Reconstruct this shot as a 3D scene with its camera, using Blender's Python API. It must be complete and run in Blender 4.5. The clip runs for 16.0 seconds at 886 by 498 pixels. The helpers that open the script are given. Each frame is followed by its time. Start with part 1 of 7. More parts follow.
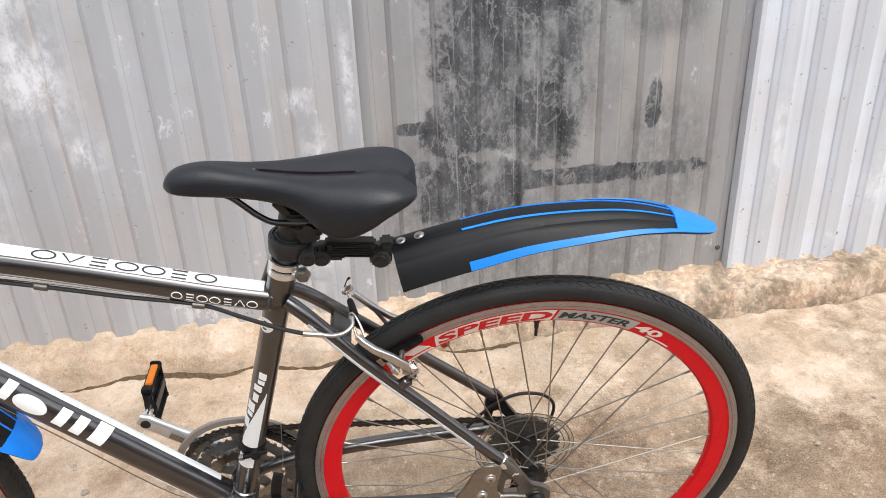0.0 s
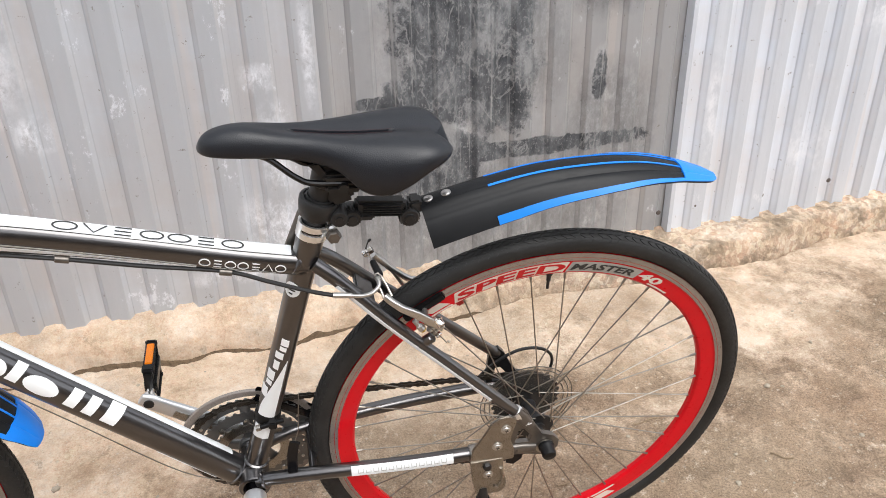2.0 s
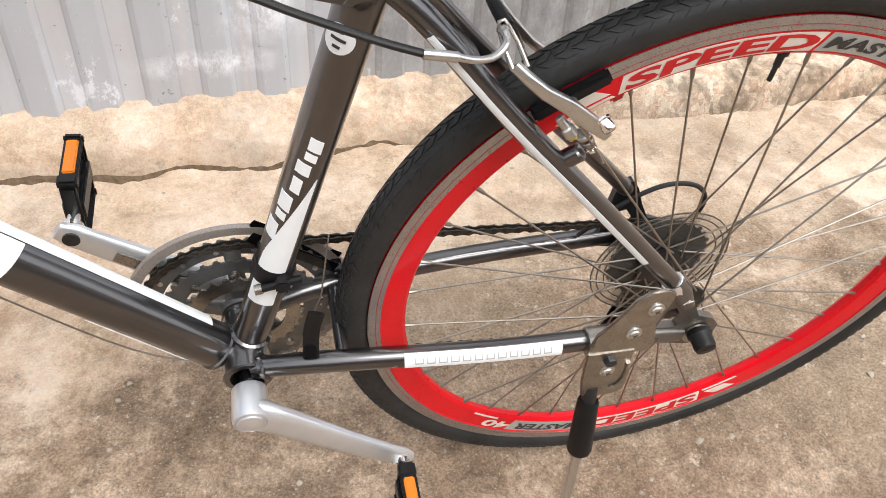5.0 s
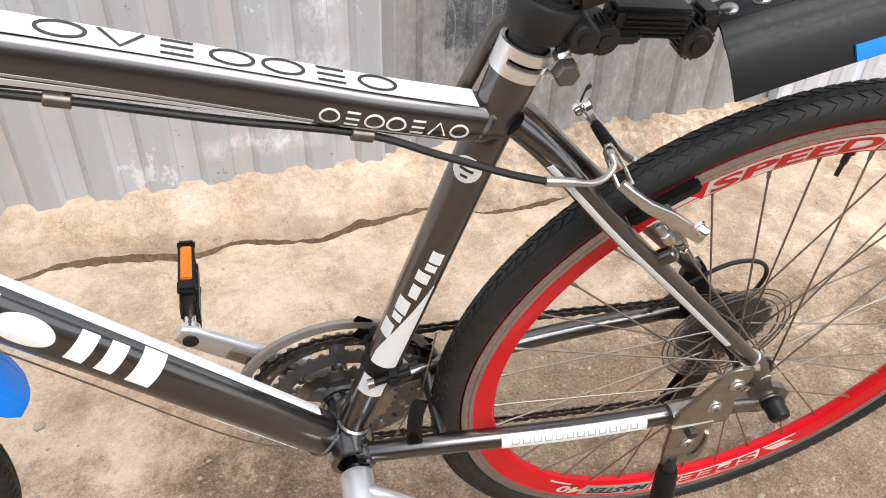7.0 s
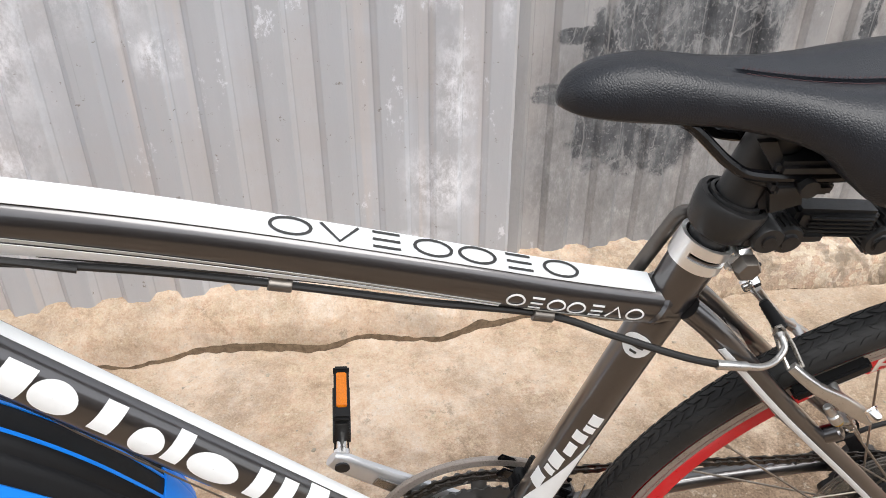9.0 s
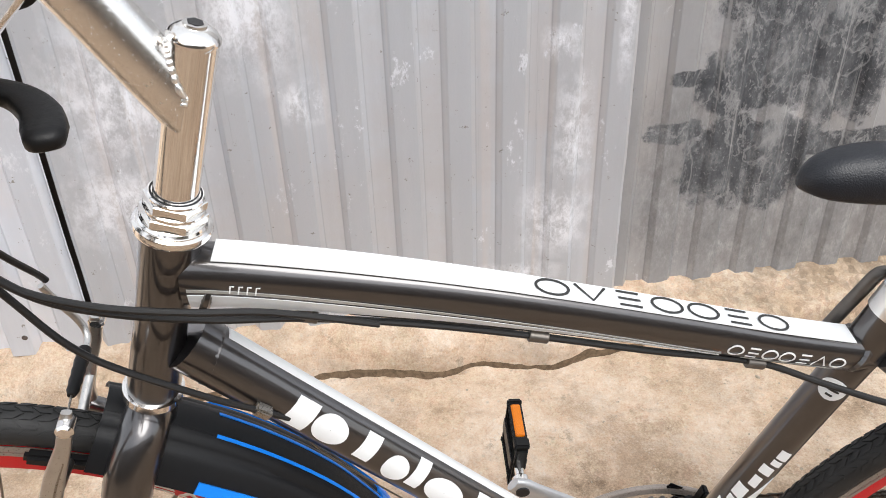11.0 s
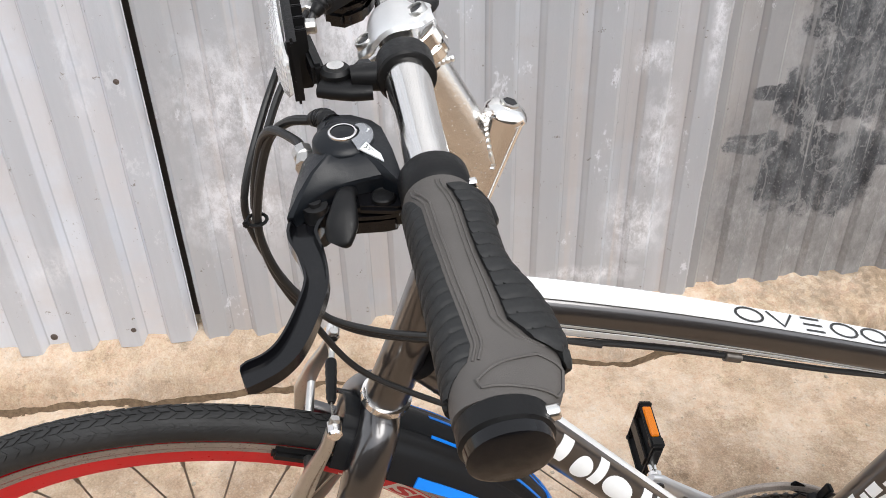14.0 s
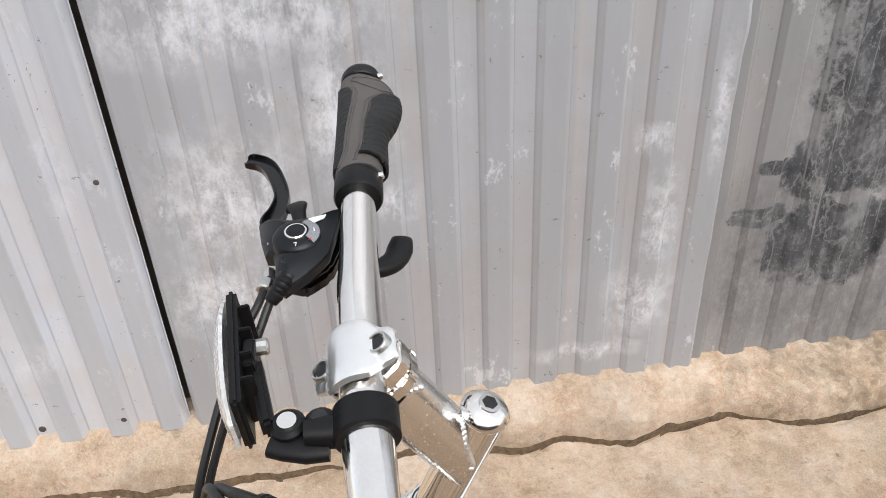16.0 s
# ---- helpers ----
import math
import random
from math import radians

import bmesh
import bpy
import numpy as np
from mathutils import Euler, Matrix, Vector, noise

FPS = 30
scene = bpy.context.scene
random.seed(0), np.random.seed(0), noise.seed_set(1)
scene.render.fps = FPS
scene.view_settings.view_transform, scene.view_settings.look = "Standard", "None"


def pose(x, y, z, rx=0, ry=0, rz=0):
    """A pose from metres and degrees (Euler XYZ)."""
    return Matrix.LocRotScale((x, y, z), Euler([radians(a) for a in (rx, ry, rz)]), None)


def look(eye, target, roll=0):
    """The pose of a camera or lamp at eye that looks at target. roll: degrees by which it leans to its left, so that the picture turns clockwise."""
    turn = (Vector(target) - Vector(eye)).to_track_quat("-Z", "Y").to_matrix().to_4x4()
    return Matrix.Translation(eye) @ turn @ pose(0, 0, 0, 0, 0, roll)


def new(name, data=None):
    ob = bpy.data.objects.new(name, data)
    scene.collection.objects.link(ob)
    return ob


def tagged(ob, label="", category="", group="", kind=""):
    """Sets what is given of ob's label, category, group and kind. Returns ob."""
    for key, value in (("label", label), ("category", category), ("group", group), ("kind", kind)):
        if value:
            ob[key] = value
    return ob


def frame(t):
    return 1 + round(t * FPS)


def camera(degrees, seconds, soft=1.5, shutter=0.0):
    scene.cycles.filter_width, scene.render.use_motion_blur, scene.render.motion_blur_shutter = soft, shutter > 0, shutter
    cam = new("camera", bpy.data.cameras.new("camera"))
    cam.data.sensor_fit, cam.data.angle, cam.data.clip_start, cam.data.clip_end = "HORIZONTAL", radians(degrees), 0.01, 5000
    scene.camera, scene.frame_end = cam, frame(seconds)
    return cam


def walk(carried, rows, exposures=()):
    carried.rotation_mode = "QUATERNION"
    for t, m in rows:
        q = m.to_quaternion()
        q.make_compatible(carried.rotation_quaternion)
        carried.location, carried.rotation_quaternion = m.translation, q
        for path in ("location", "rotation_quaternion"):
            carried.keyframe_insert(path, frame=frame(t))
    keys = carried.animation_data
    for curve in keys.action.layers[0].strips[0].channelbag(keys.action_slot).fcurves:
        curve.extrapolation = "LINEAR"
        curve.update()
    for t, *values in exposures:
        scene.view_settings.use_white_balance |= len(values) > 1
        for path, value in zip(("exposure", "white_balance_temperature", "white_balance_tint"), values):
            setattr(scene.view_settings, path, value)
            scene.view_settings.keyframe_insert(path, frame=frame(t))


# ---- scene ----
# ---- camera ----
cam = camera(60.8, 16.0, soft=0.9)
METRES, EYE, TILT, LEAN, TURN = 1.915, 1.13, 0.0, 0.0, -2.42
ROWS = [
    (0.0, 0.0, 0.0, 0.0, -1.08, -25.62, 2.26),
    (0.5, -0.0262, -0.0192, 0.009, -1.89, -25.27, 1.66),
    (1.0, -0.0631, -0.0443, 0.0131, -3.74, -25.21, 1.51),
    (1.5, -0.0967, -0.0596, 0.0151, -6.33, -25.57, 1.43),
    (2.0, -0.081, -0.0138, -0.0101, -8.92, -26.71, 1.22),
    (2.5, -0.0419, 0.0945, -0.0414, -9.58, -29.07, 0.29),
    (3.0, -0.0055, 0.1522, -0.0712, -9.12, -32.02, -0.95),
    (3.5, -0.0045, 0.1731, -0.1042, -8.59, -34.7, -2.02),
    (4.0, -0.029, 0.1841, -0.1266, -8.44, -37.21, -2.94),
    (4.5, -0.0852, 0.1853, -0.1478, -9.04, -38.96, -3.46),
    (7.0, -0.1738, 0.1867, -0.112, -10.75, -35.98, -1.3),
    (7.5, -0.1642, 0.1969, -0.0923, -9.36, -33.98, -0.74),
    (8.0, -0.1646, 0.2056, -0.0806, -7.45, -32.42, -0.33),
    (8.5, -0.181, 0.2072, -0.0671, -5.33, -31.49, -0.12),
    (9.0, -0.203, 0.2012, -0.072, -3.29, -31.19, 0.01),
    (9.5, -0.2262, 0.194, -0.0774, -1.93, -31.2, 0.08),
    (12.0, -0.3063, 0.1677, -0.0039, 0.42, -28.78, 2.35),
    (12.5, -0.3271, 0.1631, 0.0014, 0.6, -28.71, 2.31),
    (13.0, -0.3506, 0.1522, 0.0015, 0.57, -29.18, 1.98),
    (13.5, -0.3582, 0.1484, -0.0019, 0.57, -30.05, 1.5),
    (14.0, -0.3615, 0.1494, 0.0022, 0.67, -30.93, 1.29),
    (14.5, -0.3604, 0.1599, 0.016, 0.83, -31.51, 1.3),
    (15.0, -0.3611, 0.1822, 0.0367, 0.84, -31.63, 1.56),
    (15.5, -0.3563, 0.2022, 0.0571, 0.66, -31.56, 1.97),
    (16.0, -0.3502, 0.221, 0.0707, 0.48, -31.55, 2.38),
]
walk(cam, [(t, pose(0, 0, EYE, TILT, LEAN, TURN) @ pose(METRES * x, METRES * y, METRES * z, 90 + pitch, roll, yaw)) for t, x, y, z, yaw, pitch, roll in ROWS],
     exposures=[(0.0, 0.77), (2.4, 0.77), (4.0, 0.96), (4.6, 0.99), (7.0, 0.93), (8.5, 0.80), (9.5, 0.79), (12.0, 0.74), (14.5, 0.69), (16.0, 0.56)])

# ---- world and sun: a bright, hazy overcast sky ----
SUN_ELEV, SUN_ROT = radians(52), radians(156)
sky_world = bpy.data.worlds.new("sky")
scene.world = sky_world
sky_world.use_nodes = True
_nt = sky_world.node_tree
_nt.nodes.clear()
_sky = _nt.nodes.new("ShaderNodeTexSky")
_sky.sky_type, _sky.sun_disc = "NISHITA", False
_sky.sun_elevation, _sky.sun_rotation = SUN_ELEV, SUN_ROT
_sky.air_density, _sky.dust_density, _sky.ozone_density = 1.0, 2.0, 1.0
_hs = _nt.nodes.new("ShaderNodeHueSaturation")
_hs.inputs["Saturation"].default_value = 0.42
_bg = _nt.nodes.new("ShaderNodeBackground")
_bg.inputs["Strength"].default_value = 0.15
_wo = _nt.nodes.new("ShaderNodeOutputWorld")
_nt.links.new(_sky.outputs["Color"], _hs.inputs["Color"])
_haze = _nt.nodes.new("ShaderNodeMix")
_haze.data_type = "RGBA"
_haze.inputs[0].default_value = 0.5
_haze.inputs[7].default_value = (5.4, 5.5, 5.6, 1)
_nt.links.new(_hs.outputs["Color"], _haze.inputs[6])
_nt.links.new(_haze.outputs[2], _bg.inputs["Color"])
_nt.links.new(_bg.outputs["Background"], _wo.inputs["Surface"])
sun_data = bpy.data.lights.new("sun", "SUN")
sun_data.energy, sun_data.angle, sun_data.color = 1.4, radians(42), (1.0, 0.985, 0.965)
sun = new("sun", sun_data)
# the sky texture turns clockwise from +y
_d = Vector((math.sin(SUN_ROT) * math.cos(SUN_ELEV), math.cos(SUN_ROT) * math.cos(SUN_ELEV), math.sin(SUN_ELEV)))
sun.matrix_world = look(_d * 20, (0, 0, 0))

# ---- materials ----
def nodes_of(name):
    m = bpy.data.materials.new(name)
    m.use_nodes = True
    nt = m.node_tree
    return m, nt, nt.nodes["Principled BSDF"]


def ramp(nt, fac, stops, mode="LINEAR"):
    r = nt.nodes.new("ShaderNodeValToRGB")
    r.color_ramp.interpolation = mode
    e = r.color_ramp.elements
    while len(e) < len(stops):
        e.new(0.5)
    for k, (p, c) in zip(e, stops):
        k.position = p
        k.color = (*c, 1) if isinstance(c, tuple) else (c, c, c, 1)
    nt.links.new(fac, r.inputs["Fac"])
    return r.outputs["Color"]


def noise_tex(nt, vec, scale, detail=4.0, rough=0.55, dist=0.0):
    n = nt.nodes.new("ShaderNodeTexNoise")
    n.inputs["Scale"].default_value, n.inputs["Detail"].default_value = scale, detail
    n.inputs["Roughness"].default_value, n.inputs["Distortion"].default_value = rough, dist
    if vec is not None:
        nt.links.new(vec, n.inputs["Vector"])
    return n.outputs["Fac"]


def mapped(nt, scale=(1, 1, 1), loc=(0, 0, 0), rot=(0, 0, 0), kind="Object"):
    c = nt.nodes.new("ShaderNodeTexCoord")
    m = nt.nodes.new("ShaderNodeMapping")
    m.inputs["Scale"].default_value, m.inputs["Location"].default_value, m.inputs["Rotation"].default_value = scale, loc, rot
    nt.links.new(c.outputs[kind], m.inputs["Vector"])
    return m.outputs["Vector"]


def math_node(nt, op, a, b=None, clamp=False):
    n = nt.nodes.new("ShaderNodeMath")
    n.operation, n.use_clamp = op, clamp
    for i, v in enumerate((a, b)):
        if v is None:
            continue
        if isinstance(v, (int, float)):
            n.inputs[i].default_value = v
        else:
            nt.links.new(v, n.inputs[i])
    return n.outputs[0]


def mix_col(nt, fac, a, b, blend="MIX"):
    n = nt.nodes.new("ShaderNodeMix")
    n.data_type, n.blend_type = "RGBA", blend
    if isinstance(fac, (int, float)):
        n.inputs[0].default_value = fac
    else:
        nt.links.new(fac, n.inputs[0])
    for i, v in ((6, a), (7, b)):
        if isinstance(v, tuple):
            n.inputs[i].default_value = (*v, 1)
        else:
            nt.links.new(v, n.inputs[i])
    return n.outputs[2]


def bump(nt, bsdf, height, strength, dist=0.001, prev=None):
    b = nt.nodes.new("ShaderNodeBump")
    b.inputs["Strength"].default_value, b.inputs["Distance"].default_value = strength, dist
    nt.links.new(height, b.inputs["Height"])
    if prev is not None:
        nt.links.new(prev, b.inputs["Normal"])
    nt.links.new(b.outputs["Normal"], bsdf.inputs["Normal"])
    return b.outputs["Normal"]


def plain(name, col, rough=0.5, metal=0.0, var=0.12, scale=60.0, wear=0.15, bumpy=0.0, bscale=400.0, coat=0.0, spec=0.5):
    """A painted, rubber, plastic or metal surface with tone and gloss that vary at two scales."""
    m, nt, b = nodes_of(name)
    v = mapped(nt)
    n1, n2 = noise_tex(nt, v, scale), noise_tex(nt, v, scale * 9, 3)
    lo, hi = tuple(c * (1 - var) for c in col), tuple(min(1, c * (1 + var)) for c in col)
    c = ramp(nt, n1, [(0.3, lo), (0.7, hi)])
    c = mix_col(nt, 0.35, c, ramp(nt, n2, [(0.3, lo), (0.7, hi)]))
    nt.links.new(c, b.inputs["Base Color"])
    r = ramp(nt, n2, [(0.3, max(0.02, rough - wear * 0.5)), (0.75, min(1.0, rough + wear * 0.5))])
    nt.links.new(r, b.inputs["Roughness"])
    b.inputs["Metallic"].default_value = metal
    b.inputs["Specular IOR Level"].default_value = spec
    if coat:
        b.inputs["Coat Weight"].default_value, b.inputs["Coat Roughness"].default_value = coat, 0.06
        b.inputs["Coat IOR"].default_value = 1.75 if metal else 1.5
    if bumpy:
        bump(nt, b, noise_tex(nt, v, bscale, 3), bumpy)
    return m


M_PAINT = plain("frame_paint", (0.090, 0.085, 0.086), 0.33, 0.95, 0.05, 40, 0.03, coat=0.9)
M_WHITE = plain("white_decal", (0.80, 0.82, 0.83), 0.35, 0, 0.03, 30, 0.15)
M_TEXTBLK = plain("black_decal", (0.03, 0.03, 0.03), 0.4, 0, 0.1)
M_TEXTRED = plain("red_decal", (0.52, 0.006, 0.010), 0.35, 0, 0.1)
M_RED = plain("red_rim_paint", (0.64, 0.003, 0.011), 0.34, 0, 0.08, 25, 0.15, coat=0.22, spec=0.2)
M_TRACK = plain("brake_track", (0.40, 0.385, 0.375), 0.34, 0.85, 0.15, 80, 0.2)
M_CREAM = plain("cream_decal", (0.72, 0.66, 0.58), 0.4, 0, 0.08, 60)
M_GREYDEC = plain("grey_decal", (0.42, 0.42, 0.40), 0.35, 0.2, 0.08, 60)
M_TYRE = plain("dusty_tyre_rubber", (0.019, 0.0188, 0.0188), 0.60, 0, 0.5, 22, 0.25, 0.25, 1200, spec=0.4)
M_BLACK = plain("black_plastic", (0.007, 0.007, 0.0075), 0.45, 0, 0.2, 50, 0.2, 0.12, 1500, spec=0.26)
M_GLOSSBLK = plain("gloss_black", (0.004, 0.004, 0.005), 0.16, 0, 0.2, 50, 0.1, spec=0.4)
M_POST = plain("satin_black_alloy", (0.019, 0.019, 0.0195), 0.42, 0, 0.2, 50, 0.15, 0.08, 1500, spec=0.42)
M_SHIFT = plain("shifter_plastic", (0.005, 0.0065, 0.009), 0.36, 0, 0.2, 60, 0.15, 0.08, 1500, spec=0.30)
M_CHROME = plain("polished_alloy", (0.92, 0.90, 0.87), 0.13, 1.0, 0.04, 60, 0.14)
M_STEM = plain("polished_stem_alloy", (0.88, 0.865, 0.84), 0.24, 1.0, 0.05, 60, 0.10)
M_SMOKE = plain("smoky_plastic", (0.27, 0.235, 0.21), 0.30, 0, 0.1, 60, 0.1)
M_CAST = plain("bright_cast_alloy", (0.93, 0.93, 0.92), 0.30, 0.9, 0.03, 90, 0.05)
M_SATIN = plain("satin_alloy", (0.62, 0.61, 0.59), 0.36, 1.0, 0.08, 120, 0.2, 0.03, 1500)
M_CRANK = plain("satin_crank_alloy", (0.70, 0.71, 0.73), 0.40, 0.8, 0.04, 60, 0.12, 0.02, 1500)
M_WINDOW = plain("grey_window", (0.30, 0.31, 0.33), 0.25, 0.5, 0.1, 200, 0.1)
M_STEEL = plain("dull_steel", (0.36, 0.335, 0.30), 0.34, 1.0, 0.2, 90, 0.25, 0.05, 900)
M_SPOKE = plain("spoke_steel", (0.33, 0.30, 0.262), 0.42, 1.0, 0.15, 90, 0.2)
M_DARKMET = plain("dark_metal", (0.05, 0.05, 0.052), 0.42, 0.8, 0.3, 90, 0.25, 0.1, 900)
M_DARKALLOY = plain("dull_grey_alloy", (0.17, 0.155, 0.14), 0.40, 0.8, 0.15, 80, 0.2, 0.05, 900)
M_CHAIN = plain("oily_chain", (0.075, 0.065, 0.056), 0.38, 0.8, 0.4, 200, 0.3)
M_RINGGREY = plain("chainring_grey", (0.16, 0.16, 0.16), 0.42, 0.7, 0.2, 60, 0.2)
M_FENDER = plain("fender_plastic", (0.0060, 0.0066, 0.008), 0.47, 0, 0.15, 30, 0.15, 0.1, 1800, spec=0.30)
M_BLUE = plain("blue_plastic", (0.003, 0.225, 0.86), 0.42, 0, 0.06, 30, 0.15, 0.05, 1500)
M_GRIP = plain("grip_grey", (0.085, 0.078, 0.073), 0.62, 0, 0.12, 60, 0.2, 0.25, 2200)
M_GRIPBLK = plain("grip_black", (0.010, 0.0105, 0.011), 0.62, 0, 0.2, 60, 0.2, 0.2, 2200)
M_AMBER = plain("amber_reflector", (0.66, 0.18, 0.004), 0.18, 0, 0.25, 700, 0.1, 0.6, 900)
M_REDREF = plain("red_rubber", (0.45, 0.02, 0.02), 0.4)
M_THREAD = plain("dark_thread", (0.060, 0.022, 0.024), 0.7)
M_BRASS = plain("brass", (0.75, 0.52, 0.12), 0.3, 1.0, 0.1)
M_CABLE = plain("cable_housing", (0.012, 0.012, 0.0125), 0.45, 0, 0.15, 80, 0.15)


def saddle_material():
    m, nt, b = nodes_of("saddle_leather")
    v = mapped(nt)
    vo = nt.nodes.new("ShaderNodeTexVoronoi")
    vo.feature = "DISTANCE_TO_EDGE"
    vo.inputs["Scale"].default_value = 600
    nt.links.new(mapped(nt, (1.0, 0.65, 1.0)), vo.inputs["Vector"])
    h = ramp(nt, vo.outputs["Distance"], [(0.0, 0.0), (0.35, 1.0)])
    n = noise_tex(nt, v, 25)
    nt.links.new(ramp(nt, n, [(0.3, (0.0068, 0.0082, 0.0118)), (0.7, (0.0105, 0.0124, 0.0172))]), b.inputs["Base Color"])
    nt.links.new(ramp(nt, n, [(0.3, 0.36), (0.7, 0.47)]), b.inputs["Roughness"])
    bump(nt, b, h, 0.24, 0.0005)
    b.inputs["Specular IOR Level"].default_value = 0.5
    return m


def lens_material():
    m, nt, b = nodes_of("clear_reflector")
    v = mapped(nt)
    vo = nt.nodes.new("ShaderNodeTexVoronoi")
    vo.inputs["Scale"].default_value = 350
    nt.links.new(v, vo.inputs["Vector"])
    b.inputs["Base Color"].default_value = (0.75, 0.76, 0.76, 1)
    b.inputs["Roughness"].default_value = 0.12
    b.inputs["Transmission Weight"].default_value = 0.35
    bump(nt, b, vo.outputs["Distance"], 0.8, 0.001)
    return m


def clear_plastic():
    m, nt, b = nodes_of("smoked_clear_plastic")
    b.inputs["Base Color"].default_value = (0.55, 0.52, 0.48, 1)
    b.inputs["Roughness"].default_value = 0.15
    b.inputs["Transmission Weight"].default_value = 0.9
    b.inputs["IOR"].default_value = 1.08
    b.inputs["Alpha"].default_value = 0.45
    return m


M_SADDLE, M_LENS, M_CLEAR = saddle_material(), lens_material(), clear_plastic()


def blob_mask(nt, v, blobs, wobble=0.05, nscale=7.0, soft=0.06, detail=6.0):
    """1 inside any of the patches (x, z, half width, half height), with ragged edges."""
    sep = nt.nodes.new("ShaderNodeSeparateXYZ")
    nt.links.new(v, sep.inputs[0])
    w1 = math_node(nt, "MULTIPLY", math_node(nt, "SUBTRACT", noise_tex(nt, v, nscale, detail, 0.72), 0.5), wobble * 8)
    best = None
    for x, z, a, b in blobs:
        dx = math_node(nt, "DIVIDE", math_node(nt, "ABSOLUTE", math_node(nt, "SUBTRACT", sep.outputs[0], x)), a)
        dz = math_node(nt, "DIVIDE", math_node(nt, "ABSOLUTE", math_node(nt, "SUBTRACT", sep.outputs[2], z)), b)
        d = math_node(nt, "POWER", math_node(nt, "ADD", math_node(nt, "POWER", dx, 3.0), math_node(nt, "POWER", dz, 3.0)), 0.333)
        best = d if best is None else math_node(nt, "MINIMUM", best, d)
    d = math_node(nt, "ADD", best, w1)
    return ramp(nt, d, [(1.0 - soft * 2, 1.0), (1.0, 0.0)])


def sheet_material(name, base, oxide, white_blobs=(), dark_blobs=(), mid_blobs=(), shift=0.0, dull=0.8):
    """Weathered galvanised sheet: streaks, white oxide blooms and tar-like stains, in the wall's own metres."""
    m, nt, b = nodes_of(name)
    v = mapped(nt)
    streak = noise_tex(nt, mapped(nt, (19, 19, 0.35)), 1.0, 4, 0.55)
    streak2 = noise_tex(nt, mapped(nt, (130, 130, 1.1), (3, 1, 2)), 1.0, 4, 0.6)
    cloud = noise_tex(nt, mapped(nt, (5, 5, 3.2)), 1.0, 7, 0.62)
    lo, hi = tuple(c * 0.88 for c in base), tuple(min(0.95, c * 1.08) for c in base)
    c = ramp(nt, streak, [(0.38, lo), (0.46, tuple(x * 0.97 for x in base)), (0.54, tuple(x * 1.02 for x in base)), (0.62, hi)])
    c = mix_col(nt, 0.4, c, ramp(nt, cloud, [(0.32, lo), (0.68, hi)]))
    warm = ramp(nt, noise_tex(nt, mapped(nt, (24, 24, 0.4), (7, 0, 0)), 1.0, 3), [(0.60, 0.0), (0.66, 0.30)])
    c = mix_col(nt, warm, c, (0.64, 0.56, 0.51))
    tan = ramp(nt, noise_tex(nt, mapped(nt, (2.6, 2.6, 4.2), (1, 0, 6)), 1.0, 6, 0.62), [(0.44, 0.0), (0.58, 0.55)])
    c = mix_col(nt, tan, c, tuple(x * f for x, f in zip(base, (0.96, 0.89, 0.83))))
    # rib crowns toned below the base; slope shade painted as lines along the creases
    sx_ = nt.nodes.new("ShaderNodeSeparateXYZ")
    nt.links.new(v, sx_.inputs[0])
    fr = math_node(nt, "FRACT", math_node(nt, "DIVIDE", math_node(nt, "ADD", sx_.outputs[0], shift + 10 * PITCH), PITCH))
    rib_vary = ramp(nt, noise_tex(nt, mapped(nt, (30, 30, 1.5), (0, 2, 0)), 1.0, 4), [(0.3, 0.65), (0.7, 1.0)])
    crown = math_node(nt, "MULTIPLY", ramp(nt, fr, [(0.0, 1.0), (0.372, 1.0), (0.40, 0.0), (0.93, 0.0), (0.975, 1.0)]), rib_vary)
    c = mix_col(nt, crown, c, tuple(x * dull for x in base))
    crease_shade = math_node(nt, "MULTIPLY", ramp(nt, fr, [(0.470, 0.0), (0.486, 1.0), (0.505, 0.0), (0.850, 0.0), (0.868, 1.0), (0.890, 0.0)]), math_node(nt, "MULTIPLY", rib_vary, 1.6 * (1 - dull) + 0.15))
    c = mix_col(nt, crease_shade, c, tuple(x * 0.45 for x in base))
    scratch = ramp(nt, streak2, [(0.66, 0.0), (0.71, 0.28)])
    c = mix_col(nt, scratch, c, tuple(x * 0.5 for x in base))
    specks = ramp(nt, noise_tex(nt, mapped(nt, (55, 55, 55), (2, 3, 4)), 1.0, 5, 0.75), [(0.655, 0.0), (0.675, 0.8)])
    c = mix_col(nt, specks, c, (0.20, 0.18, 0.16))
    if white_blobs:
        mk = blob_mask(nt, v, white_blobs, 0.10, 9.0, 0.35)
        fine = ramp(nt, noise_tex(nt, mapped(nt, (20, 20, 13)), 1.0, 10, 0.80), [(0.43, 0.0), (0.58, 1.0)])
        ox = math_node(nt, "MULTIPLY", mk, fine)
        c = mix_col(nt, math_node(nt, "MULTIPLY", ox, oxide), c, (0.86, 0.88, 0.93))
    chalk = ramp(nt, noise_tex(nt, mapped(nt, (13, 13, 8), (9, 2, 5)), 1.0, 10, 0.8), [(0.60, 0.0), (0.64, 0.75)])
    c = mix_col(nt, math_node(nt, "MULTIPLY", chalk, oxide), c, (0.80, 0.82, 0.87))
    rough = ramp(nt, cloud, [(0.3, 0.36), (0.7, 0.52)])
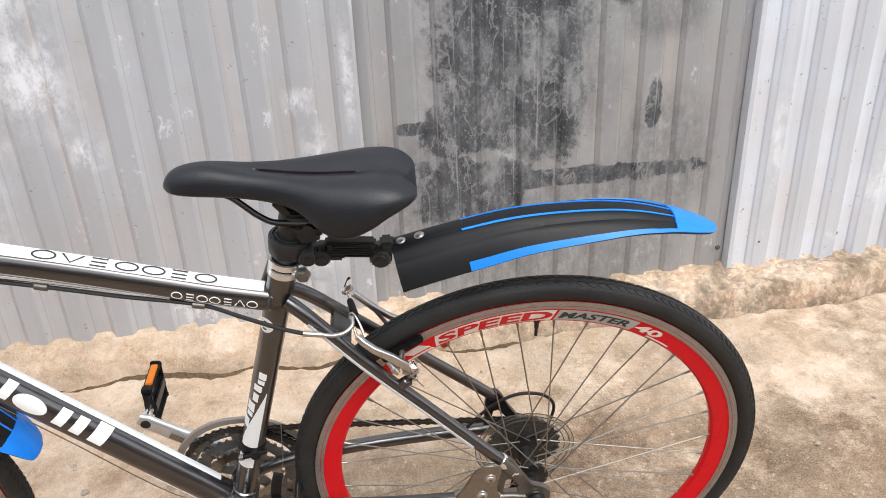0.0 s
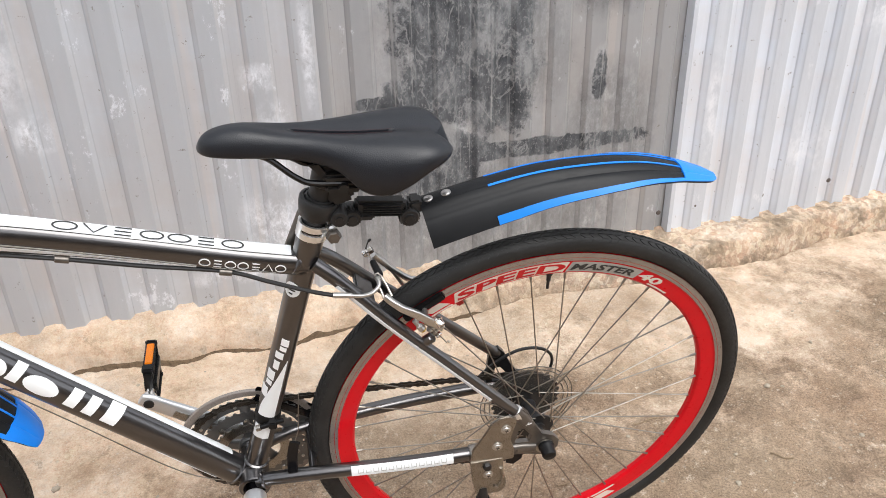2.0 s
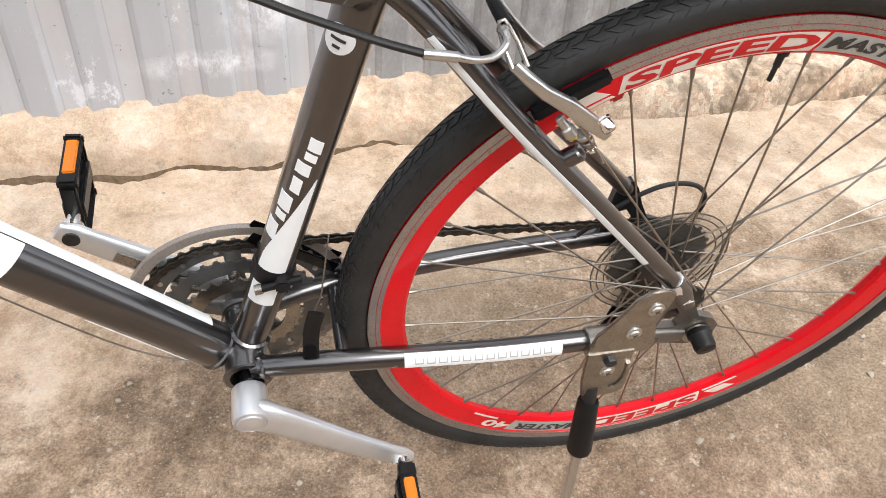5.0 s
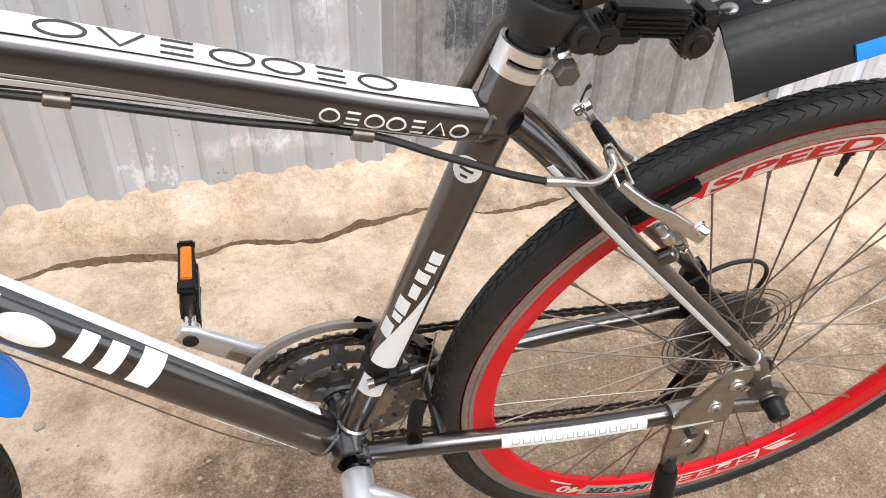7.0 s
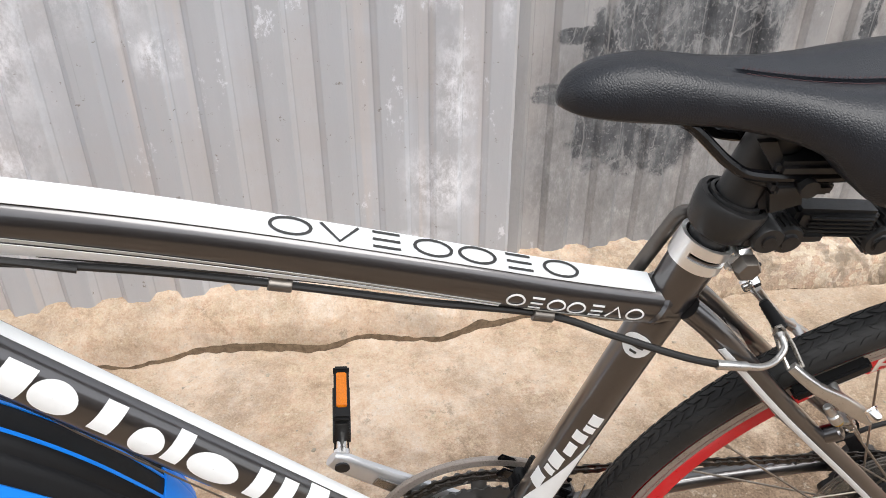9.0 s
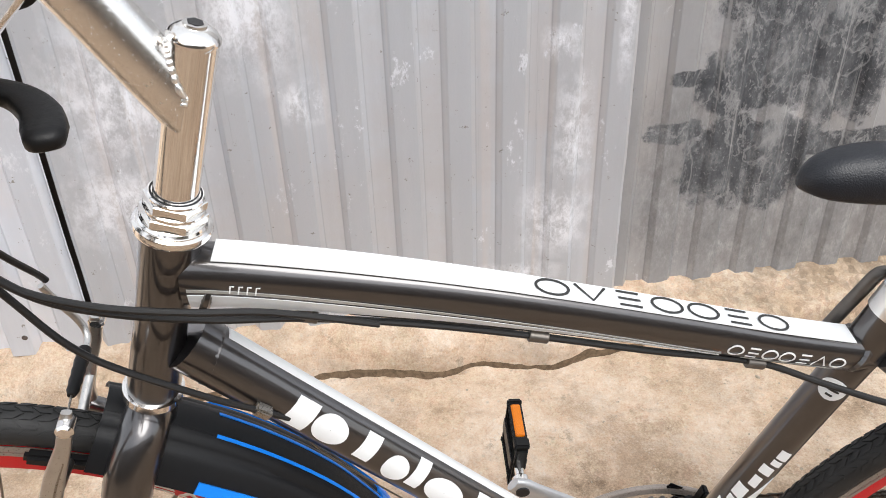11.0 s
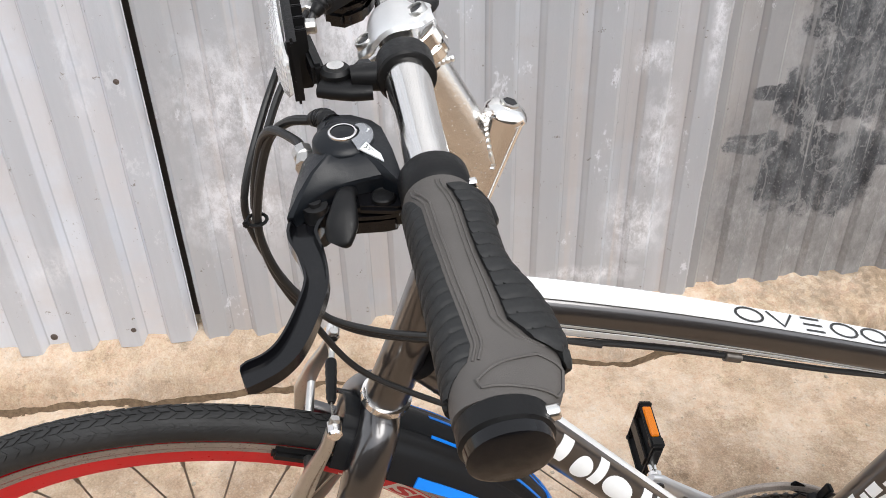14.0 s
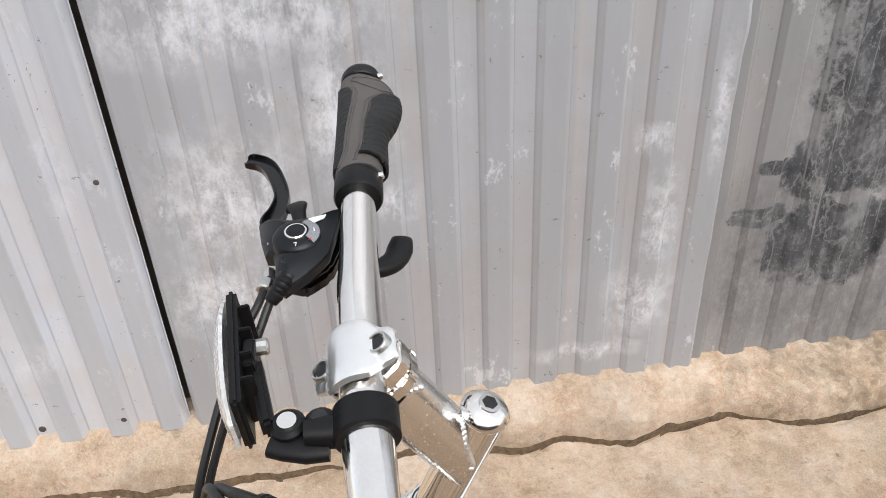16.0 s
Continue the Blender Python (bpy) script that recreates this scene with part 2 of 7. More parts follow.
    if mid_blobs:
        mk = blob_mask(nt, v, mid_blobs, 0.10, 5.0, 0.2)
        sp = ramp(nt, noise_tex(nt, mapped(nt, (34, 34, 17)), 1.0, 11, 0.82), [(0.36, tuple(x * 0.24 for x in base)), (0.52, tuple(x * 0.55 for x in base)), (0.66, tuple(x * 1.05 for x in base))])
        c = mix_col(nt, math_node(nt, "MULTIPLY", mk, 0.62), c, sp)
    if dark_blobs:
        mk = blob_mask(nt, v, dark_blobs, 0.24, 7.0, 0.07, 14.0)
        holes = ramp(nt, noise_tex(nt, mapped(nt, (30, 30, 14), (5, 5, 5)), 1.0, 12, 0.8), [(0.37, 0.30), (0.42, 0.97)])
        mk = math_node(nt, "MULTIPLY", mk, holes)
        spk = ramp(nt, noise_tex(nt, mapped(nt, (140, 140, 110)), 1.0, 6, 0.8), [(0.56, 0.0), (0.62, 1.0)])
        tone = ramp(nt, noise_tex(nt, mapped(nt, (12, 12, 7), (1, 5, 0)), 1.0, 9, 0.75), [(0.36, (0.030, 0.034, 0.041)), (0.50, (0.095, 0.102, 0.112)), (0.64, (0.27, 0.28, 0.29))])
        tone = mix_col(nt, math_node(nt, "MULTIPLY", spk, 0.5), tone, (0.42, 0.42, 0.42))
        peel = ramp(nt, noise_tex(nt, mapped(nt, (9, 9, 6), (3, 1, 7)), 1.0, 6, 0.6, 0.4), [(0.475, 0.0), (0.495, 0.75), (0.515, 0.0)])
        tone = mix_col(nt, peel, tone, (0.30, 0.305, 0.31))
        drip = ramp(nt, noise_tex(nt, mapped(nt, (75, 75, 1.0), (0, 0, 4)), 1.0, 3), [(0.62, 0.0), (0.68, 0.6)])
        tone = mix_col(nt, drip, tone, (0.38, 0.38, 0.38))
        c = mix_col(nt, mk, c, tone)
        rough = mix_col(nt, mk, rough, (0.6, 0.6, 0.6))
    nt.links.new(c, b.inputs["Base Color"])
    nt.links.new(rough, b.inputs["Roughness"])
    b.inputs["Metallic"].default_value = 0.25
    bump(nt, b, noise_tex(nt, mapped(nt, (60, 60, 25)), 1.0, 8, 0.72), 0.4, 0.0025)
    return m


PITCH = 0.1015
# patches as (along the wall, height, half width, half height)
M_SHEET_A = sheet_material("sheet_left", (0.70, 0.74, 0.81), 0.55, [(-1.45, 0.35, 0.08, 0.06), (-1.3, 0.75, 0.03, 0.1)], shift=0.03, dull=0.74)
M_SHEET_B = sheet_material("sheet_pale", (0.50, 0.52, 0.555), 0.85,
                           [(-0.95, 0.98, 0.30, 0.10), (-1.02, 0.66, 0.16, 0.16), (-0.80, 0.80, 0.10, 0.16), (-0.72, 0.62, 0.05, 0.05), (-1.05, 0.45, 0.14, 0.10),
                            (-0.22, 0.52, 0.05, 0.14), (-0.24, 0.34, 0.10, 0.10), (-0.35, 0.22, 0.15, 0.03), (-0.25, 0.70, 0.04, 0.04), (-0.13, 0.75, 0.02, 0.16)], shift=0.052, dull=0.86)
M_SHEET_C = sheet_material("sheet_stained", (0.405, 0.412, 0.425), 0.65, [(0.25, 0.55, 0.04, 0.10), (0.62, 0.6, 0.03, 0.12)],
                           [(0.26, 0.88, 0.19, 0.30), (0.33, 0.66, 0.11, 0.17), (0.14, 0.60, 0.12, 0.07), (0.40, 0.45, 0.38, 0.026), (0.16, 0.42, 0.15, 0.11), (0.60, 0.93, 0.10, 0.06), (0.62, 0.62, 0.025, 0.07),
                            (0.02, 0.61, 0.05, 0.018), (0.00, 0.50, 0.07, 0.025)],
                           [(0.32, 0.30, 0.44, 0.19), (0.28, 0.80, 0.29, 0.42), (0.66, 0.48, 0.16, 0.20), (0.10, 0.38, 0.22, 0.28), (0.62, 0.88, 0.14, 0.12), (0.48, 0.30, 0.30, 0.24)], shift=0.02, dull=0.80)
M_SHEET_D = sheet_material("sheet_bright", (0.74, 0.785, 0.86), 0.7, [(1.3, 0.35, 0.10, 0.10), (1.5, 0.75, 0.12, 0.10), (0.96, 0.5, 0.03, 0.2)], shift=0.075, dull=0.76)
M_RIVET = plain("nail_head", (0.12, 0.10, 0.09), 0.6, 0.6)


def ground_material(name, crumbly=False):
    m, nt, b = nodes_of(name)
    v = mapped(nt)
    sep = nt.nodes.new("ShaderNodeSeparateXYZ")
    nt.links.new(v, sep.inputs[0])
    n_big = noise_tex(nt, v, 2.0, 6, 0.62)
    n_mid = noise_tex(nt, v, 9.0, 9, 0.68)
    n_fine = noise_tex(nt, v, 55.0, 9, 0.75)
    n_grit = noise_tex(nt, v, 260.0, 5, 0.75)
    cream = ramp(nt, n_mid, [(0.30, (0.49, 0.352, 0.236)), (0.42, (0.69, 0.516, 0.366)), (0.52, (0.77, 0.597, 0.446)), (0.64, (0.835, 0.682, 0.534))])
    dirt = ramp(nt, n_mid, [(0.30, (0.18, 0.123, 0.080)), (0.48, (0.315, 0.223, 0.152)), (0.66, (0.54, 0.404, 0.29))])
    # pale cement skirt by the wall gives way to worn dirt, along a ragged line
    edge = math_node(nt, "ADD", math_node(nt, "SUBTRACT", sep.outputs[1], 1.30), math_node(nt, "MULTIPLY", math_node(nt, "SUBTRACT", n_big, 0.5), 1.5))
    edge = math_node(nt, "ADD", edge, math_node(nt, "MULTIPLY", math_node(nt, "SUBTRACT", n_mid, 0.5), 0.6))
    edge = math_node(nt, "SUBTRACT", edge, math_node(nt, "MULTIPLY", sep.outputs[0], 0.16))
    k = ramp(nt, math_node(nt, "ADD", edge, 0.5), [(0.34, 0.0), (0.60, 1.0)])
    c = mix_col(nt, k, dirt, cream)
    c = mix_col(nt, ramp(nt, k, [(0.0, 0.85), (1.0, 0.42)]), c, ramp(nt, n_fine, [(0.30, 0.24), (0.70, 0.78)]), "OVERLAY")
    spots = ramp(nt, noise_tex(nt, v, 5.0, 10, 0.68), [(0.50, 0.0), (0.64, 0.72)])
    c = mix_col(nt, spots if not crumbly else math_node(nt, "MULTIPLY", spots, 0.4), c, (0.40, 0.272, 0.18))
    # broad damp stains and fine soot-brown blotches
    damp = ramp(nt, noise_tex(nt, mapped(nt, (1, 1, 1), (3, 6, 2)), 2.6, 9, 0.66), [(0.47, 0.0), (0.58, 0.38), (0.70, 0.60)])
    c = mix_col(nt, damp, c, (0.36, 0.275, 0.19))
    blot = ramp(nt, noise_tex(nt, mapped(nt, (1, 1, 1), (1, 9, 4)), 17.0, 8, 0.72), [(0.60, 0.0), (0.66, 0.45)])
    c = mix_col(nt, blot, c, (0.24, 0.175, 0.115))
    # chips and grains set in the surface
    for sc, lo, hi, amt in ((48.0, 0.08, 0.22, 0.45), (110.0, 0.10, 0.28, 0.4), (240.0, 0.16, 0.30, 0.5)):
        vo = nt.nodes.new("ShaderNodeTexVoronoi")
        vo.inputs["Scale"].default_value = sc
        nt.links.new(v, vo.inputs["Vector"])
        chip = ramp(nt, vo.outputs["Distance"], [(lo, 1.0), (hi, 0.0)])
        pick = ramp(nt, vo.outputs["Color"], [(0.62, 0.0), (0.70, 1.0)])
        tone = ramp(nt, vo.outputs["Color"], [(0.55, (0.12, 0.09, 0.065)), (0.68, (0.30, 0.24, 0.18)), (0.80, (0.70, 0.64, 0.54))])
        c = mix_col(nt, math_node(nt, "MULTIPLY", math_node(nt, "MULTIPLY", chip, pick), amt), c, tone)
    pale = ramp(nt, noise_tex(nt, mapped(nt, (1, 1, 1), (4, 2, 0)), 34.0, 7, 0.75), [(0.60, 0.0), (0.66, 0.5)])
    c = mix_col(nt, pale, c, (0.82, 0.70, 0.56))
    c = mix_col(nt, ramp(nt, k, [(0.0, 0.55), (1.0, 0.26)]), c, ramp(nt, n_grit, [(0.32, 0.06), (0.68, 0.94)]), "OVERLAY")
    if crumbly:
        # broken edge of the skirt: brown hollows between pale crumbs
        br = ramp(nt, noise_tex(nt, mapped(nt, (1, 1, 1), (8, 1, 3)), 8.0, 9, 0.70), [(0.46, 0.0), (0.60, 0.8)])
        c = mix_col(nt, math_node(nt, "MULTIPLY", br, ramp(nt, math_node(nt, "MULTIPLY", math_node(nt, "ADD", sep.outputs[0], 1.2), 0.4), [(0.3, 0.22), (0.70, 0.95)])), c, (0.23, 0.175, 0.12))
        vo = nt.nodes.new("ShaderNodeTexVoronoi")
        vo.inputs["Scale"].default_value = 70
        nt.links.new(v, vo.inputs["Vector"])
        lump = ramp(nt, vo.outputs["Color"], [(0.35, 0.30), (0.75, 0.72)])
        c = mix_col(nt, ramp(nt, math_node(nt, "MULTIPLY", math_node(nt, "ADD", sep.outputs[0], 1.2), 0.4), [(0.4, 0.12), (0.75, 0.5)]), c, lump, "OVERLAY")
    nt.links.new(c, b.inputs["Base Color"])
    b.inputs["Roughness"].default_value = 0.88
    b.inputs["Specular IOR Level"].default_value = 0.25
    lumps = nt.nodes.new("ShaderNodeTexVoronoi")
    lumps.inputs["Scale"].default_value = 38
    nt.links.new(v, lumps.inputs["Vector"])
    pits = ramp(nt, lumps.outputs["Distance"], [(0.05, 1.0), (0.45, 0.0)])
    n1 = bump(nt, b, n_mid, 0.8, 0.020)
    n2 = bump(nt, b, n_fine, 0.8, 0.008, n1)
    n3 = bump(nt, b, math_node(nt, "MULTIPLY", pits, ramp(nt, k, [(0.0, 1.0), (1.0, 0.25)])), 0.5, 0.004, n2)
    bump(nt, b, n_grit, 0.7, 0.0024, n3)
    return m


M_DARKWALL = plain("plain_dark_wall", (0.10, 0.085, 0.07), 0.8, 0, 0.35, 6, 0.1, 0.2, 60)
M_GROUND = ground_material("sandy_cement_ground")
M_SKIRT = ground_material("crumbly_cement_skirt", True)
# crack soil, its brown deepened to hold the shade below the lip
M_SOILSHADE = plain("shaded_crack_soil", (0.17, 0.122, 0.080), 0.95, 0, 0.5, 90, 0.05, 0.5, 400, spec=0.1)
M_TWIG = plain("dry_twig", (0.30, 0.22, 0.14), 0.85, 0, 0.3, 200, 0.1, 0.3, 600)
M_STONE = plain("pebble_stone", (0.42, 0.36, 0.28), 0.85, 0, 0.3, 60, 0.1, 0.4, 300)


# ---- mesh helpers ----
def mesh_of(name, verts, faces, material, smooth=30):
    me = bpy.data.meshes.new(name)
    me.from_pydata([tuple(map(float, p)) for p in verts], [], faces)
    me.update()
    if smooth:
        me.polygons.foreach_set("use_smooth", [True] * len(me.polygons))
        me.set_sharp_from_angle(angle=radians(smooth))
    me.materials.append(material)
    return me


def part(name, geo, material, parent=None, label="", m=None, smooth=35):
    """Links geometry (a bmesh, a (verts, faces) pair or a mesh) as one mesh object under a thing or a part."""
    if isinstance(geo, bpy.types.Mesh):
        me = geo
    elif isinstance(geo, tuple):
        me = mesh_of(name, geo[0], geo[1], material, smooth)
    else:
        me = bpy.data.meshes.new(name)
        bmesh.ops.recalc_face_normals(geo, faces=geo.faces)
        for f in geo.faces:
            f.smooth = True
        geo.to_mesh(me)
        geo.free()
        me.set_sharp_from_angle(angle=radians(smooth))
        me.materials.append(material)
    ob = new(name, me)
    if parent is not None:
        ob.parent = parent
    if m is not None:
        ob.matrix_local = m
    if label:
        ob["label"] = label
    return ob


def V(*a):
    return Vector(a)


def spline(pts, n=8):
    """A smooth line through the points."""
    P = [Vector(p) for p in pts]
    out = []
    for i in range(len(P) - 1):
        a, b, c, d = P[max(i - 1, 0)], P[i], P[i + 1], P[min(i + 2, len(P) - 1)]
        for k in range(n):
            t = k / n
            out.append(0.5 * ((2 * b) + (c - a) * t + (2 * a - 5 * b + 4 * c - d) * t * t + (3 * b - a - 3 * c + d) * t ** 3))
    out.append(P[-1])
    return out


def circle(r, n=12, squash=1.0):
    return [(r * math.cos(2 * math.pi * k / n), r * squash * math.sin(2 * math.pi * k / n)) for k in range(n)]


def superellipse(a, b, n=16, e=2.6):
    out = []
    for k in range(n):
        t = 2 * math.pi * (k + 0.5) / n
        c, s = math.cos(t), math.sin(t)
        out.append((a * math.copysign(abs(c) ** (2 / e), c), b * math.copysign(abs(s) ** (2 / e), s)))
    return out


def sweep(pts, sections, up=(0, 0, 1), caps=True, closed=False):
    """Skins 2D sections (side, up) along a line of points. Returns (verts, faces)."""
    P = [Vector(p) for p in pts]
    if not isinstance(sections[0], list):
        sections = [sections] * len(P)
    n, up = len(sections[0]), Vector(up)
    verts, faces = [], []
    for i, p in enumerate(P):
        if closed:
            t = P[(i + 1) % len(P)] - P[i - 1]
        else:
            t = P[min(i + 1, len(P) - 1)] - P[max(i - 1, 0)]
        t.normalize()
        s = t.cross(up)
        if s.length < 1e-4:
            s = t.cross(Vector((1, 0.2, 0)))
        s.normalize()
        u = s.cross(t)
        verts += [p + s * a + u * b for a, b in sections[i]]
    rings = len(P)
    for i in range(rings if closed else rings - 1):
        j = (i + 1) % rings
        for k in range(n):
            q = (k + 1) % n
            faces.append((i * n + k, i * n + q, j * n + q, j * n + k))
    if caps and not closed:
        faces.append(tuple(range(n - 1, -1, -1)))
        faces.append(tuple((rings - 1) * n + k for k in range(n)))
    return verts, faces


def tube(pts, r, n=12, up=(0, 0.31, 0.95), closed=False):
    rs = r if isinstance(r, list) else [r] * len(pts)
    return sweep(pts, [circle(x, n) for x in rs], up, True, closed)


def merge(*geos):
    """Joins (verts, faces) pairs that belong to one part."""
    verts, faces = [], []
    for v, f in geos:
        o = len(verts)
        verts += list(v)
        faces += [tuple(i + o for i in q) for q in f]
    return verts, faces


def moved(geo, m):
    return [m @ Vector(p) for p in geo[0]], geo[1]


def lathe(profile, n=32, axis="Y", closed=False):
    """Turns a profile of (radius, along) round an axis."""
    verts, faces = [], []
    for k in range(n):
        a = 2 * math.pi * k / n
        c, s = math.cos(a), math.sin(a)
        for r, h in profile:
            verts.append({"Y": (r * c, h, r * s), "Z": (r * c, r * s, h), "X": (h, r * c, r * s)}[axis])
    m = len(profile)
    for k in range(n):
        q = (k + 1) % n
        for i in range(m if closed else m - 1):
            j = (i + 1) % m
            faces.append((k * m + i, k * m + j, q * m + j, q * m + i))
    if not closed:
        faces.append(tuple(k * m for k in range(n)))
        faces.append(tuple(k * m + m - 1 for k in range(n - 1, -1, -1)))
    return verts, faces


def rod(a, b, r, n=12, bevel=0.0):
    """A straight round bar with eased ends."""
    a, b = Vector(a), Vector(b)
    if not bevel:
        return tube([a, b], r, n)
    d = (b - a).normalized() * bevel
    return tube([a, a + d, b - d, b], [r - bevel, r, r, r - bevel], n)


def block(size, bevel=0.002, seg=2, taper=None):
    """A box with rounded edges, as a bmesh at the origin."""
    bm = bmesh.new()
    bmesh.ops.create_cube(bm, size=1)
    for v in bm.verts:
        v.co = Vector((v.co.x * size[0], v.co.y * size[1], v.co.z * size[2]))
        if taper and v.co.z > 0:
            v.co.x *= taper[0]
            v.co.y *= taper[1]
    if bevel:
        bmesh.ops.bevel(bm, geom=list(bm.edges), offset=bevel, segments=seg, affect="EDGES")
    return bm


def geo_of(bm):
    bm.verts.ensure_lookup_table()
    bm.verts.index_update()
    out = [v.co.copy() for v in bm.verts], [tuple(v.index for v in f.verts) for f in bm.faces]
    bm.free()
    return out


def box_at(size, m, bevel=0.002, taper=None):
    return moved(geo_of(block(size, bevel, 2, taper)), m)


def slab(outline, depth, bevel=0.0015, m=None):
    """A plate: an outline in x and y, extruded down by depth, with eased edges."""
    bm = bmesh.new()
    f = bm.faces.new([bm.verts.new((x, y, 0)) for x, y in outline])
    ext = bmesh.ops.extrude_face_region(bm, geom=[f])
    for g in ext["geom"]:
        if isinstance(g, bmesh.types.BMVert):
            g.co.z -= depth
    bmesh.ops.recalc_face_normals(bm, faces=bm.faces)
    if bevel:
        bmesh.ops.bevel(bm, geom=list(bm.edges), offset=bevel, segments=2, affect="EDGES")
    g = geo_of(bm)
    return moved(g, m) if m is not None else g


def frame_of(origin, xdir, ydir):
    """A matrix whose x runs along xdir and whose z stands on the plane of xdir and ydir."""
    x = Vector(xdir).normalized()
    z = x.cross(Vector(ydir)).normalized()
    y = z.cross(x)
    m = Matrix((x, y, z)).transposed().to_4x4()
    m.translation = Vector(origin)
    return m


def grid_shell(P, thick, close=True):
    """A curved plate from a grid of points P[i][j], with thickness."""
    ni, nj = len(P), len(P[0])
    N = [[None] * nj for _ in range(ni)]
    for i in range(ni):
        for j in range(nj):
            a = P[min(i + 1, ni - 1)][j] - P[max(i - 1, 0)][j]
            b = P[i][min(j + 1, nj - 1)] - P[i][max(j - 1, 0)]
            n = a.cross(b)
            N[i][j] = n.normalized() if n.length > 1e-12 else Vector((0, 0, 1))
    verts = [P[i][j] for i in range(ni) for j in range(nj)] + [P[i][j] - N[i][j] * thick for i in range(ni) for j in range(nj)]
    o, faces = ni * nj, []
    for i in range(ni - 1):
        for j in range(nj - 1):
            a, b, c, d = i * nj + j, i * nj + j + 1, (i + 1) * nj + j + 1, (i + 1) * nj + j
            faces += [(a, b, c, d), (o + d, o + c, o + b, o + a)]
    for i in range(ni - 1):
        for j in (0, nj - 1):
            a, b = i * nj + j, (i + 1) * nj + j
            faces.append((a, b, o + b, o + a) if j == 0 else (b, a, o + a, o + b))
    for j in range(nj - 1):
        for i in (0, ni - 1):
            a, b = i * nj + j, i * nj + j + 1
            faces.append((b, a, o + a, o + b) if i == 0 else (a, b, o + b, o + a))
    return verts, faces


def lerp(x, xs, ys):
    return float(np.interp(x, xs, ys))


def letters(text, size, m, depth=0.0002):
    """Raised lettering in the built-in font, its left end at m's origin, along m's x."""
    cu = bpy.data.curves.new("lettering", "FONT")
    cu.body, cu.size, cu.extrude = text, size, depth
    ob = bpy.data.objects.new("lettering", cu)
    me = bpy.data.meshes.new_from_object(ob)
    g = [m @ v.co for v in me.vertices], [tuple(p.vertices) for p in me.polygons]
    bpy.data.objects.remove(ob)
    bpy.data.meshes.remove(me)
    return g


# ---- ground: one sheet, a worn cement skirt along the wall, dirt before it ----
CRACK_X = [-9, -1.56, -1.23, -0.89, -0.72, -0.52, -0.40, -0.27, -0.15, -0.04, 0.10, 0.22, 0.45, 0.70, 0.95, 1.13, 1.35, 1.5, 9]
CRACK_Y = [1.2, 1.52, 1.54, 1.575, 1.605, 1.59, 1.615, 1.60, 1.625, 1.665, 1.63, 1.64, 1.70, 1.70, 1.715, 1.73, 1.80, 1.815, 2.4]


def crack_line(x):
    return lerp(x, CRACK_X, CRACK_Y) + 0.012 * noise.noise((x * 9, 3.1, 0)) + 0.003 * noise.noise((x * 23, 7.7, 0))


def wall_y(x):
    return 1.768 + 0.1 * x


def ground_height(x, y):
    far = max(0.0, math.hypot(x, y - 0.9) - 3.0)
    calm = 1.0 / (1.0 + far * 0.6)
    c, w = crack_line(max(-4, min(4, x))), wall_y(max(-4, min(4, x)))
    slab_z = lerp(y, [-3, 0.2, 0.95, 1.15, 1.35, 1.55, 1.75], [-0.10, -0.045, 0.0, 0.022, 0.038, 0.062, 0.075])
    n = 0.010 * noise.noise((x * 2.3, y * 2.3, 0)) + 0.006 * noise.noise((x * 7, y * 7, 1)) + 0.0035 * noise.noise((x * 19, y * 19, 2)) + 0.0026 * noise.noise((x * 47, y * 47, 4)) + 0.0012 * noise.noise((x * 83, y * 83, 7))
    z = slab_z
    if y > c - 0.03:
        t = min(1.0, max(0.0, (y - c) / max(0.05, w - c)))
        lip = lerp(x, [-2, -0.9, -0.5, 0.1, 0.7, 1.0, 1.4, 3], [0.030, 0.026, 0.030, 0.024, 0.034, 0.055, 0.065, 0.06])
        top = 0.160 + lerp(x, [-1.5, -0.9, 0.0, 0.9, 1.5], [0.006, 0.004, -0.002, -0.012, 0.0])
        rise = min(1.0, max(0.0, (y - c) / 0.02)) ** 0.5
        z = slab_z + lip * rise + (top - slab_z - lip) * (t ** 0.8) * (1 if y > c else 0)
        n += (0.005 * noise.noise((x * 14, y * 22, 6)) + 0.004 * noise.noise((x * 38, y * 45, 8)) + 0.0022 * noise.noise((x * 80, y * 90, 3))) * (1 if y < w else 0)
        gap = abs(y - c + 0.004)
        deep = 0.5 + 0.5 * noise.noise((x * 3.3, 9.0, 0))
        wide = 0.011 + 0.013 * deep
        if gap < wide:
            z -= lerp(x, [-0.7, 0.2, 0.9], [0.034, 0.05, 0.09]) * (1 - gap / wide) ** 0.7 * (0.25 + deep)
    z += 0.012 * math.exp(-((x + 0.94) / 0.22) ** 2 - ((y - 0.95) / 0.16) ** 2)
    if y > w + 0.05:
        z = 0.15
    return (z + n) * (1.0 if far == 0 else calm)


def spread(lo, hi, step, far):
    a = list(np.arange(lo, hi + 1e-6, step))
    left, right, s = [], [], step
    x = lo
    while x > -far:
        s *= 1.45
        x -= s
        left.append(x)
    x, s = hi, step
    while x < far:
        s *= 1.45
        x += s
        right.append(x)
    return left[::-1] + a + right


gx, gy = spread(-1.7, 1.9, 0.0075, 900), spread(0.0, 2.0, 0.009, 900)
gy = sorted([y for y in gy if y < 1.40 or y > 1.92] + list(np.arange(1.40, 1.57, 0.0055)) + list(np.arange(1.57, 1.67, 0.0025)) + list(np.arange(1.67, 1.92, 0.0055)))
MID = 1.62


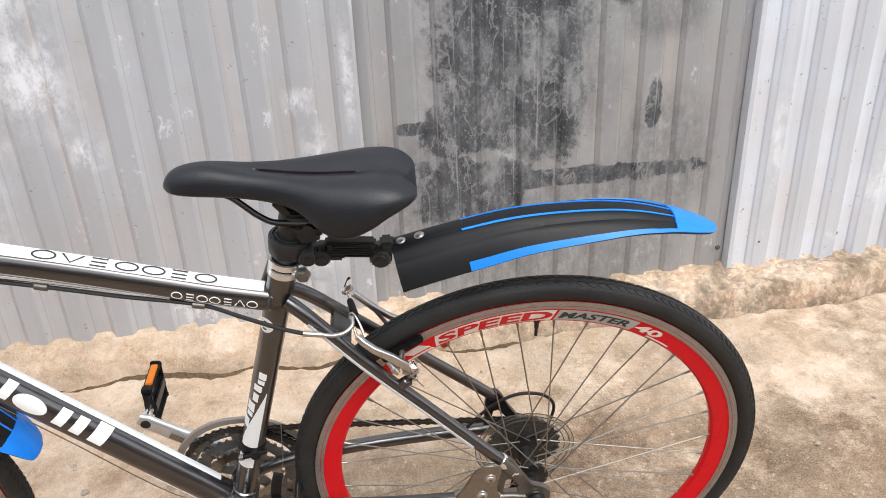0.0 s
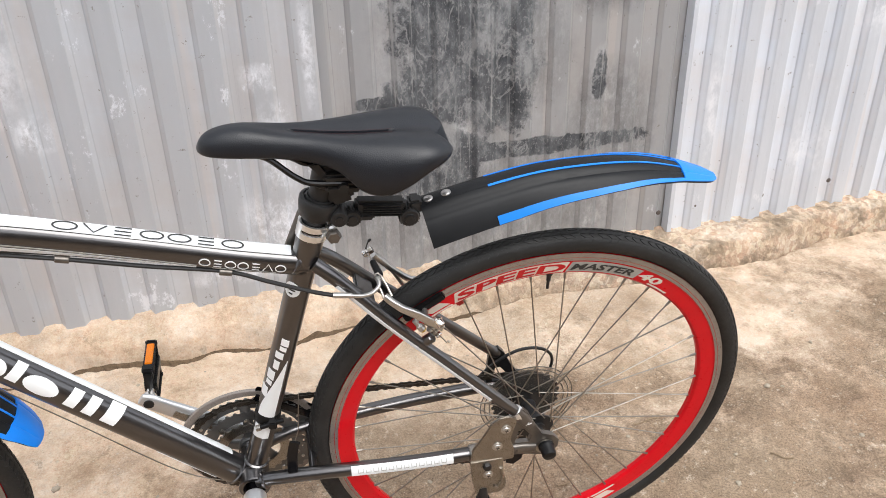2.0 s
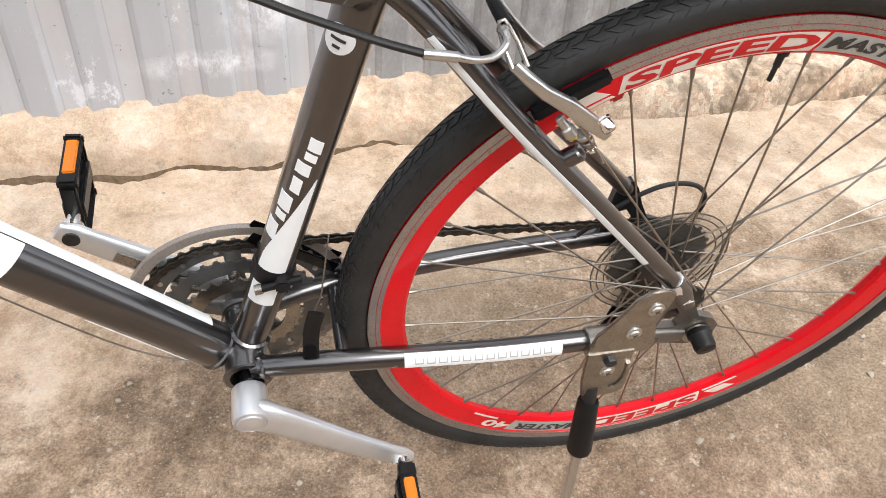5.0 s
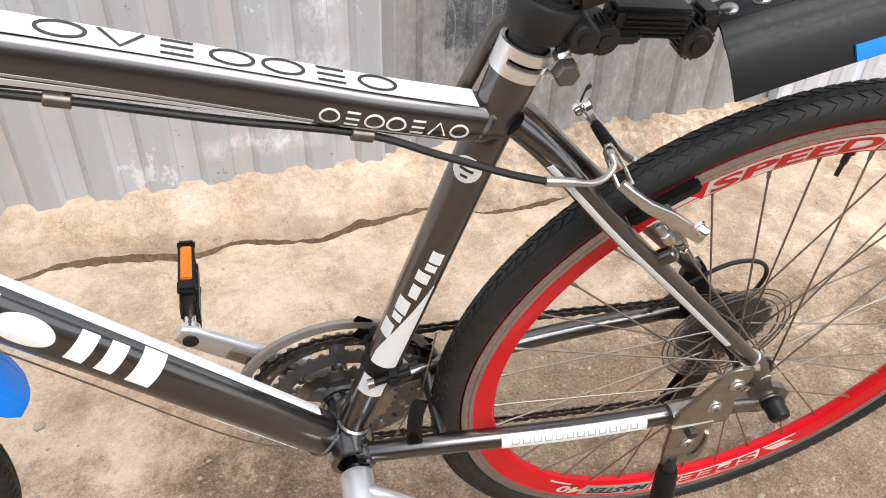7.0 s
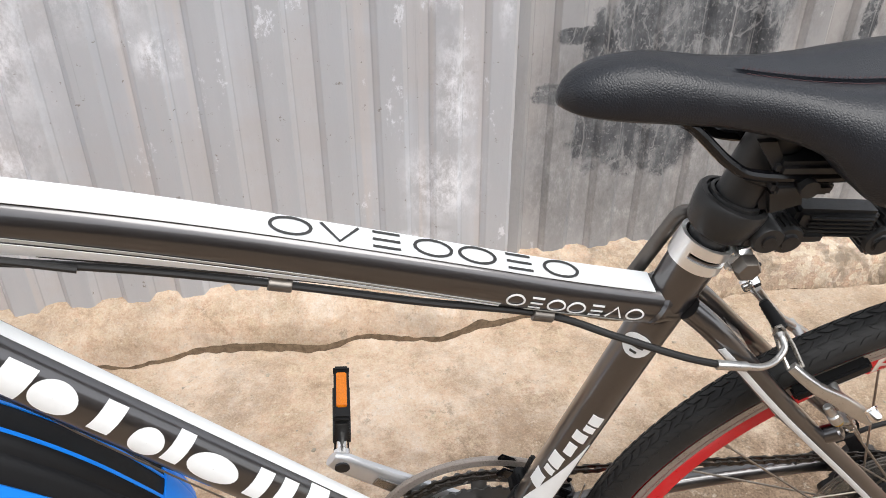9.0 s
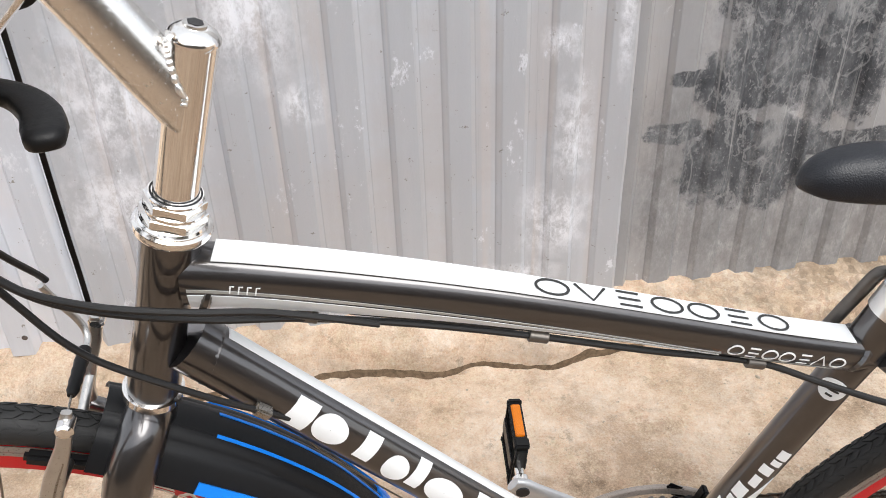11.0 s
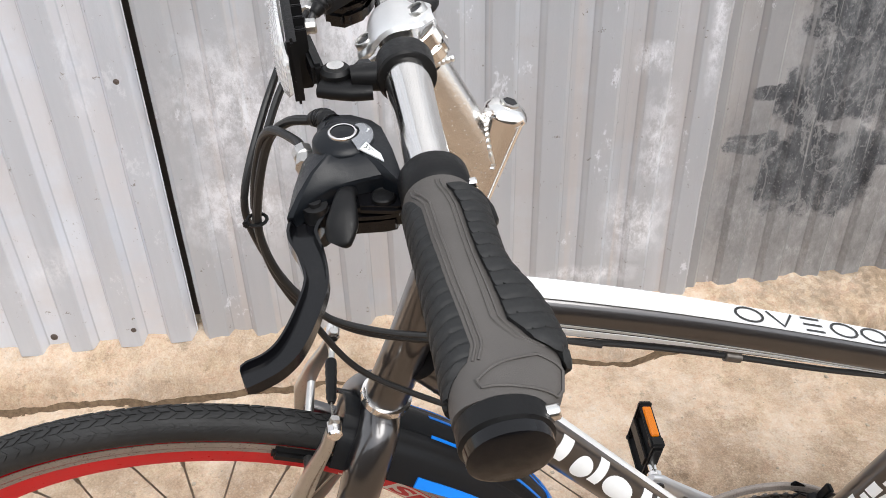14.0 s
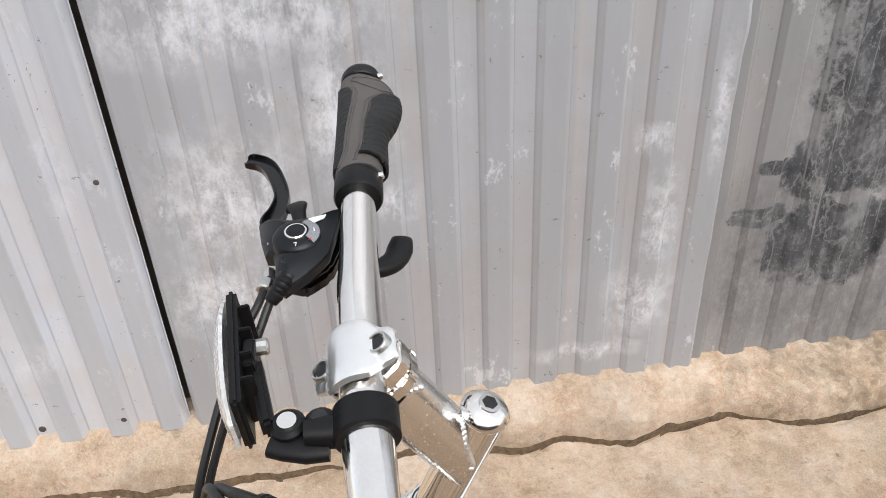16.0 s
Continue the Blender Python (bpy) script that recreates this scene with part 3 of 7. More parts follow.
def bent(x, y):
    """Lines of the ground's mesh that run along the crack, easing off to straight ones."""
    d = max(-0.2, min(0.2, crack_line(max(-4, min(4, x))) - MID))
    o = y - MID
    s = 1.0 + 1.5 * noise.noise((x * 4.1, 2.0, 5.0)) + 0.35 * noise.noise((x * 13, 5.0, 1.0))
    s = max(0.4, min(1.5, s)) * lerp(x, [0.45, 0.9], [1.0, 0.6]) - 1
    o += s * 0.01 * lerp(o, [-0.05, -0.01, 0.01, 0.05], [0, -1, 1, 0])
    return MID + o + d * max(0.0, 1 - max(0.0, abs(y - MID) - 0.04) / 0.34)


gv = []
for y in gy:
    for x in gx:
        yy = bent(x, y)
        gv.append((x, yy, ground_height(x, yy)))
nx = len(gx)
gf = [(j * nx + i, j * nx + i + 1, (j + 1) * nx + i + 1, (j + 1) * nx + i) for j in range(len(gy) - 1) for i in range(nx - 1)]
ground = new("ground", mesh_of("ground", gv, gf, M_GROUND, 0))
ground.data.polygons.foreach_set("use_smooth", [True] * len(ground.data.polygons))
ground.data.materials.append(M_SKIRT)
ground.data.materials.append(M_SOILSHADE)


def ground_kind(x, y, c):
    """0 open ground, 1 cement skirt, 2 soil down in the crack, coloured dark for its shade."""
    wide = lerp(x, [-0.6, 0.2, 0.8], [0.35, 0.6, 1.0]) * max(0.22, 0.52 + 1.0 * noise.noise((x * 5.0, 4.0, 2.0)) + 0.35 * noise.noise((x * 37, 1.0, 6.0)))
    if -0.0113 * wide < y - c < 0.0030 * wide:
        return 2
    return 1 if c < y < 3 else 0


ground.data.polygons.foreach_set("material_index", [ground_kind(gx[i], gy[j], MID) for j in range(len(gy) - 1) for i in range(nx - 1)])
tagged(ground, "cracked sandy cement and dirt ground before a tin wall", "ground", kind="structure")

# ---- wall of ribbed metal sheets ----


def rib(u, depth):
    """How far the sheet stands out towards the yard, at u along it."""
    f = (u / PITCH) % 1.0
    z = lerp(f, [0, 0.36, 0.372, 0.384, 0.476, 0.488, 0.50, 0.85, 0.862, 0.874, 0.966, 0.978, 0.99, 1.0], [1, 1, 0.985, 0.92, 0.08, 0.015, 0, 0, 0.015, 0.08, 0.92, 0.985, 1, 1])
    return z * depth


WALL_M = pose(0, 1.768, 0, 0, 0, math.degrees(math.atan(0.1)))
wall = new("wall_north")
wall.matrix_world = WALL_M
tagged(wall, "wall of weathered ribbed metal sheets standing on the cement skirt", "wall", kind="structure")


def tin_sheet(u0, u1, proud, material, label, foot, shift, depth, lean=0.0, curl=0.0, fold=0.0):
    us = []
    k0 = math.floor((u0 + shift) / PITCH) - 1
    marks = [0, 0.12, 0.25, 0.36, 0.372, 0.384, 0.476, 0.488, 0.50, 0.62, 0.74, 0.85, 0.862, 0.874, 0.966, 0.978, 0.99]
    for k in range(k0, k0 + 60):
        us += [(k + f) * PITCH - shift for f in marks]
    us = [u0] + ([u0 + 0.003] if fold else []) + [u for u in us if u0 + 0.0035 < u < u1 - 0.002] + [u1]
    zs = [foot, foot + 0.02] + list(np.linspace(foot + 0.06, 1.15, 44)) + list(np.linspace(1.25, 2.4, 8))
    front = []
    for z in zs:
        row = []
        for u in us:
            dent = 0.0025 * noise.noise((u * 5, z * 4, 2 + shift)) + 0.0012 * noise.noise((u * 15, z * 11, 5))
            zz = z
            if z == foot:
                zz += 0.007 * noise.noise((u * 6, 1, shift)) + 0.003 * noise.noise((u * 22, 4, shift))
            edge = curl * (1 + 2.2 * max(0.0, min(1.0, (z - 0.72) / 0.2))) * max(0.0, 1 - (u1 - u) / 0.03) * (0.6 + 0.8 * noise.noise((z * 14, 2, 2)))
            out = rib(u + shift, depth) + proud - dent + edge
            if fold and u < u0 + 0.002:
                out = fold
            row.append(Vector((u + lean * (z - foot), -out, zz)))
        front.append(row)
    ob = part("sheet", grid_shell(front, 0.0012), material, wall, label, smooth=14)
    return ob


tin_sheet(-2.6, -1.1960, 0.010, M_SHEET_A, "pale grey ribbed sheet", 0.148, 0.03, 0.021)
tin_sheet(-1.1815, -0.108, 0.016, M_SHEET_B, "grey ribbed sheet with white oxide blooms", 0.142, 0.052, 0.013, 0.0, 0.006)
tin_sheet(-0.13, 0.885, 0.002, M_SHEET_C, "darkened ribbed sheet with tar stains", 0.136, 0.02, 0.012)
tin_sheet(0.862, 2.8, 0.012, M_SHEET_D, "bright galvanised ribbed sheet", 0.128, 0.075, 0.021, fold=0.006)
backing = part("backing", box_at((5.4, 0.03, 2.3), pose(0.1, 0.06, 1.25)), M_RIVET, wall, "dark boards behind the sheets")


def nail_head(u, z, y=-0.03):
    part("nail", moved(lathe([(0.0, 0.0), (0.0075, 0.0), (0.0065, -0.002), (0.003, -0.0035), (0.0, -0.004)], 12), pose(u, y, z)), M_RIVET, wall)


for u, z in [(0.83, 0.21), (0.95, 0.215), (1.18, 0.215), (1.42, 0.23), (-1.32, 0.19), (-1.48, 0.19), (-1.23, 0.72)]:
    nail_head(u, z)

# ---- unseen dark wall added behind the camera: closes the yard, darkens reflections ----
unseen_wall = part("unseen_wall", box_at((16.0, 0.12, 2.4), pose(0, -3.4, 1.05), 0.01), M_DARKWALL)
tagged(unseen_wall, "unseen dark wall added across the yard to darken reflections", "wall", kind="structure")

# ---- bicycle: x runs to its rear, y away from the yard, z up in the plane of its wheels; origin on the rear axle ----
BIKE = pose(0.1514, 0.8916, 0.3403, 10.06, 0, 1.0)
bicycle = new("bicycle")
bicycle.matrix_world = BIKE
tagged(bicycle, "dark grey city bicycle with red rims leaning on its kickstand", "bicycle")


def group(name, label="", m=None):
    e = new(name)
    e.parent = bicycle
    if m is not None:
        e.matrix_local = m
    if label:
        e["label"] = label
    return e


def straight_patch(a, b, r, s0, s1, t0, t1, shear=0.0, rise=0.0005, nt=6, ns=2):
    """A thin decal on a round tube from a to b: s along it in metres, t round it in degrees from the yard side upwards; shear slants it."""
    a, b = Vector(a), Vector(b)
    ax = (b - a).normalized()
    near = Vector((0, -1, 0))
    near = (near - ax * near.dot(ax)).normalized()
    up = ax.cross(near)
    if up.z < 0 or (abs(up.z) < 0.3 and up.x > 0):
        up = -up
    P = []
    for i in range(ns + 1):
        row = []
        for j in range(nt + 1):
            t = radians(t0 + (t1 - t0) * j / nt)
            s = s0 + (s1 - s0) * i / ns + shear * (t - radians(t0))
            row.append(a + ax * s + (near * math.cos(t) + up * math.sin(t)) * (r + rise))
        P.append(row)
    if (P[1][0] - P[0][0]).cross(P[0][1] - P[0][0]).dot(P[0][0] - a - ax * s0) < 0:
        P = [row[::-1] for row in P]
    return grid_shell(P, rise * 0.8)


# -- frame --
BB = V(-0.432, 0, -0.030)
ST_TOP = V(-0.309, 0, 0.396)
AX0, AXD = V(-0.782, 0, 0.636), V(0.317, 0, 0.948).normalized()


def on_axis(z):
    return AX0 + AXD * ((z - AX0.z) / AXD.z)


HT_TOP, HT_BOT = on_axis(0.506), on_axis(0.357)
STEER = Matrix.Translation(AX0) @ Matrix.Rotation(radians(4.06), 4, AXD) @ Matrix.Translation(-AX0)

shell = merge(lathe([(0.0168, -0.036), (0.0215, -0.036), (0.0230, -0.0345), (0.0230, -0.031), (0.0218, -0.030), (0.0218, 0.030), (0.0230, 0.031), (0.0230, 0.0345), (0.0215, 0.036), (0.0168, 0.036)], 40, "Y", True))
frame_ob = part("frame", moved(shell, Matrix.Translation(BB)), M_PAINT, bicycle, "dark grey metallic painted alloy frame")
DT_A, DT_B = V(-0.840, 0, 0.404), V(-0.455, 0, -0.026)
DT_R = 0.0222
part("down_tube", tube([DT_A, DT_A.lerp(DT_B, 0.5), DT_B], [0.0226, 0.0222, 0.0215], 24), M_PAINT, frame_ob)
SEAT_R = 0.0163
part("seat_tube", tube([BB, BB.lerp(ST_TOP, 0.8), ST_TOP.lerp(BB, 0.08), ST_TOP], [0.0163, 0.0163, 0.0172, 0.0175], 24), M_PAINT, frame_ob)
part("head_tube", tube([HT_BOT, HT_BOT.lerp(HT_TOP, 0.06), HT_BOT.lerp(HT_TOP, 0.5), HT_BOT.lerp(HT_TOP, 0.94), HT_TOP], [0.0195, 0.0195, 0.0182, 0.0195, 0.0195], 24), M_PAINT, frame_ob)
TT = spline([(-0.318, 0, 0.3455), (-0.40, 0, 0.3655), (-0.459, 0, 0.382), (-0.54, 0, 0.405), (-0.635, 0, 0.4305), (-0.715, 0, 0.449), (-0.79, 0, 0.4635), (-0.826, 0, 0.468)], 4)


def tt_h(f):
    """Half the top tube's depth, at a fraction of its length."""
    return 0.0155 + 0.0047 * f



def tt_low(f):
    """How far the top tube reaches below its middle line."""
    return lerp(f, [0, 0.16, 0.44, 0.62, 0.86, 1.0], [0.0132, 0.0125, 0.0122, 0.0136, 0.0165, 0.0185])


def tt_w(f):
    return lerp(f, [0, 0.25, 0.5, 0.75, 1.0], [0.90, 0.88, 0.90, 0.98, 1.0])


def tt_profile(f):
    """Half the top tube's section, from its flat top down to its flat underside: (out, up)."""
    h, b, w = tt_h(f), tt_low(f), tt_w(f)
    return [(0.0110 * w, h), (0.0174 * w, h * 0.54), (0.0192 * w, h * 0.12), (0.0190 * w, -0.15 * h), (0.0178 * w, -0.50 * b), (0.0150 * w, -b)]


def tt_section(k):
    q = tt_profile(k)
    return q + [(-x, y) for x, y in q[::-1]]


def eased(sec, n=3):
    """Rounds the corners of a section by cutting them twice."""
    for _ in range(n - 1):
        out = []
        for i, (x, y) in enumerate(sec):
            q, w = sec[i - 1], sec[(i + 1) % len(sec)]
            out += [(x * 0.8 + q[0] * 0.2, y * 0.8 + q[1] * 0.2), (x * 0.8 + w[0] * 0.2, y * 0.8 + w[1] * 0.2)]
        sec = out
    return sec


part("top_tube", sweep(TT, [eased(tt_section(i / len(TT))) for i in range(len(TT))]), M_PAINT, frame_ob, smooth=50)


def along(path, f):
    """Point and direction at fraction f of a path's length."""
    L = [0.0]
    for a, b in zip(path, path[1:]):
        L.append(L[-1] + (b - a).length)
    s = max(0, min(1, f)) * L[-1]
    for i in range(len(path) - 1):
        if s <= L[i + 1] or i == len(path) - 2:
            t = (s - L[i]) / (L[i + 1] - L[i])
            return path[i].lerp(path[i + 1], t), (path[i + 1] - path[i]).normalized()


def tt_strip(f0, f1, y0, y1, h, n=14, thick=0.0006, slope=0.0):
    """A strip along the top tube: y across it, h above its middle line."""
    P = []
    for i in range(n + 1):
        f = f0 + (f1 - f0) * i / n
        p, d = along(TT, f)
        u = V(0, 1, 0).cross(d)
        u = u if u.z > 0 else -u
        P.append([p + V(0, y * tt_w(f), 0) + u * (tt_h(f) + h - 0.0185 + slope * abs(y)) for y in (y0, (y0 + y1) / 2, y1)])
    return grid_shell(P, -thick)


part("decal_strip", tt_strip(0.045, 0.962, -0.0112, 0.0112, 0.0186, 26), M_WHITE, frame_ob, "long white strip along the top tube")


def tt_side(f0, f1, a0, a1, n=6):
    """A patch on the yard side of the top tube; a runs from its lower to its upper edge, in metres over the middle line."""
    P = []
    for i in range(n + 1):
        f = f0 + (f1 - f0) * i / n
        lo, hi = (a0(f), a1(f)) if callable(a0) else (a0, a1)
        q = tt_profile(f)[::-1]
        p, d = along(TT, f)
        u = V(0, 1, 0).cross(d)
        u = u if u.z > 0 else -u
        row = []
        for k in range(4):
            a = lo + (hi - lo) * k / 3
            row.append(p + V(0, -lerp(a, [z for _, z in q], [y for y, _ in q]) - 0.0005, 0) + u * a)
        P.append(row)
    return grid_shell(P, -0.0005)




def low_edge(f):
    return -tt_low(f) * 0.90


def stripe_top(f):
    return low_edge(f) + lerp(f, [0.25, 0.44, 0.62, 0.87, 1], [0.0010, 0.0030, 0.0060, 0.0115, 0.0135])


part("decal_stripe", tt_side(0.25, 0.992, low_edge, stripe_top, 24), M_WHITE, frame_ob, "white stripe low on the top tube")
part("decal_stripe", tt_side(0.25, 0.992, lambda f: stripe_top(f) + 0.0012 + 0.0012 * f, lambda f: stripe_top(f) + 0.0024 + 0.0026 * f, 24), M_GREYDEC, frame_ob, "thin grey pinstripe")


# marks of the maker stand as plain open shapes
def stroke(place, pts, wide):
    """A flat stroke along points (along, up) that place() lays on the tube."""
    P = []
    for i, (a, b) in enumerate(pts):
        c, e = pts[max(i - 1, 0)], pts[min(i + 1, len(pts) - 1)]
        dx, dz = e[0] - c[0], e[1] - c[1]
        L = math.hypot(dx, dz) or 1.0
        P.append([place(a - dz / L * wide, b + dx / L * wide), place(a + dz / L * wide, b - dx / L * wide)])
    return grid_shell(P, 0.0003)


def on_top(a, b):
    """a in metres from the tube's rear end, b across the strip."""
    f = a / 0.53
    p, d = along(TT, f)
    u = V(0, 1, 0).cross(d)
    u = u if u.z > 0 else -u
    return p + V(0, b * tt_w(f), 0) + u * (tt_h(f) + 0.0011)


def on_side(a, b):
    f = a / 0.53
    q = tt_profile(f)[::-1]
    p, d = along(TT, f)
    u = V(0, 1, 0).cross(d)
    u = u if u.z > 0 else -u
    return p + V(0, -lerp(b, [z for _, z in q], [y for y, _ in q]) - 0.0008, 0) + u * b


def arc_line(cx, cy, rx, ry, a0, a1, n=14):
    return [(cx + rx * math.cos(radians(a0 + (a1 - a0) * k / n)), cy + ry * math.sin(radians(a0 + (a1 - a0) * k / n))) for k in range(n + 1)]


def mark_lines(kind, w, h):
    """A plain mark as lines of points in a box w by h: ring, bars or chevron."""
    if kind == "ring":
        return [arc_line(0.5 * w, 0.5 * h, 0.52 * w, 0.5 * h, 0, 360, 24)]
    if kind == "bars":
        return [[(0.15 * w, q * h), (0.9 * w, q * h)] for q in (0.04, 0.5, 0.96)]
    return [[(0, 0), (0.5 * w, h), (w, 0)]]


KINDS = ["ring", "bars", "ring", "ring", "bars", "chevron", "ring"]
for k, kind in enumerate(KINDS):
    s0 = 0.082 + 0.0305 * k
    part("mark", merge(*[stroke(on_top, [(s0 + x, 0.0085 - y) for x, y in ln], 0.0011) for ln in mark_lines(kind, 0.024, 0.0168)]), M_TEXTBLK, frame_ob)
for k, kind in enumerate(KINDS):
    s0 = 0.130 - 0.0148 * k
    part("mark", merge(*[stroke(on_side, [(s0 - x, -0.0060 + y) for x, y in ln], 0.0007) for ln in mark_lines(kind, 0.0118, 0.0100)]), M_WHITE, frame_ob)
part("mark", stroke(on_side, [(0.115, -0.0088), (0.04, -0.0088)], 0.0006), M_GREYDEC, frame_ob)
part("mark", merge(*[stroke(on_side, [(0.498 - 0.0056 * k, -0.0005), (0.4975 - 0.0056 * k, 0.0055), (0.4950 - 0.0056 * k, 0.0055)], 0.0005) for k in range(4)]), M_WHITE, frame_ob)
# down tube: white top stripe and the maker's lettering as slanted blocks
DTL = (DT_B - DT_A).length
part("decal_stripe", straight_patch(DT_A, DT_B, DT_R, 0.02, DTL - 0.03, 88, 124, 0, 0.0006, 5, 6), M_WHITE, frame_ob, "white stripe on the down tube")
part("decal_stripe", straight_patch(DT_A, DT_B, DT_R, DTL - 0.13, DTL - 0.03, -46, -34, 0, 0.0006, 3, 3), M_WHITE, frame_ob)


def oval_patch(s0, s1, t0, t1):
    """A thin oval on the down tube between two lengths and two angles."""
    ax = (DT_B - DT_A).normalized()
    near = V(0, -1, 0)
    up = ax.cross(near)
    up = up if up.z > 0 else -up
    P = []
    for i in range(5):
        f = 0.02 + 0.98 * i / 4
        row = []
        for k in range(29):
            q = 2 * math.pi * k / 28
            l, t = (s0 + s1) / 2 + f * (s1 - s0) / 2 * math.cos(q), radians((t0 + t1) / 2 + f * (t1 - t0) / 2 * math.sin(q))
            row.append(DT_A + ax * l + (near * math.cos(t) + up * math.sin(t)) * (DT_R + 0.0006))
        P.append(row)
    return grid_shell(P, 0.0004)


def dt_bar(s0, s1, t0, t1, sh=0.002):
    return straight_patch(DT_A, DT_B, DT_R, s0, s1, t0, t1, sh)


# heavy plain bars and ovals for the maker's word
for bits in ((dt_bar(0.089, 0.110, -8, 60), oval_patch(0.113, 0.146, -6, 60)), (dt_bar(0.160, 0.176, 2, 66),), (oval_patch(0.190, 0.216, -10, 52), dt_bar(0.219, 0.233, 2, 72)),
             (oval_patch(0.238, 0.283, -4, 56),), (dt_bar(0.295, 0.310, 2, 68),), (dt_bar(0.320, 0.335, 2, 70),), (dt_bar(0.347, 0.368, 2, 84),)):
    part("mark", merge(*bits), M_WHITE, frame_ob)
# seat tube: flared white panel, lettering blocks and a round sticker
part("decal_panel", straight_patch(BB, ST_TOP, SEAT_R, 0.086, 0.113, -20, 66, 0, 0.0006), M_WHITE, frame_ob, "white panel below the changer clamp")


def wedge_patch():
    """The panel above the clamp, narrowing upwards to a point."""
    ax = (ST_TOP - BB).normalized()
    side = V(-ax.z, 0, ax.x)
    P = []
    for i in range(13):
        l = 0.128 + 0.110 * i / 12
        hi = lerp(l, [0.128, 0.148, 0.238], [64, 60, -22])
        P.append([BB + ax * l + (V(0, -1, 0) * math.cos(t) + side * math.sin(t)) * (SEAT_R + 0.0006) for t in [radians(-24 + (hi + 24) * j / 6) for j in range(7)]])
    return grid_shell(P, 0.0005)


part("decal_panel", wedge_patch(), M_WHITE, frame_ob, "white panel flaring down the seat tube")
s = 0.166
for w, tall in [(0.024, 1), (0.010, 0.8), (0.021, 1), (0.019, 0.7), (0.014, 1), (0.009, 0.8), (0.015, 0.9)]:
    lo = lerp(s, [0.164, 0.278], [40, -16])
    part("mark", straight_patch(BB, ST_TOP, SEAT_R, s, s + w * 0.76, lo, lo + 40 * tall, 0.004), M_WHITE, frame_ob)
    s += w


def round_sticker():
    a, b = BB, ST_TOP
    ax = (b - a).normalized()
    near = V(0, -1, 0)
    up = V(-ax.z, 0, ax.x)
    P = []
    for i in range(9):
        row = []
        for k in range(21):
            t = 2 * math.pi * k / 20
            r = 0.0108 * i / 8 + 1e-5
            s_, w_ = 0.357 + r * math.cos(t), radians(36) + r * math.sin(t) / SEAT_R
            row.append(a + ax * s_ + (near * math.cos(w_) + up * math.sin(w_)) * (SEAT_R + 0.0012))
        P.append(row)
    return grid_shell(P, 0.0005)


part("sticker", round_sticker(), M_WHITE, frame_ob, "round white sticker with dark bars")
part("mark", merge(*[straight_patch(BB, ST_TOP, SEAT_R, 0.3505 + 0.0055 * k, 0.3525 + 0.0055 * k, 36 - q, 36 + q, 0, 0.0016) for k, q in enumerate((9, 18, 8))]), M_TEXTBLK, frame_ob)

# stays
NS = [spline([(-0.312, s * 0.014, 0.352), (-0.285, s * 0.022, 0.328), (-0.225, s * 0.036, 0.262), (-0.15, s * 0.048, 0.185), (-0.075, s * 0.060, 0.107), (-0.050, s * 0.0635, 0.081)], 5) for s in (-1, 1)]
CS = [spline([(-0.425, s * 0.030, -0.022), (-0.395, s * 0.038, -0.011), (-0.33, s * 0.047, -0.004), (-0.20, s * 0.059, 0.000), (-0.06, s * 0.064, 0.003), (-0.045, s * 0.064, 0.003)], 5) for s in (-1, 1)]
for path in NS:
    part("seatstay", tube(path, [0.0092] * 12 + [0.0085] * (len(path) - 12), 16), M_PAINT, frame_ob)
for path in CS:
    part("chainstay", tube(path, 0.0105, 16), M_PAINT, frame_ob)


def path_patch(path, f0, f1, r, t0, t1, n=10, rise=0.0006):
    P = []
    for i in range(n + 1):
        p, d = along(path, f0 + (f1 - f0) * i / n)
        near = V(0, -1, 0)
        near = (near - d * near.dot(d)).normalized()
        up = d.cross(near)
        up = up if up.z > 0 else -up
        P.append([p + (near * math.cos(radians(t0 + (t1 - t0) * j / 4)) + up * math.sin(radians(t0 + (t1 - t0) * j / 4))) * (r + rise) for j in range(5)])
    return grid_shell(P, -rise * 0.8)


part("decal_stripe", path_patch(NS[0], 0.10, 0.86, 0.0092, -38, -6, 18), M_WHITE, frame_ob, "white stripe along the seatstay")
part("decal_strip", path_patch(CS[0], 0.36, 0.745, 0.0105, -14, 70, 10), M_WHITE, frame_ob, "white strip on the chainstay")
for k in range(12):
    f = 0.385 + 0.0285 * k
    part("mark", merge(path_patch(CS[0], f, f + 0.0022, 0.0108, 14, 44, 1), path_patch(CS[0], f + 0.018, f + 0.020, 0.0108, 14, 44, 1), path_patch(CS[0], f, f + 0.020, 0.0108, 12, 17, 1)), M_GREYDEC, frame_ob)
for path, mt, wide in zip(NS, (M_CAST, M_PAINT), (1.12, 0.95)):
    e = (path[-1] - path[-3]).normalized()
    ring = [path[-1] + e * q for q in (-0.003, -0.001, 0.010, 0.013)]
    part("stay_end", tube(ring, [0.0086 * wide, 0.0095 * wide, 0.0092 * wide, 0.0074 * wide], 20), mt, frame_ob, "bare silver stay end" if mt is M_CAST else "")
# brake bridge, stay bridge and gusset plates
part("brake_bridge", box_at((0.034, 0.072, 0.006), Matrix.Translation((-0.252, 0, 0.291)) @ Matrix.Rotation(radians(47), 4, "Y"), 0.002), M_PAINT, frame_ob, "flat bridge plate between the seatstays")
part("stay_bridge", rod((-0.345, -0.045, -0.004), (-0.345, 0.045, -0.004), 0.006), M_PAINT, frame_ob)
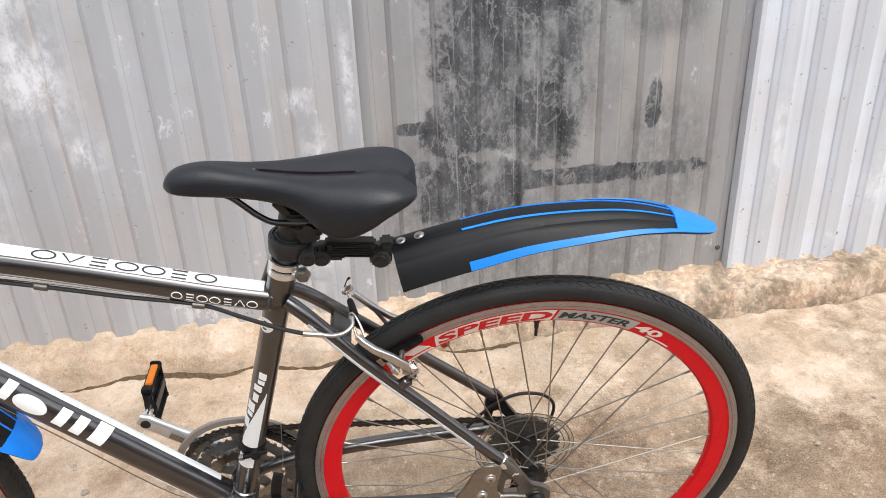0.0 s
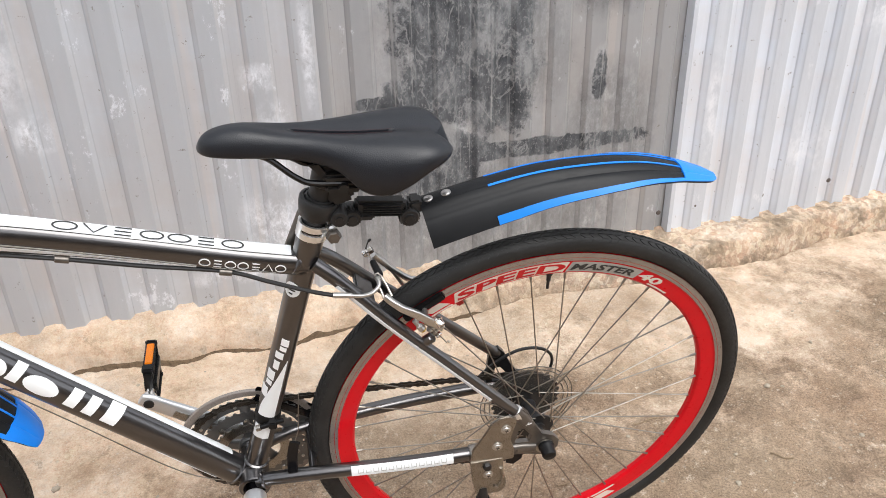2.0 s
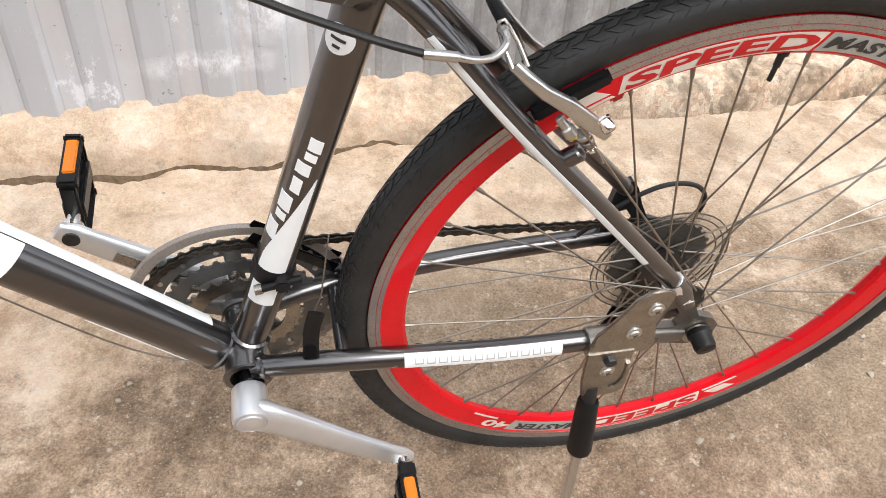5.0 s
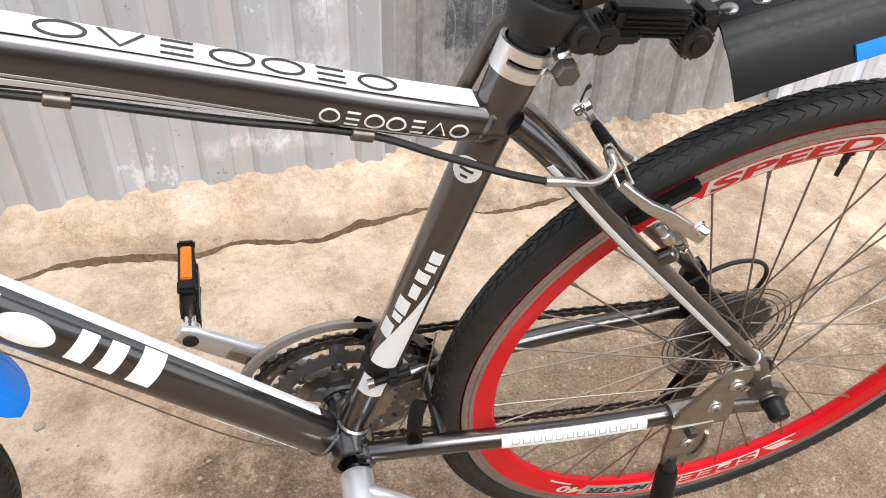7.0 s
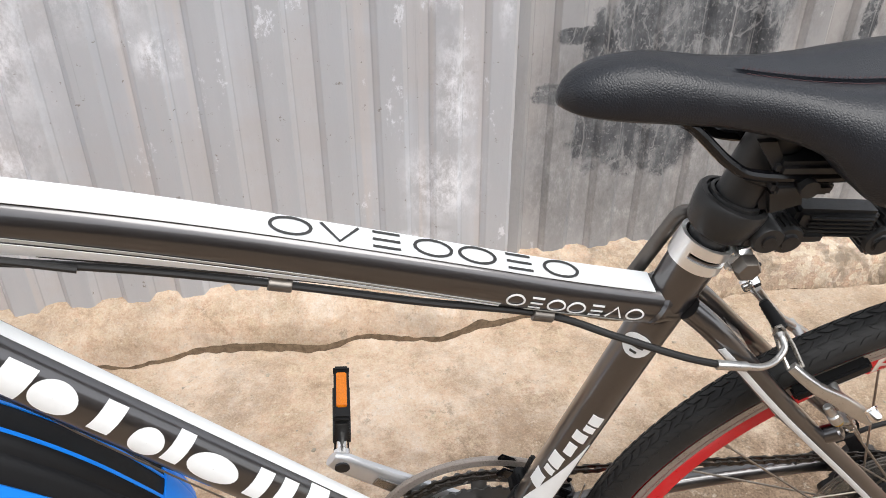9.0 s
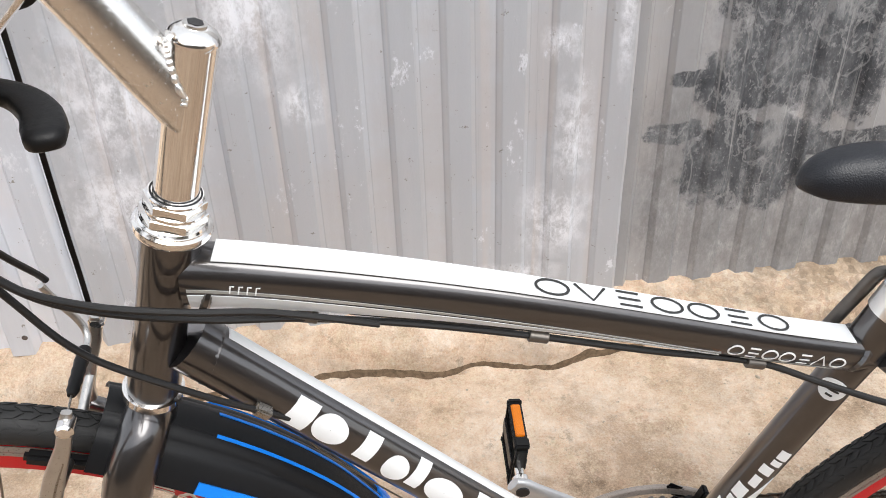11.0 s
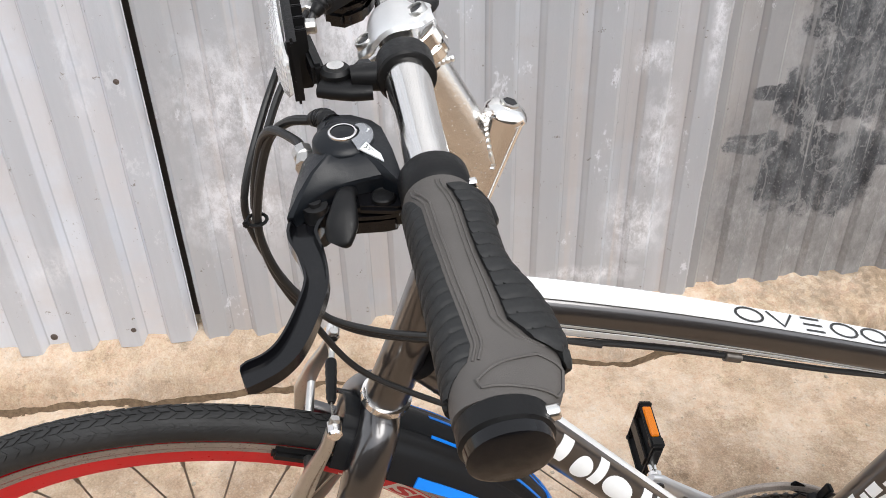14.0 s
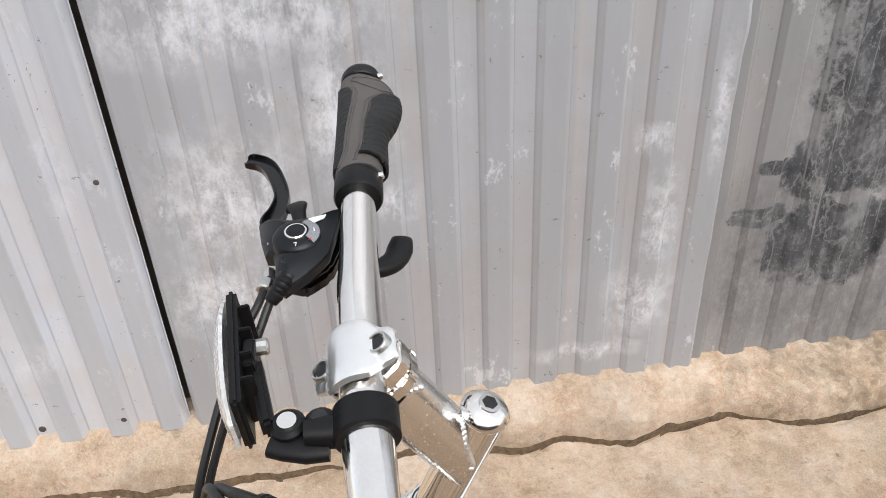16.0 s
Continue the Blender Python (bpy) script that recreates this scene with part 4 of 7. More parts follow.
part("guide_blade", sweep(spline([(-0.374, -0.044, 0.004), (-0.373, -0.036, 0.016), (-0.371, -0.030, 0.030), (-0.366, -0.026, 0.046)], 5), [superellipse(0.0026, 0.0075, 12, 3)] * 16, (1, 0, 0)), M_GLOSSBLK, frame_ob, "thin black guide blade on the stay")


def dropout(s):
    o = [(-0.056, 0.072), (-0.052, 0.084), (-0.040, 0.087), (-0.031, 0.076), (-0.020, 0.052), (-0.006, 0.028), (0.012, 0.020), (0.022, 0.008), (0.022, -0.008), (0.012, -0.018), (-0.004, -0.020), (-0.026, -0.014), (-0.056, -0.009), (-0.058, 0.012),
         (-0.048, 0.016), (-0.026, 0.014), (-0.0215, 0.026), (-0.036, 0.046), (-0.044, 0.044), (-0.0479, 0.0162), (-0.0579, 0.0122), (-0.0575, 0.040)]
    m = Matrix(((1, 0, 0, 0), (0, 0, s, s * 0.0685), (0, 1, 0, 0), (0, 0, 0, 1)))
    return slab(o, 0.008, 0, m)


drop = part("dropout", dropout(-1), M_DARKALLOY, frame_ob, "dull grey dropout plate with an open window")
part("boss", (sweep([V(-0.050, -0.0645, 0.084), V(-0.040, -0.068, 0.070), V(-0.026, -0.070, 0.050)], [superellipse(0.0085, 0.0085, 16), superellipse(0.010, 0.0075, 16), superellipse(0.006, 0.004, 16)], (0, 1, 0))), M_DARKALLOY, drop)
part("boss", (sweep([V(-0.055, -0.066, 0.003), V(-0.035, -0.068, 0.002), V(-0.015, -0.069, -0.001)], [superellipse(0.0105, 0.009, 16), superellipse(0.010, 0.006, 16), superellipse(0.008, 0.004, 16)], (0, 1, 0))), M_DARKALLOY, drop)
part("mark", merge(box_at((0.0012, 0.0006, 0.008), pose(-0.034, -0.0745, 0.062, 0, 35, 0), 0), box_at((0.0012, 0.0006, 0.006), pose(-0.030, -0.0745, 0.062, 0, 70, 0), 0)), M_WHITE, drop)
part("dropout", dropout(1), M_DARKMET, frame_ob)
# weld beads as fine ripples round the joints


def weld(centre, axis, r, n=28, tilt=None, squash=1.0):
    axis = Vector(axis).normalized()
    s = axis.cross(V(0, 1, 0)).normalized()
    u = V(0, 1, 0)
    pts, rs = [], []
    for k in range(n * 2):
        t = 2 * math.pi * k / (n * 2)
        c = Vector(centre) + s * (r * squash * math.cos(t)) + u * (r * math.sin(t))
        if tilt:
            c += axis * (tilt * math.cos(t))
        pts.append(c)
        rs.append(0.0034 if k % 2 else 0.0029)
    return tube(pts, rs, 6, (0.02, 0.99, 0.03), True)


DT_D = (DT_B - DT_A).normalized()
part("weld", weld(DT_B - DT_D * 0.004, DT_D, 0.0207), M_PAINT, frame_ob, "rippled weld bead")
part("weld", weld(DT_A + DT_D * 0.022, DT_D, 0.0198, tilt=-0.006), M_PAINT, frame_ob)
part("weld", weld(V(-0.3325, 0, 0.3505), V(-1, 0, 0.24), 0.0172, 22, tilt=0.004, squash=0.88), M_PAINT, frame_ob)
part("weld", weld(V(-0.812, 0, 0.4555), V(-1, 0, 0.2), 0.019, tilt=0.004), M_PAINT, frame_ob)
part("weld", weld(BB + (ST_TOP - BB).normalized() * 0.0225, ST_TOP - BB, 0.0160), M_PAINT, frame_ob)
part("weld", weld(CS[0][2], CS[0][3] - CS[0][2], 0.0108, 20), M_PAINT, frame_ob)


# -- wheels --
def rim_half(r):
    return lerp(r, [0.2795, 0.283, 0.290, 0.304, 0.3045, 0.317], [0.0030, 0.0068, 0.0082, 0.0098, 0.0107, 0.0107])


def arc_patch(a0, a1, r0, r1, side, rise=0.0004, shear=0.0):
    """A thin decal on the rim's flank, between two angles (degrees) and radii."""
    na, P = max(2, int(abs(a1 - a0) / 1.5)), []
    for i in range(na + 1):
        row = []
        for j in range(4):
            r = r0 + (r1 - r0) * j / 3
            a = radians(a0 + (a1 - a0) * i / na + shear * (r - r0) / 0.02)
            row.append(V(r * math.cos(a), side * (rim_half(r) + rise), r * math.sin(a)))
        P.append(row)
    return grid_shell(P, 0.0003 if side * (a1 - a0) > 0 else -0.0003)


def bent_text(text, a0, a1, r0, r1, side, rise, slant=0.0):
    """Lettering bent round the rim between two angles (degrees) and radii; slant in degrees over its height."""
    cu = bpy.data.curves.new("lettering", "FONT")
    cu.body, cu.size, cu.offset, cu.resolution_u = text, 1.0, 0.035, 3
    ob = bpy.data.objects.new("lettering", cu)
    me = bpy.data.meshes.new_from_object(ob)
    bm = bmesh.new()
    bm.from_mesh(me)
    bmesh.ops.subdivide_edges(bm, edges=[e for e in bm.edges if e.calc_length() > 0.3], cuts=3)
    xs_, ys_ = [v.co.x for v in bm.verts], [v.co.y for v in bm.verts]
    x0, x1, y0, y1 = min(xs_), max(xs_), min(ys_), max(ys_)
    for v in bm.verts:
        fx, fy = (v.co.x - x0) / (x1 - x0), (v.co.y - y0) / (y1 - y0)
        r = r0 + (r1 - r0) * fy
        a = radians(a0 + (a1 - a0) * fx - slant * fy)
        v.co = (r * math.cos(a), side * (rim_half(r) + rise), r * math.sin(a))
    g = geo_of(bm)
    bpy.data.objects.remove(ob)
    bpy.data.meshes.remove(me)
    return g


def wheel_decals(wheel, base):
    """The rim's printed panels on the yard side: pale with red words, grey with black ones."""
    S = -1
    for turn in (0, 180):
        b = base + turn
        part("decal_panel", merge(arc_patch(b + 34, b + 28.6, 0.2895, 0.3005, S, 0.0004, 4), arc_patch(b + 37.5, b + 28, 0.284, 0.2868, S, 0.0004, 3)), M_CREAM, wheel)
        part("decal_panel", arc_patch(b + 27.5, b - 3.6, 0.2845, 0.3025, S, 0.0003, -1.5), M_CREAM, wheel, "pale printed panel")
        part("lettering", bent_text("SPEED", b + 26.6, b - 3.4, 0.2860, 0.3012, S, 0.0009, 1.2), M_TEXTRED, wheel, smooth=0)
        part("decal_panel", arc_patch(b - 4.3, b - 26.0, 0.2845, 0.3025, S, 0.0003, -1.5), M_GREYDEC, wheel, "grey printed panel")
        part("lettering", bent_text("MASTER", b - 5.4, b - 24.6, 0.2880, 0.2995, S, 0.0009, 1.2), M_TEXTBLK, wheel, smooth=0)
        part("lettering", bent_text("40", b - 26.4, b - 34.5, 0.2880, 0.3012, S, 0.0009, 1.2), M_CREAM, wheel, smooth=0)
        part("decal_panel", arc_patch(b - 31.5, b - 39.5, 0.2838, 0.2862, S, 0.0004, -3), M_CREAM, wheel)


def build_wheel(name, label, m, base, far_flange):
    wheel = group(name, label, m)
    prof = [(0.3165, -0.0107), (0.317, -0.0095), (0.317, 0.0095), (0.3165, 0.0107), (0.3045, 0.0107), (0.304, 0.0098), (0.290, 0.0082), (0.283, 0.0068), (0.2795, 0.0030),
            (0.2795, -0.0030), (0.283, -0.0068), (0.290, -0.0082), (0.304, -0.0098), (0.3045, -0.0107)]
    part("rim", lathe(prof, 120, "Y", True), M_RED, wheel, "glossy red deep-section rim")
    for s in (-1, 1):
        for r0, r1 in ((0.3055, 0.3098), (0.3106, 0.3178)):
            part("brake_track", lathe([(r0, s * 0.0104), (r0, s * 0.0112), (r1, s * 0.0112), (r1, s * 0.0104)], 120, "Y", True), M_TRACK, wheel, "bare metal braking track")
    R, w = 0.0155, 0.0158
    tp = []
    for k in range(24):
        a = radians(-148 + 296 * k / 23)
        tp.append((0.3312 + R * math.cos(a), w * math.sin(a)))
    part("tyre", lathe(tp, 140, "Y", True), M_TYRE, wheel, "black rubber tyre")
    # tread: small slanted blocks in three rows each side of the crown, with open grooves between
    tv, tf = [], []
    n = 165
    rnd_t = random.Random(3)
    for k in range(n):
        for side in (-1, 1):
            for a0, a1, sh, hw, up in ((3, 21, 0.55, 0.66, 0.0011), (25, 43, -0.60, 0.62, 0.0011), (47, 62, 0.40, 0.52, 0.0008)):
                o = len(tv)
                base_a = 360 * (k + (0.5 if side > 0 else 0) + rnd_t.uniform(-0.06, 0.06)) / n
                for i in range(3):
                    al = radians(a0 + (a1 - a0) * i / 2)
                    for q in (-1, 1):
                        ph = radians(base_a + sh * (i - 1) + q * hw)
                        for lift in (-0.0006, up):
                            r = 0.3312 + (R + lift) * math.cos(al)
                            tv.append((r * math.cos(ph), side * (w + lift) * math.sin(al), r * math.sin(ph)))
                for i in range(2):
                    b = o + i * 4
                    tf += [(b + 1, b + 3, b + 7, b + 5), (b, b + 1, b + 5, b + 4), (b + 2, b + 6, b + 7, b + 3)]
                tf += [(o, o + 2, o + 3, o + 1), (o + 8, o + 9, o + 11, o + 10)]
    tread = part("tread", (tv, tf), M_TYRE, wheel, "small slanted tread blocks", smooth=0)
    tread["kind"] = "stuff"
    # hub with two flanges
    nf, ff = -0.032, far_flange
    part("hub", lathe([(0.0, -0.046), (0.008, -0.046), (0.008, nf - 0.008), (0.012, nf - 0.006), (0.012, nf - 0.003), (0.026, nf - 0.0015), (0.026, nf + 0.0015), (0.0125, nf + 0.004), (0.0105, 0.0),
                       (0.0125, ff - 0.004), (0.026, ff - 0.0015), (0.026, ff + 0.0015), (0.013, ff + 0.004), (0.009, ff + 0.010), (0.008, 0.05), (0, 0.05)], 36), M_DARKMET, wheel, "dark hub shell")
    spoke_mesh = {}
    for k in range(36):
        ph = radians(5 + 10 * k)
        near = k % 2 == 0
        lead = 1 if (k // 2) % 2 else -1
        y = nf if near else ff
        y += (0.0022 if lead > 0 else -0.0022)
        key = (near, lead)
        if key not in spoke_mesh:
            d0 = lead * radians(62)
            a = V(0.0225 * math.cos(d0), y, 0.0225 * math.sin(d0))
            b = V(0.281, 0.0015 * (-1 if near else 1), 0)
            g = tube([a, b], 0.00105, 6)
            e = (a - b).normalized()
            spoke_mesh[key] = (mesh_of("spoke", g[0], g[1], M_SPOKE), mesh_of("nipple", *tube([b - e * 0.002, b + e * 0.001, b + e * 0.0105, b + e * 0.012], [0.0022, 0.0021, 0.0018, 0.0012], 8), M_SPOKE))
        rot = Matrix.Rotation(-ph, 4, "Y")
        part("spoke", spoke_mesh[key][0], None, wheel, m=rot)
        part("nipple", spoke_mesh[key][1], None, wheel, m=rot)
    return wheel


rear_wheel = build_wheel("rear_wheel", "rear wheel with black tyre and red deep rim", Matrix.Identity(4), 90, 0.018)
wheel_decals(rear_wheel, 90)
part("valve", merge(rod((0.002, 0, 0.281), (0.002, 0, 0.266), 0.0032), rod((0.002, 0, 0.266), (0.002, 0, 0.252), 0.0022), rod((0.002, 0, 0.283), (0.002, 0, 0.277), 0.0052)), M_DARKMET, rear_wheel, "dark valve stem with collar")
FW = V(-1.0895, 0, 0.0155)
front_wheel = build_wheel("front_wheel", "front wheel with black tyre and red deep rim", STEER @ Matrix.Translation(FW), 26, 0.032)
wheel_decals(front_wheel, 18)
part("valve", moved(merge(rod((0, 0, 0.281), (0, 0, 0.266), 0.0032), rod((0, 0, 0.266), (0, 0, 0.250), 0.0022), rod((0, 0, 0.283), (0, 0, 0.277), 0.0052)), Matrix.Rotation(radians(74), 4, "Y")), M_DARKMET, front_wheel)

# sprockets, spoke guard and axle ends
sprockets = group("sprocket_cluster", "dark seven-speed sprocket cluster on the rear hub")


def toothed(r, n, y, thick, hole, depth=0.0035):
    pts = []
    for k in range(n):
        for da, rr in ((-0.32, r - depth), (-0.12, r), (0.12, r), (0.32, r - depth)):
            a = 2 * math.pi * (k + da) / n
            pts.append((rr * math.cos(a), rr * math.sin(a)))
    verts, faces = [], []
    m = len(pts)
    for x, z in pts:
        verts += [(x, y, z), (x, y + thick, z)]
    for k in range(m):
        a = math.atan2(pts[k][1], pts[k][0])
        verts += [(hole * math.cos(a), y, hole * math.sin(a)), (hole * math.cos(a), y + thick, hole * math.sin(a))]
    for k in range(m):
        q = (k + 1) % m
        o, i, oq, iq = 2 * k, 2 * m + 2 * k, 2 * q, 2 * m + 2 * q
        faces += [(o, oq, oq + 1, o + 1), (o, i, iq, oq), (o + 1, oq + 1, iq + 1, i + 1), (i, i + 1, iq + 1, iq)]
    return verts, faces


for k, t in enumerate((28, 24, 22, 20, 18, 16, 14)):
    part("sprocket", toothed(0.00205 * t, t, 0.0265 + 0.0048 * k, 0.0019, 0.016), M_DARKMET, sprockets)
part("spoke_guard", lathe([(0.024, 0.0225), (0.076, 0.0205), (0.0765, 0.0215), (0.024, 0.0238)], 60, "Y", True), M_CLEAR, sprockets, "smoked clear plastic spoke guard disc")
for r in (0.0765, 0.070, 0.062):
    part("guard_rim", lathe([(r - 0.0006, 0.0204), (r + 0.0006, 0.0204), (r + 0.0006, 0.0216), (r - 0.0006, 0.0216)], 60, "Y", True), M_DARKALLOY, sprockets)
part("axle_nut", merge(lathe([(0.0, -0.060), (0.011, -0.060), (0.011, -0.071), (0.0085, -0.073), (0.0, -0.073)], 6), lathe([(0.014, -0.0695), (0.014, -0.0715), (0.006, -0.0715), (0.006, -0.0695)], 24, "Y", True)), M_STEEL, bicycle)
part("axle_cap", moved(lathe([(0.0, 0.0), (0.0115, 0.0), (0.0118, -0.006), (0.0102, -0.010), (0.0105, -0.024), (0.0092, -0.029), (0.0, -0.031)], 20), Matrix.Translation((0.001, -0.072, 0.004)) @ Matrix.Rotation(radians(6), 4, "X") @ Matrix.Diagonal((1.05, 0.68, 1.05, 1))), M_BLACK, bicycle, "black rubber cap on the axle end")
part("axle_nut", lathe([(0.0, 0.060), (0.0085, 0.060), (0.0085, 0.078), (0.0, 0.080)], 6), M_STEEL, bicycle)

# -- cranks, rings and pedals --
CR = V(-0.137, 0, 0.098).normalized()
crankset = group("crankset", "silver crank arms with grey triple chainrings and a smoky guard ring", Matrix.Translation(BB))
ringparts = [(0.098, 48, 0.050, 0.0026, 0.078, M_RINGGREY), (0.078, 38, 0.0435, 0.0026, 0.058, M_RINGGREY), (0.058, 28, 0.037, 0.0026, 0.040, M_STEEL)]
for r, t, y, th, h, mt in ringparts:
    part("chainring", toothed(r, t, y, th, h), mt, crankset)
part("ring_guard", lathe([(0.099, 0.0545), (0.1085, 0.0545), (0.110, 0.056), (0.110, 0.0585), (0.1085, 0.060), (0.099, 0.060)], 90, "Y", True), M_SMOKE, crankset, "smoky grey plastic chainring guard")
spider = []
for k in range(5):
    a = radians(20 + 72 * k)
    spider.append(sweep([V(0.012 * math.cos(a), 0.045, 0.012 * math.sin(a)), V(0.05 * math.cos(a), 0.046, 0.05 * math.sin(a)), V(0.088 * math.cos(a), 0.048, 0.088 * math.sin(a))],
                        [superellipse(0.012, 0.004, 12), superellipse(0.008, 0.0035, 12), superellipse(0.008, 0.003, 12)], (0, 1, 0)))
part("spider", merge(lathe([(0.0, 0.038), (0.022, 0.038), (0.024, 0.044), (0.020, 0.052), (0.0, 0.052)], 30), *spider), M_RINGGREY, crankset)
for k in range(10):
    a = radians(20 + 36 * k)
    part("ring_bolt", moved(lathe([(0.0, 0.0), (0.0042, 0.0), (0.0042, -0.003), (0.0028, -0.0035), (0.0, -0.0035)], 10), pose(0.066 * math.cos(a), 0.0365, 0.066 * math.sin(a))), M_STEEL, crankset)
for k in range(16):
    a = 2 * math.pi * (k + 0.5) / 16
    part("ring_pin", moved(lathe([(0.0, 0.0), (0.0026, 0.0), (0.0026, -0.002), (0.0, -0.002)], 8), pose(0.086 * math.cos(a), 0.0495, 0.086 * math.sin(a))), M_SATIN, crankset)
part("axle", lathe([(0.0, -0.062), (0.0088, -0.062), (0.0088, -0.030), (0.0105, -0.028), (0.0105, -0.020), (0.0168, -0.0195), (0.0168, 0.034), (0.009, 0.036), (0.009, 0.06), (0, 0.06)], 28), M_GLOSSBLK, crankset)
for k in range(14):
    part("cup_notch", box_at((0.0022, 0.014, 0.0026), Matrix.Rotation(2 * math.pi * k / 14, 4, "Y") @ Matrix.Translation((0, -0.027, 0.0160)), 0.0005), M_BLACK, crankset)
crank_sec = [superellipse(0.015, 0.0080, 16, 2.4), superellipse(0.0190, 0.0095, 16, 2.6), superellipse(0.0180, 0.0080, 16, 2.6), superellipse(0.0150, 0.007, 16, 2.6), superellipse(0.0132, 0.006, 16, 2.6), superellipse(0.014, 0.006, 16, 2.4), superellipse(0.009, 0.005, 16, 2.2)]
pn = [V(0, -0.071, 0) + CR * 0.006, V(0, -0.072, 0) - CR * 0.004, V(0, -0.075, 0) - CR * 0.035, V(0, -0.083, 0) - CR * 0.10, V(0, -0.088, 0) - CR * 0.155, V(0, -0.089, 0) - CR * 0.169, V(0, -0.089, 0) - CR * 0.182]
part("crank_arm", merge(sweep(pn, crank_sec, (0, 1, 0)), lathe([(0.0, -0.047), (0.0150, -0.047), (0.0162, -0.049), (0.0168, -0.078), (0.0160, -0.082), (0.0146, -0.083), (0.0138, -0.0815), (0.0128, -0.0815), (0.0122, -0.084), (0.008, -0.0855), (0.0, -0.086)], 36)), M_CRANK, crankset, "satin silver alloy crank arm")
pf = [V(0, 0.064, 0) - CR * 0.019, V(0, 0.064, 0), V(0, 0.066, 0) + CR * 0.035, V(0, 0.070, 0) + CR * 0.10, V(0, 0.073, 0) + CR * 0.155, V(0, 0.074, 0) + CR * 0.169, V(0, 0.074, 0) + CR * 0.182]
part("crank_arm", merge(sweep(pf, crank_sec, (0, 1, 0))), M_CRANK, crankset, "satin silver alloy crank arm with a sunk panel")
part("panel", sweep([V(0, 0.0595, 0) + CR * 0.060, V(0, 0.0605, 0) + CR * 0.085, V(0, 0.0635, 0) + CR * 0.13], [superellipse(0.0065, 0.0012, 12, 4), superellipse(0.007, 0.0012, 12, 4), superellipse(0.006, 0.0012, 12, 4)], (0, 1, 0)), M_STEEL, crankset)
part("crank_eye", moved(lathe([(0.0, 0.0), (0.0075, 0.0), (0.0075, 0.002), (0.0, 0.002)], 20), Matrix.Translation(V(0, 0.0668, 0) + CR * 0.169)), M_DARKMET, crankset)


def pedal(side, at):
    """A flat pedal hanging on edge: alloy cage plates, black body, amber reflector on the upper edge."""
    p = group("pedal", "black pedal with amber reflector hanging on edge from the crank", Matrix.Translation(at) @ Matrix.Rotation(radians(4), 4, "Y") if side > 0 else Matrix.Translation(at) @ Matrix.Rotation(math.pi, 4, "Z"))
    part("spindle", lathe([(0.0, -0.004), (0.008, -0.004), (0.008, 0.004), (0.0095, 0.005), (0.0095, 0.011), (0.0055, 0.015), (0.0055, 0.090), (0, 0.091)], 18), M_CHROME, p)
    part("body", merge(box_at((0.013, 0.066, 0.020), pose(0, 0.058, 0), 0.003), box_at((0.014, 0.006, 0.066), pose(0, 0.026, 0), 0.002), box_at((0.014, 0.006, 0.066), pose(0, 0.091, 0), 0.002)), M_BLACK, p)
    for z in (0.034, -0.034):
        part("cage", merge(box_at((0.0160, 0.066, 0.003), pose(0, 0.058, z), 0.001), box_at((0.0170, 0.007, 0.010), pose(0, 0.089, z), 0.002), box_at((0.0170, 0.014, 0.010), pose(0, 0.032, z), 0.002)), M_BLACK, p)
        part("reflector", box_at((0.0105, 0.044, 0.005), pose(0, 0.062, z * 1.06), 0.0012), M_AMBER, p, "amber reflector")
    for x in (0.0098, -0.0098):
        part("side_plate", box_at((0.0018, 0.060, 0.018), pose(x * 0.85, 0.058, 0), 0.0008), M_DARKMET, p)
    return p


pedal(1, BB + V(0, 0.074, 0) + CR * 0.169)
pedal(-1, BB + V(0, -0.089, 0) - CR * 0.169)

# -- chain: a run over the big ring and the sprockets, and back through the changer --
YC = 0.047
big, small = 0.0795, 0.046
RC = BB + V(0, YC - BB.y, 0)
loop = []
for k in range(15):
    a = radians(80 + 190 * k / 14)
    loop.append(RC + V(0.095 * math.cos(a), 0, 0.095 * math.sin(a)))
low = [V(-0.30, YC - 0.002, -0.135), V(-0.20, YC - 0.004, -0.142), V(-0.06, YC - 0.006, -0.155), V(-0.02, YC - 0.006, -0.155)]
back = [V(0.0, YC - 0.006, -0.135), V(0.005, YC - 0.006, -0.105), V(0.025, YC - 0.006, -0.085), V(0.032, YC - 0.006, -0.065)]
top = []
for k in range(8):
    a = radians(-50 + 140 * k / 7)
    top.append(V(0.044 * math.cos(a), YC - 0.006, 0.044 * math.sin(a)))
path = spline(loop + low + back + top + [V(-0.12, YC - 0.003, 0.049), V(-0.26, YC, 0.056), RC + V(0.0165, 0, 0.0936)], 4)
L = sum((b - a).length for a, b in zip(path, path[1:]))
n_links = int(L / 0.0127)
chain_pins = []
link_geo = {}
ol = [(0.0042 * math.cos(radians(a)) + (0.00635 if -90 < a < 90 else -0.00635), 0.0042 * math.sin(radians(a))) for a in (-80, -40, 0, 40, 80, 100, 140, 180, 220, 260)]
ol = ol[:5] + [(0.0, 0.0026)] + ol[5:] + [(0.0, -0.0026)]
mxz = Matrix(((1, 0, 0, 0), (0, 0, 1, 0), (0, 1, 0, 0), (0, 0, 0, 1)))
for wide in (0, 1):
    yy = 0.0032 if wide else 0.0022
    g = merge(slab(ol, 0.0009, 0, mxz @ Matrix.Translation((0, 0, yy))), slab(ol, 0.0009, 0, mxz @ Matrix.Translation((0, 0, -yy + 0.0009))))
    link_geo[wide] = mesh_of("link", g[0], g[1], M_CHAIN)
chain = None
links = []
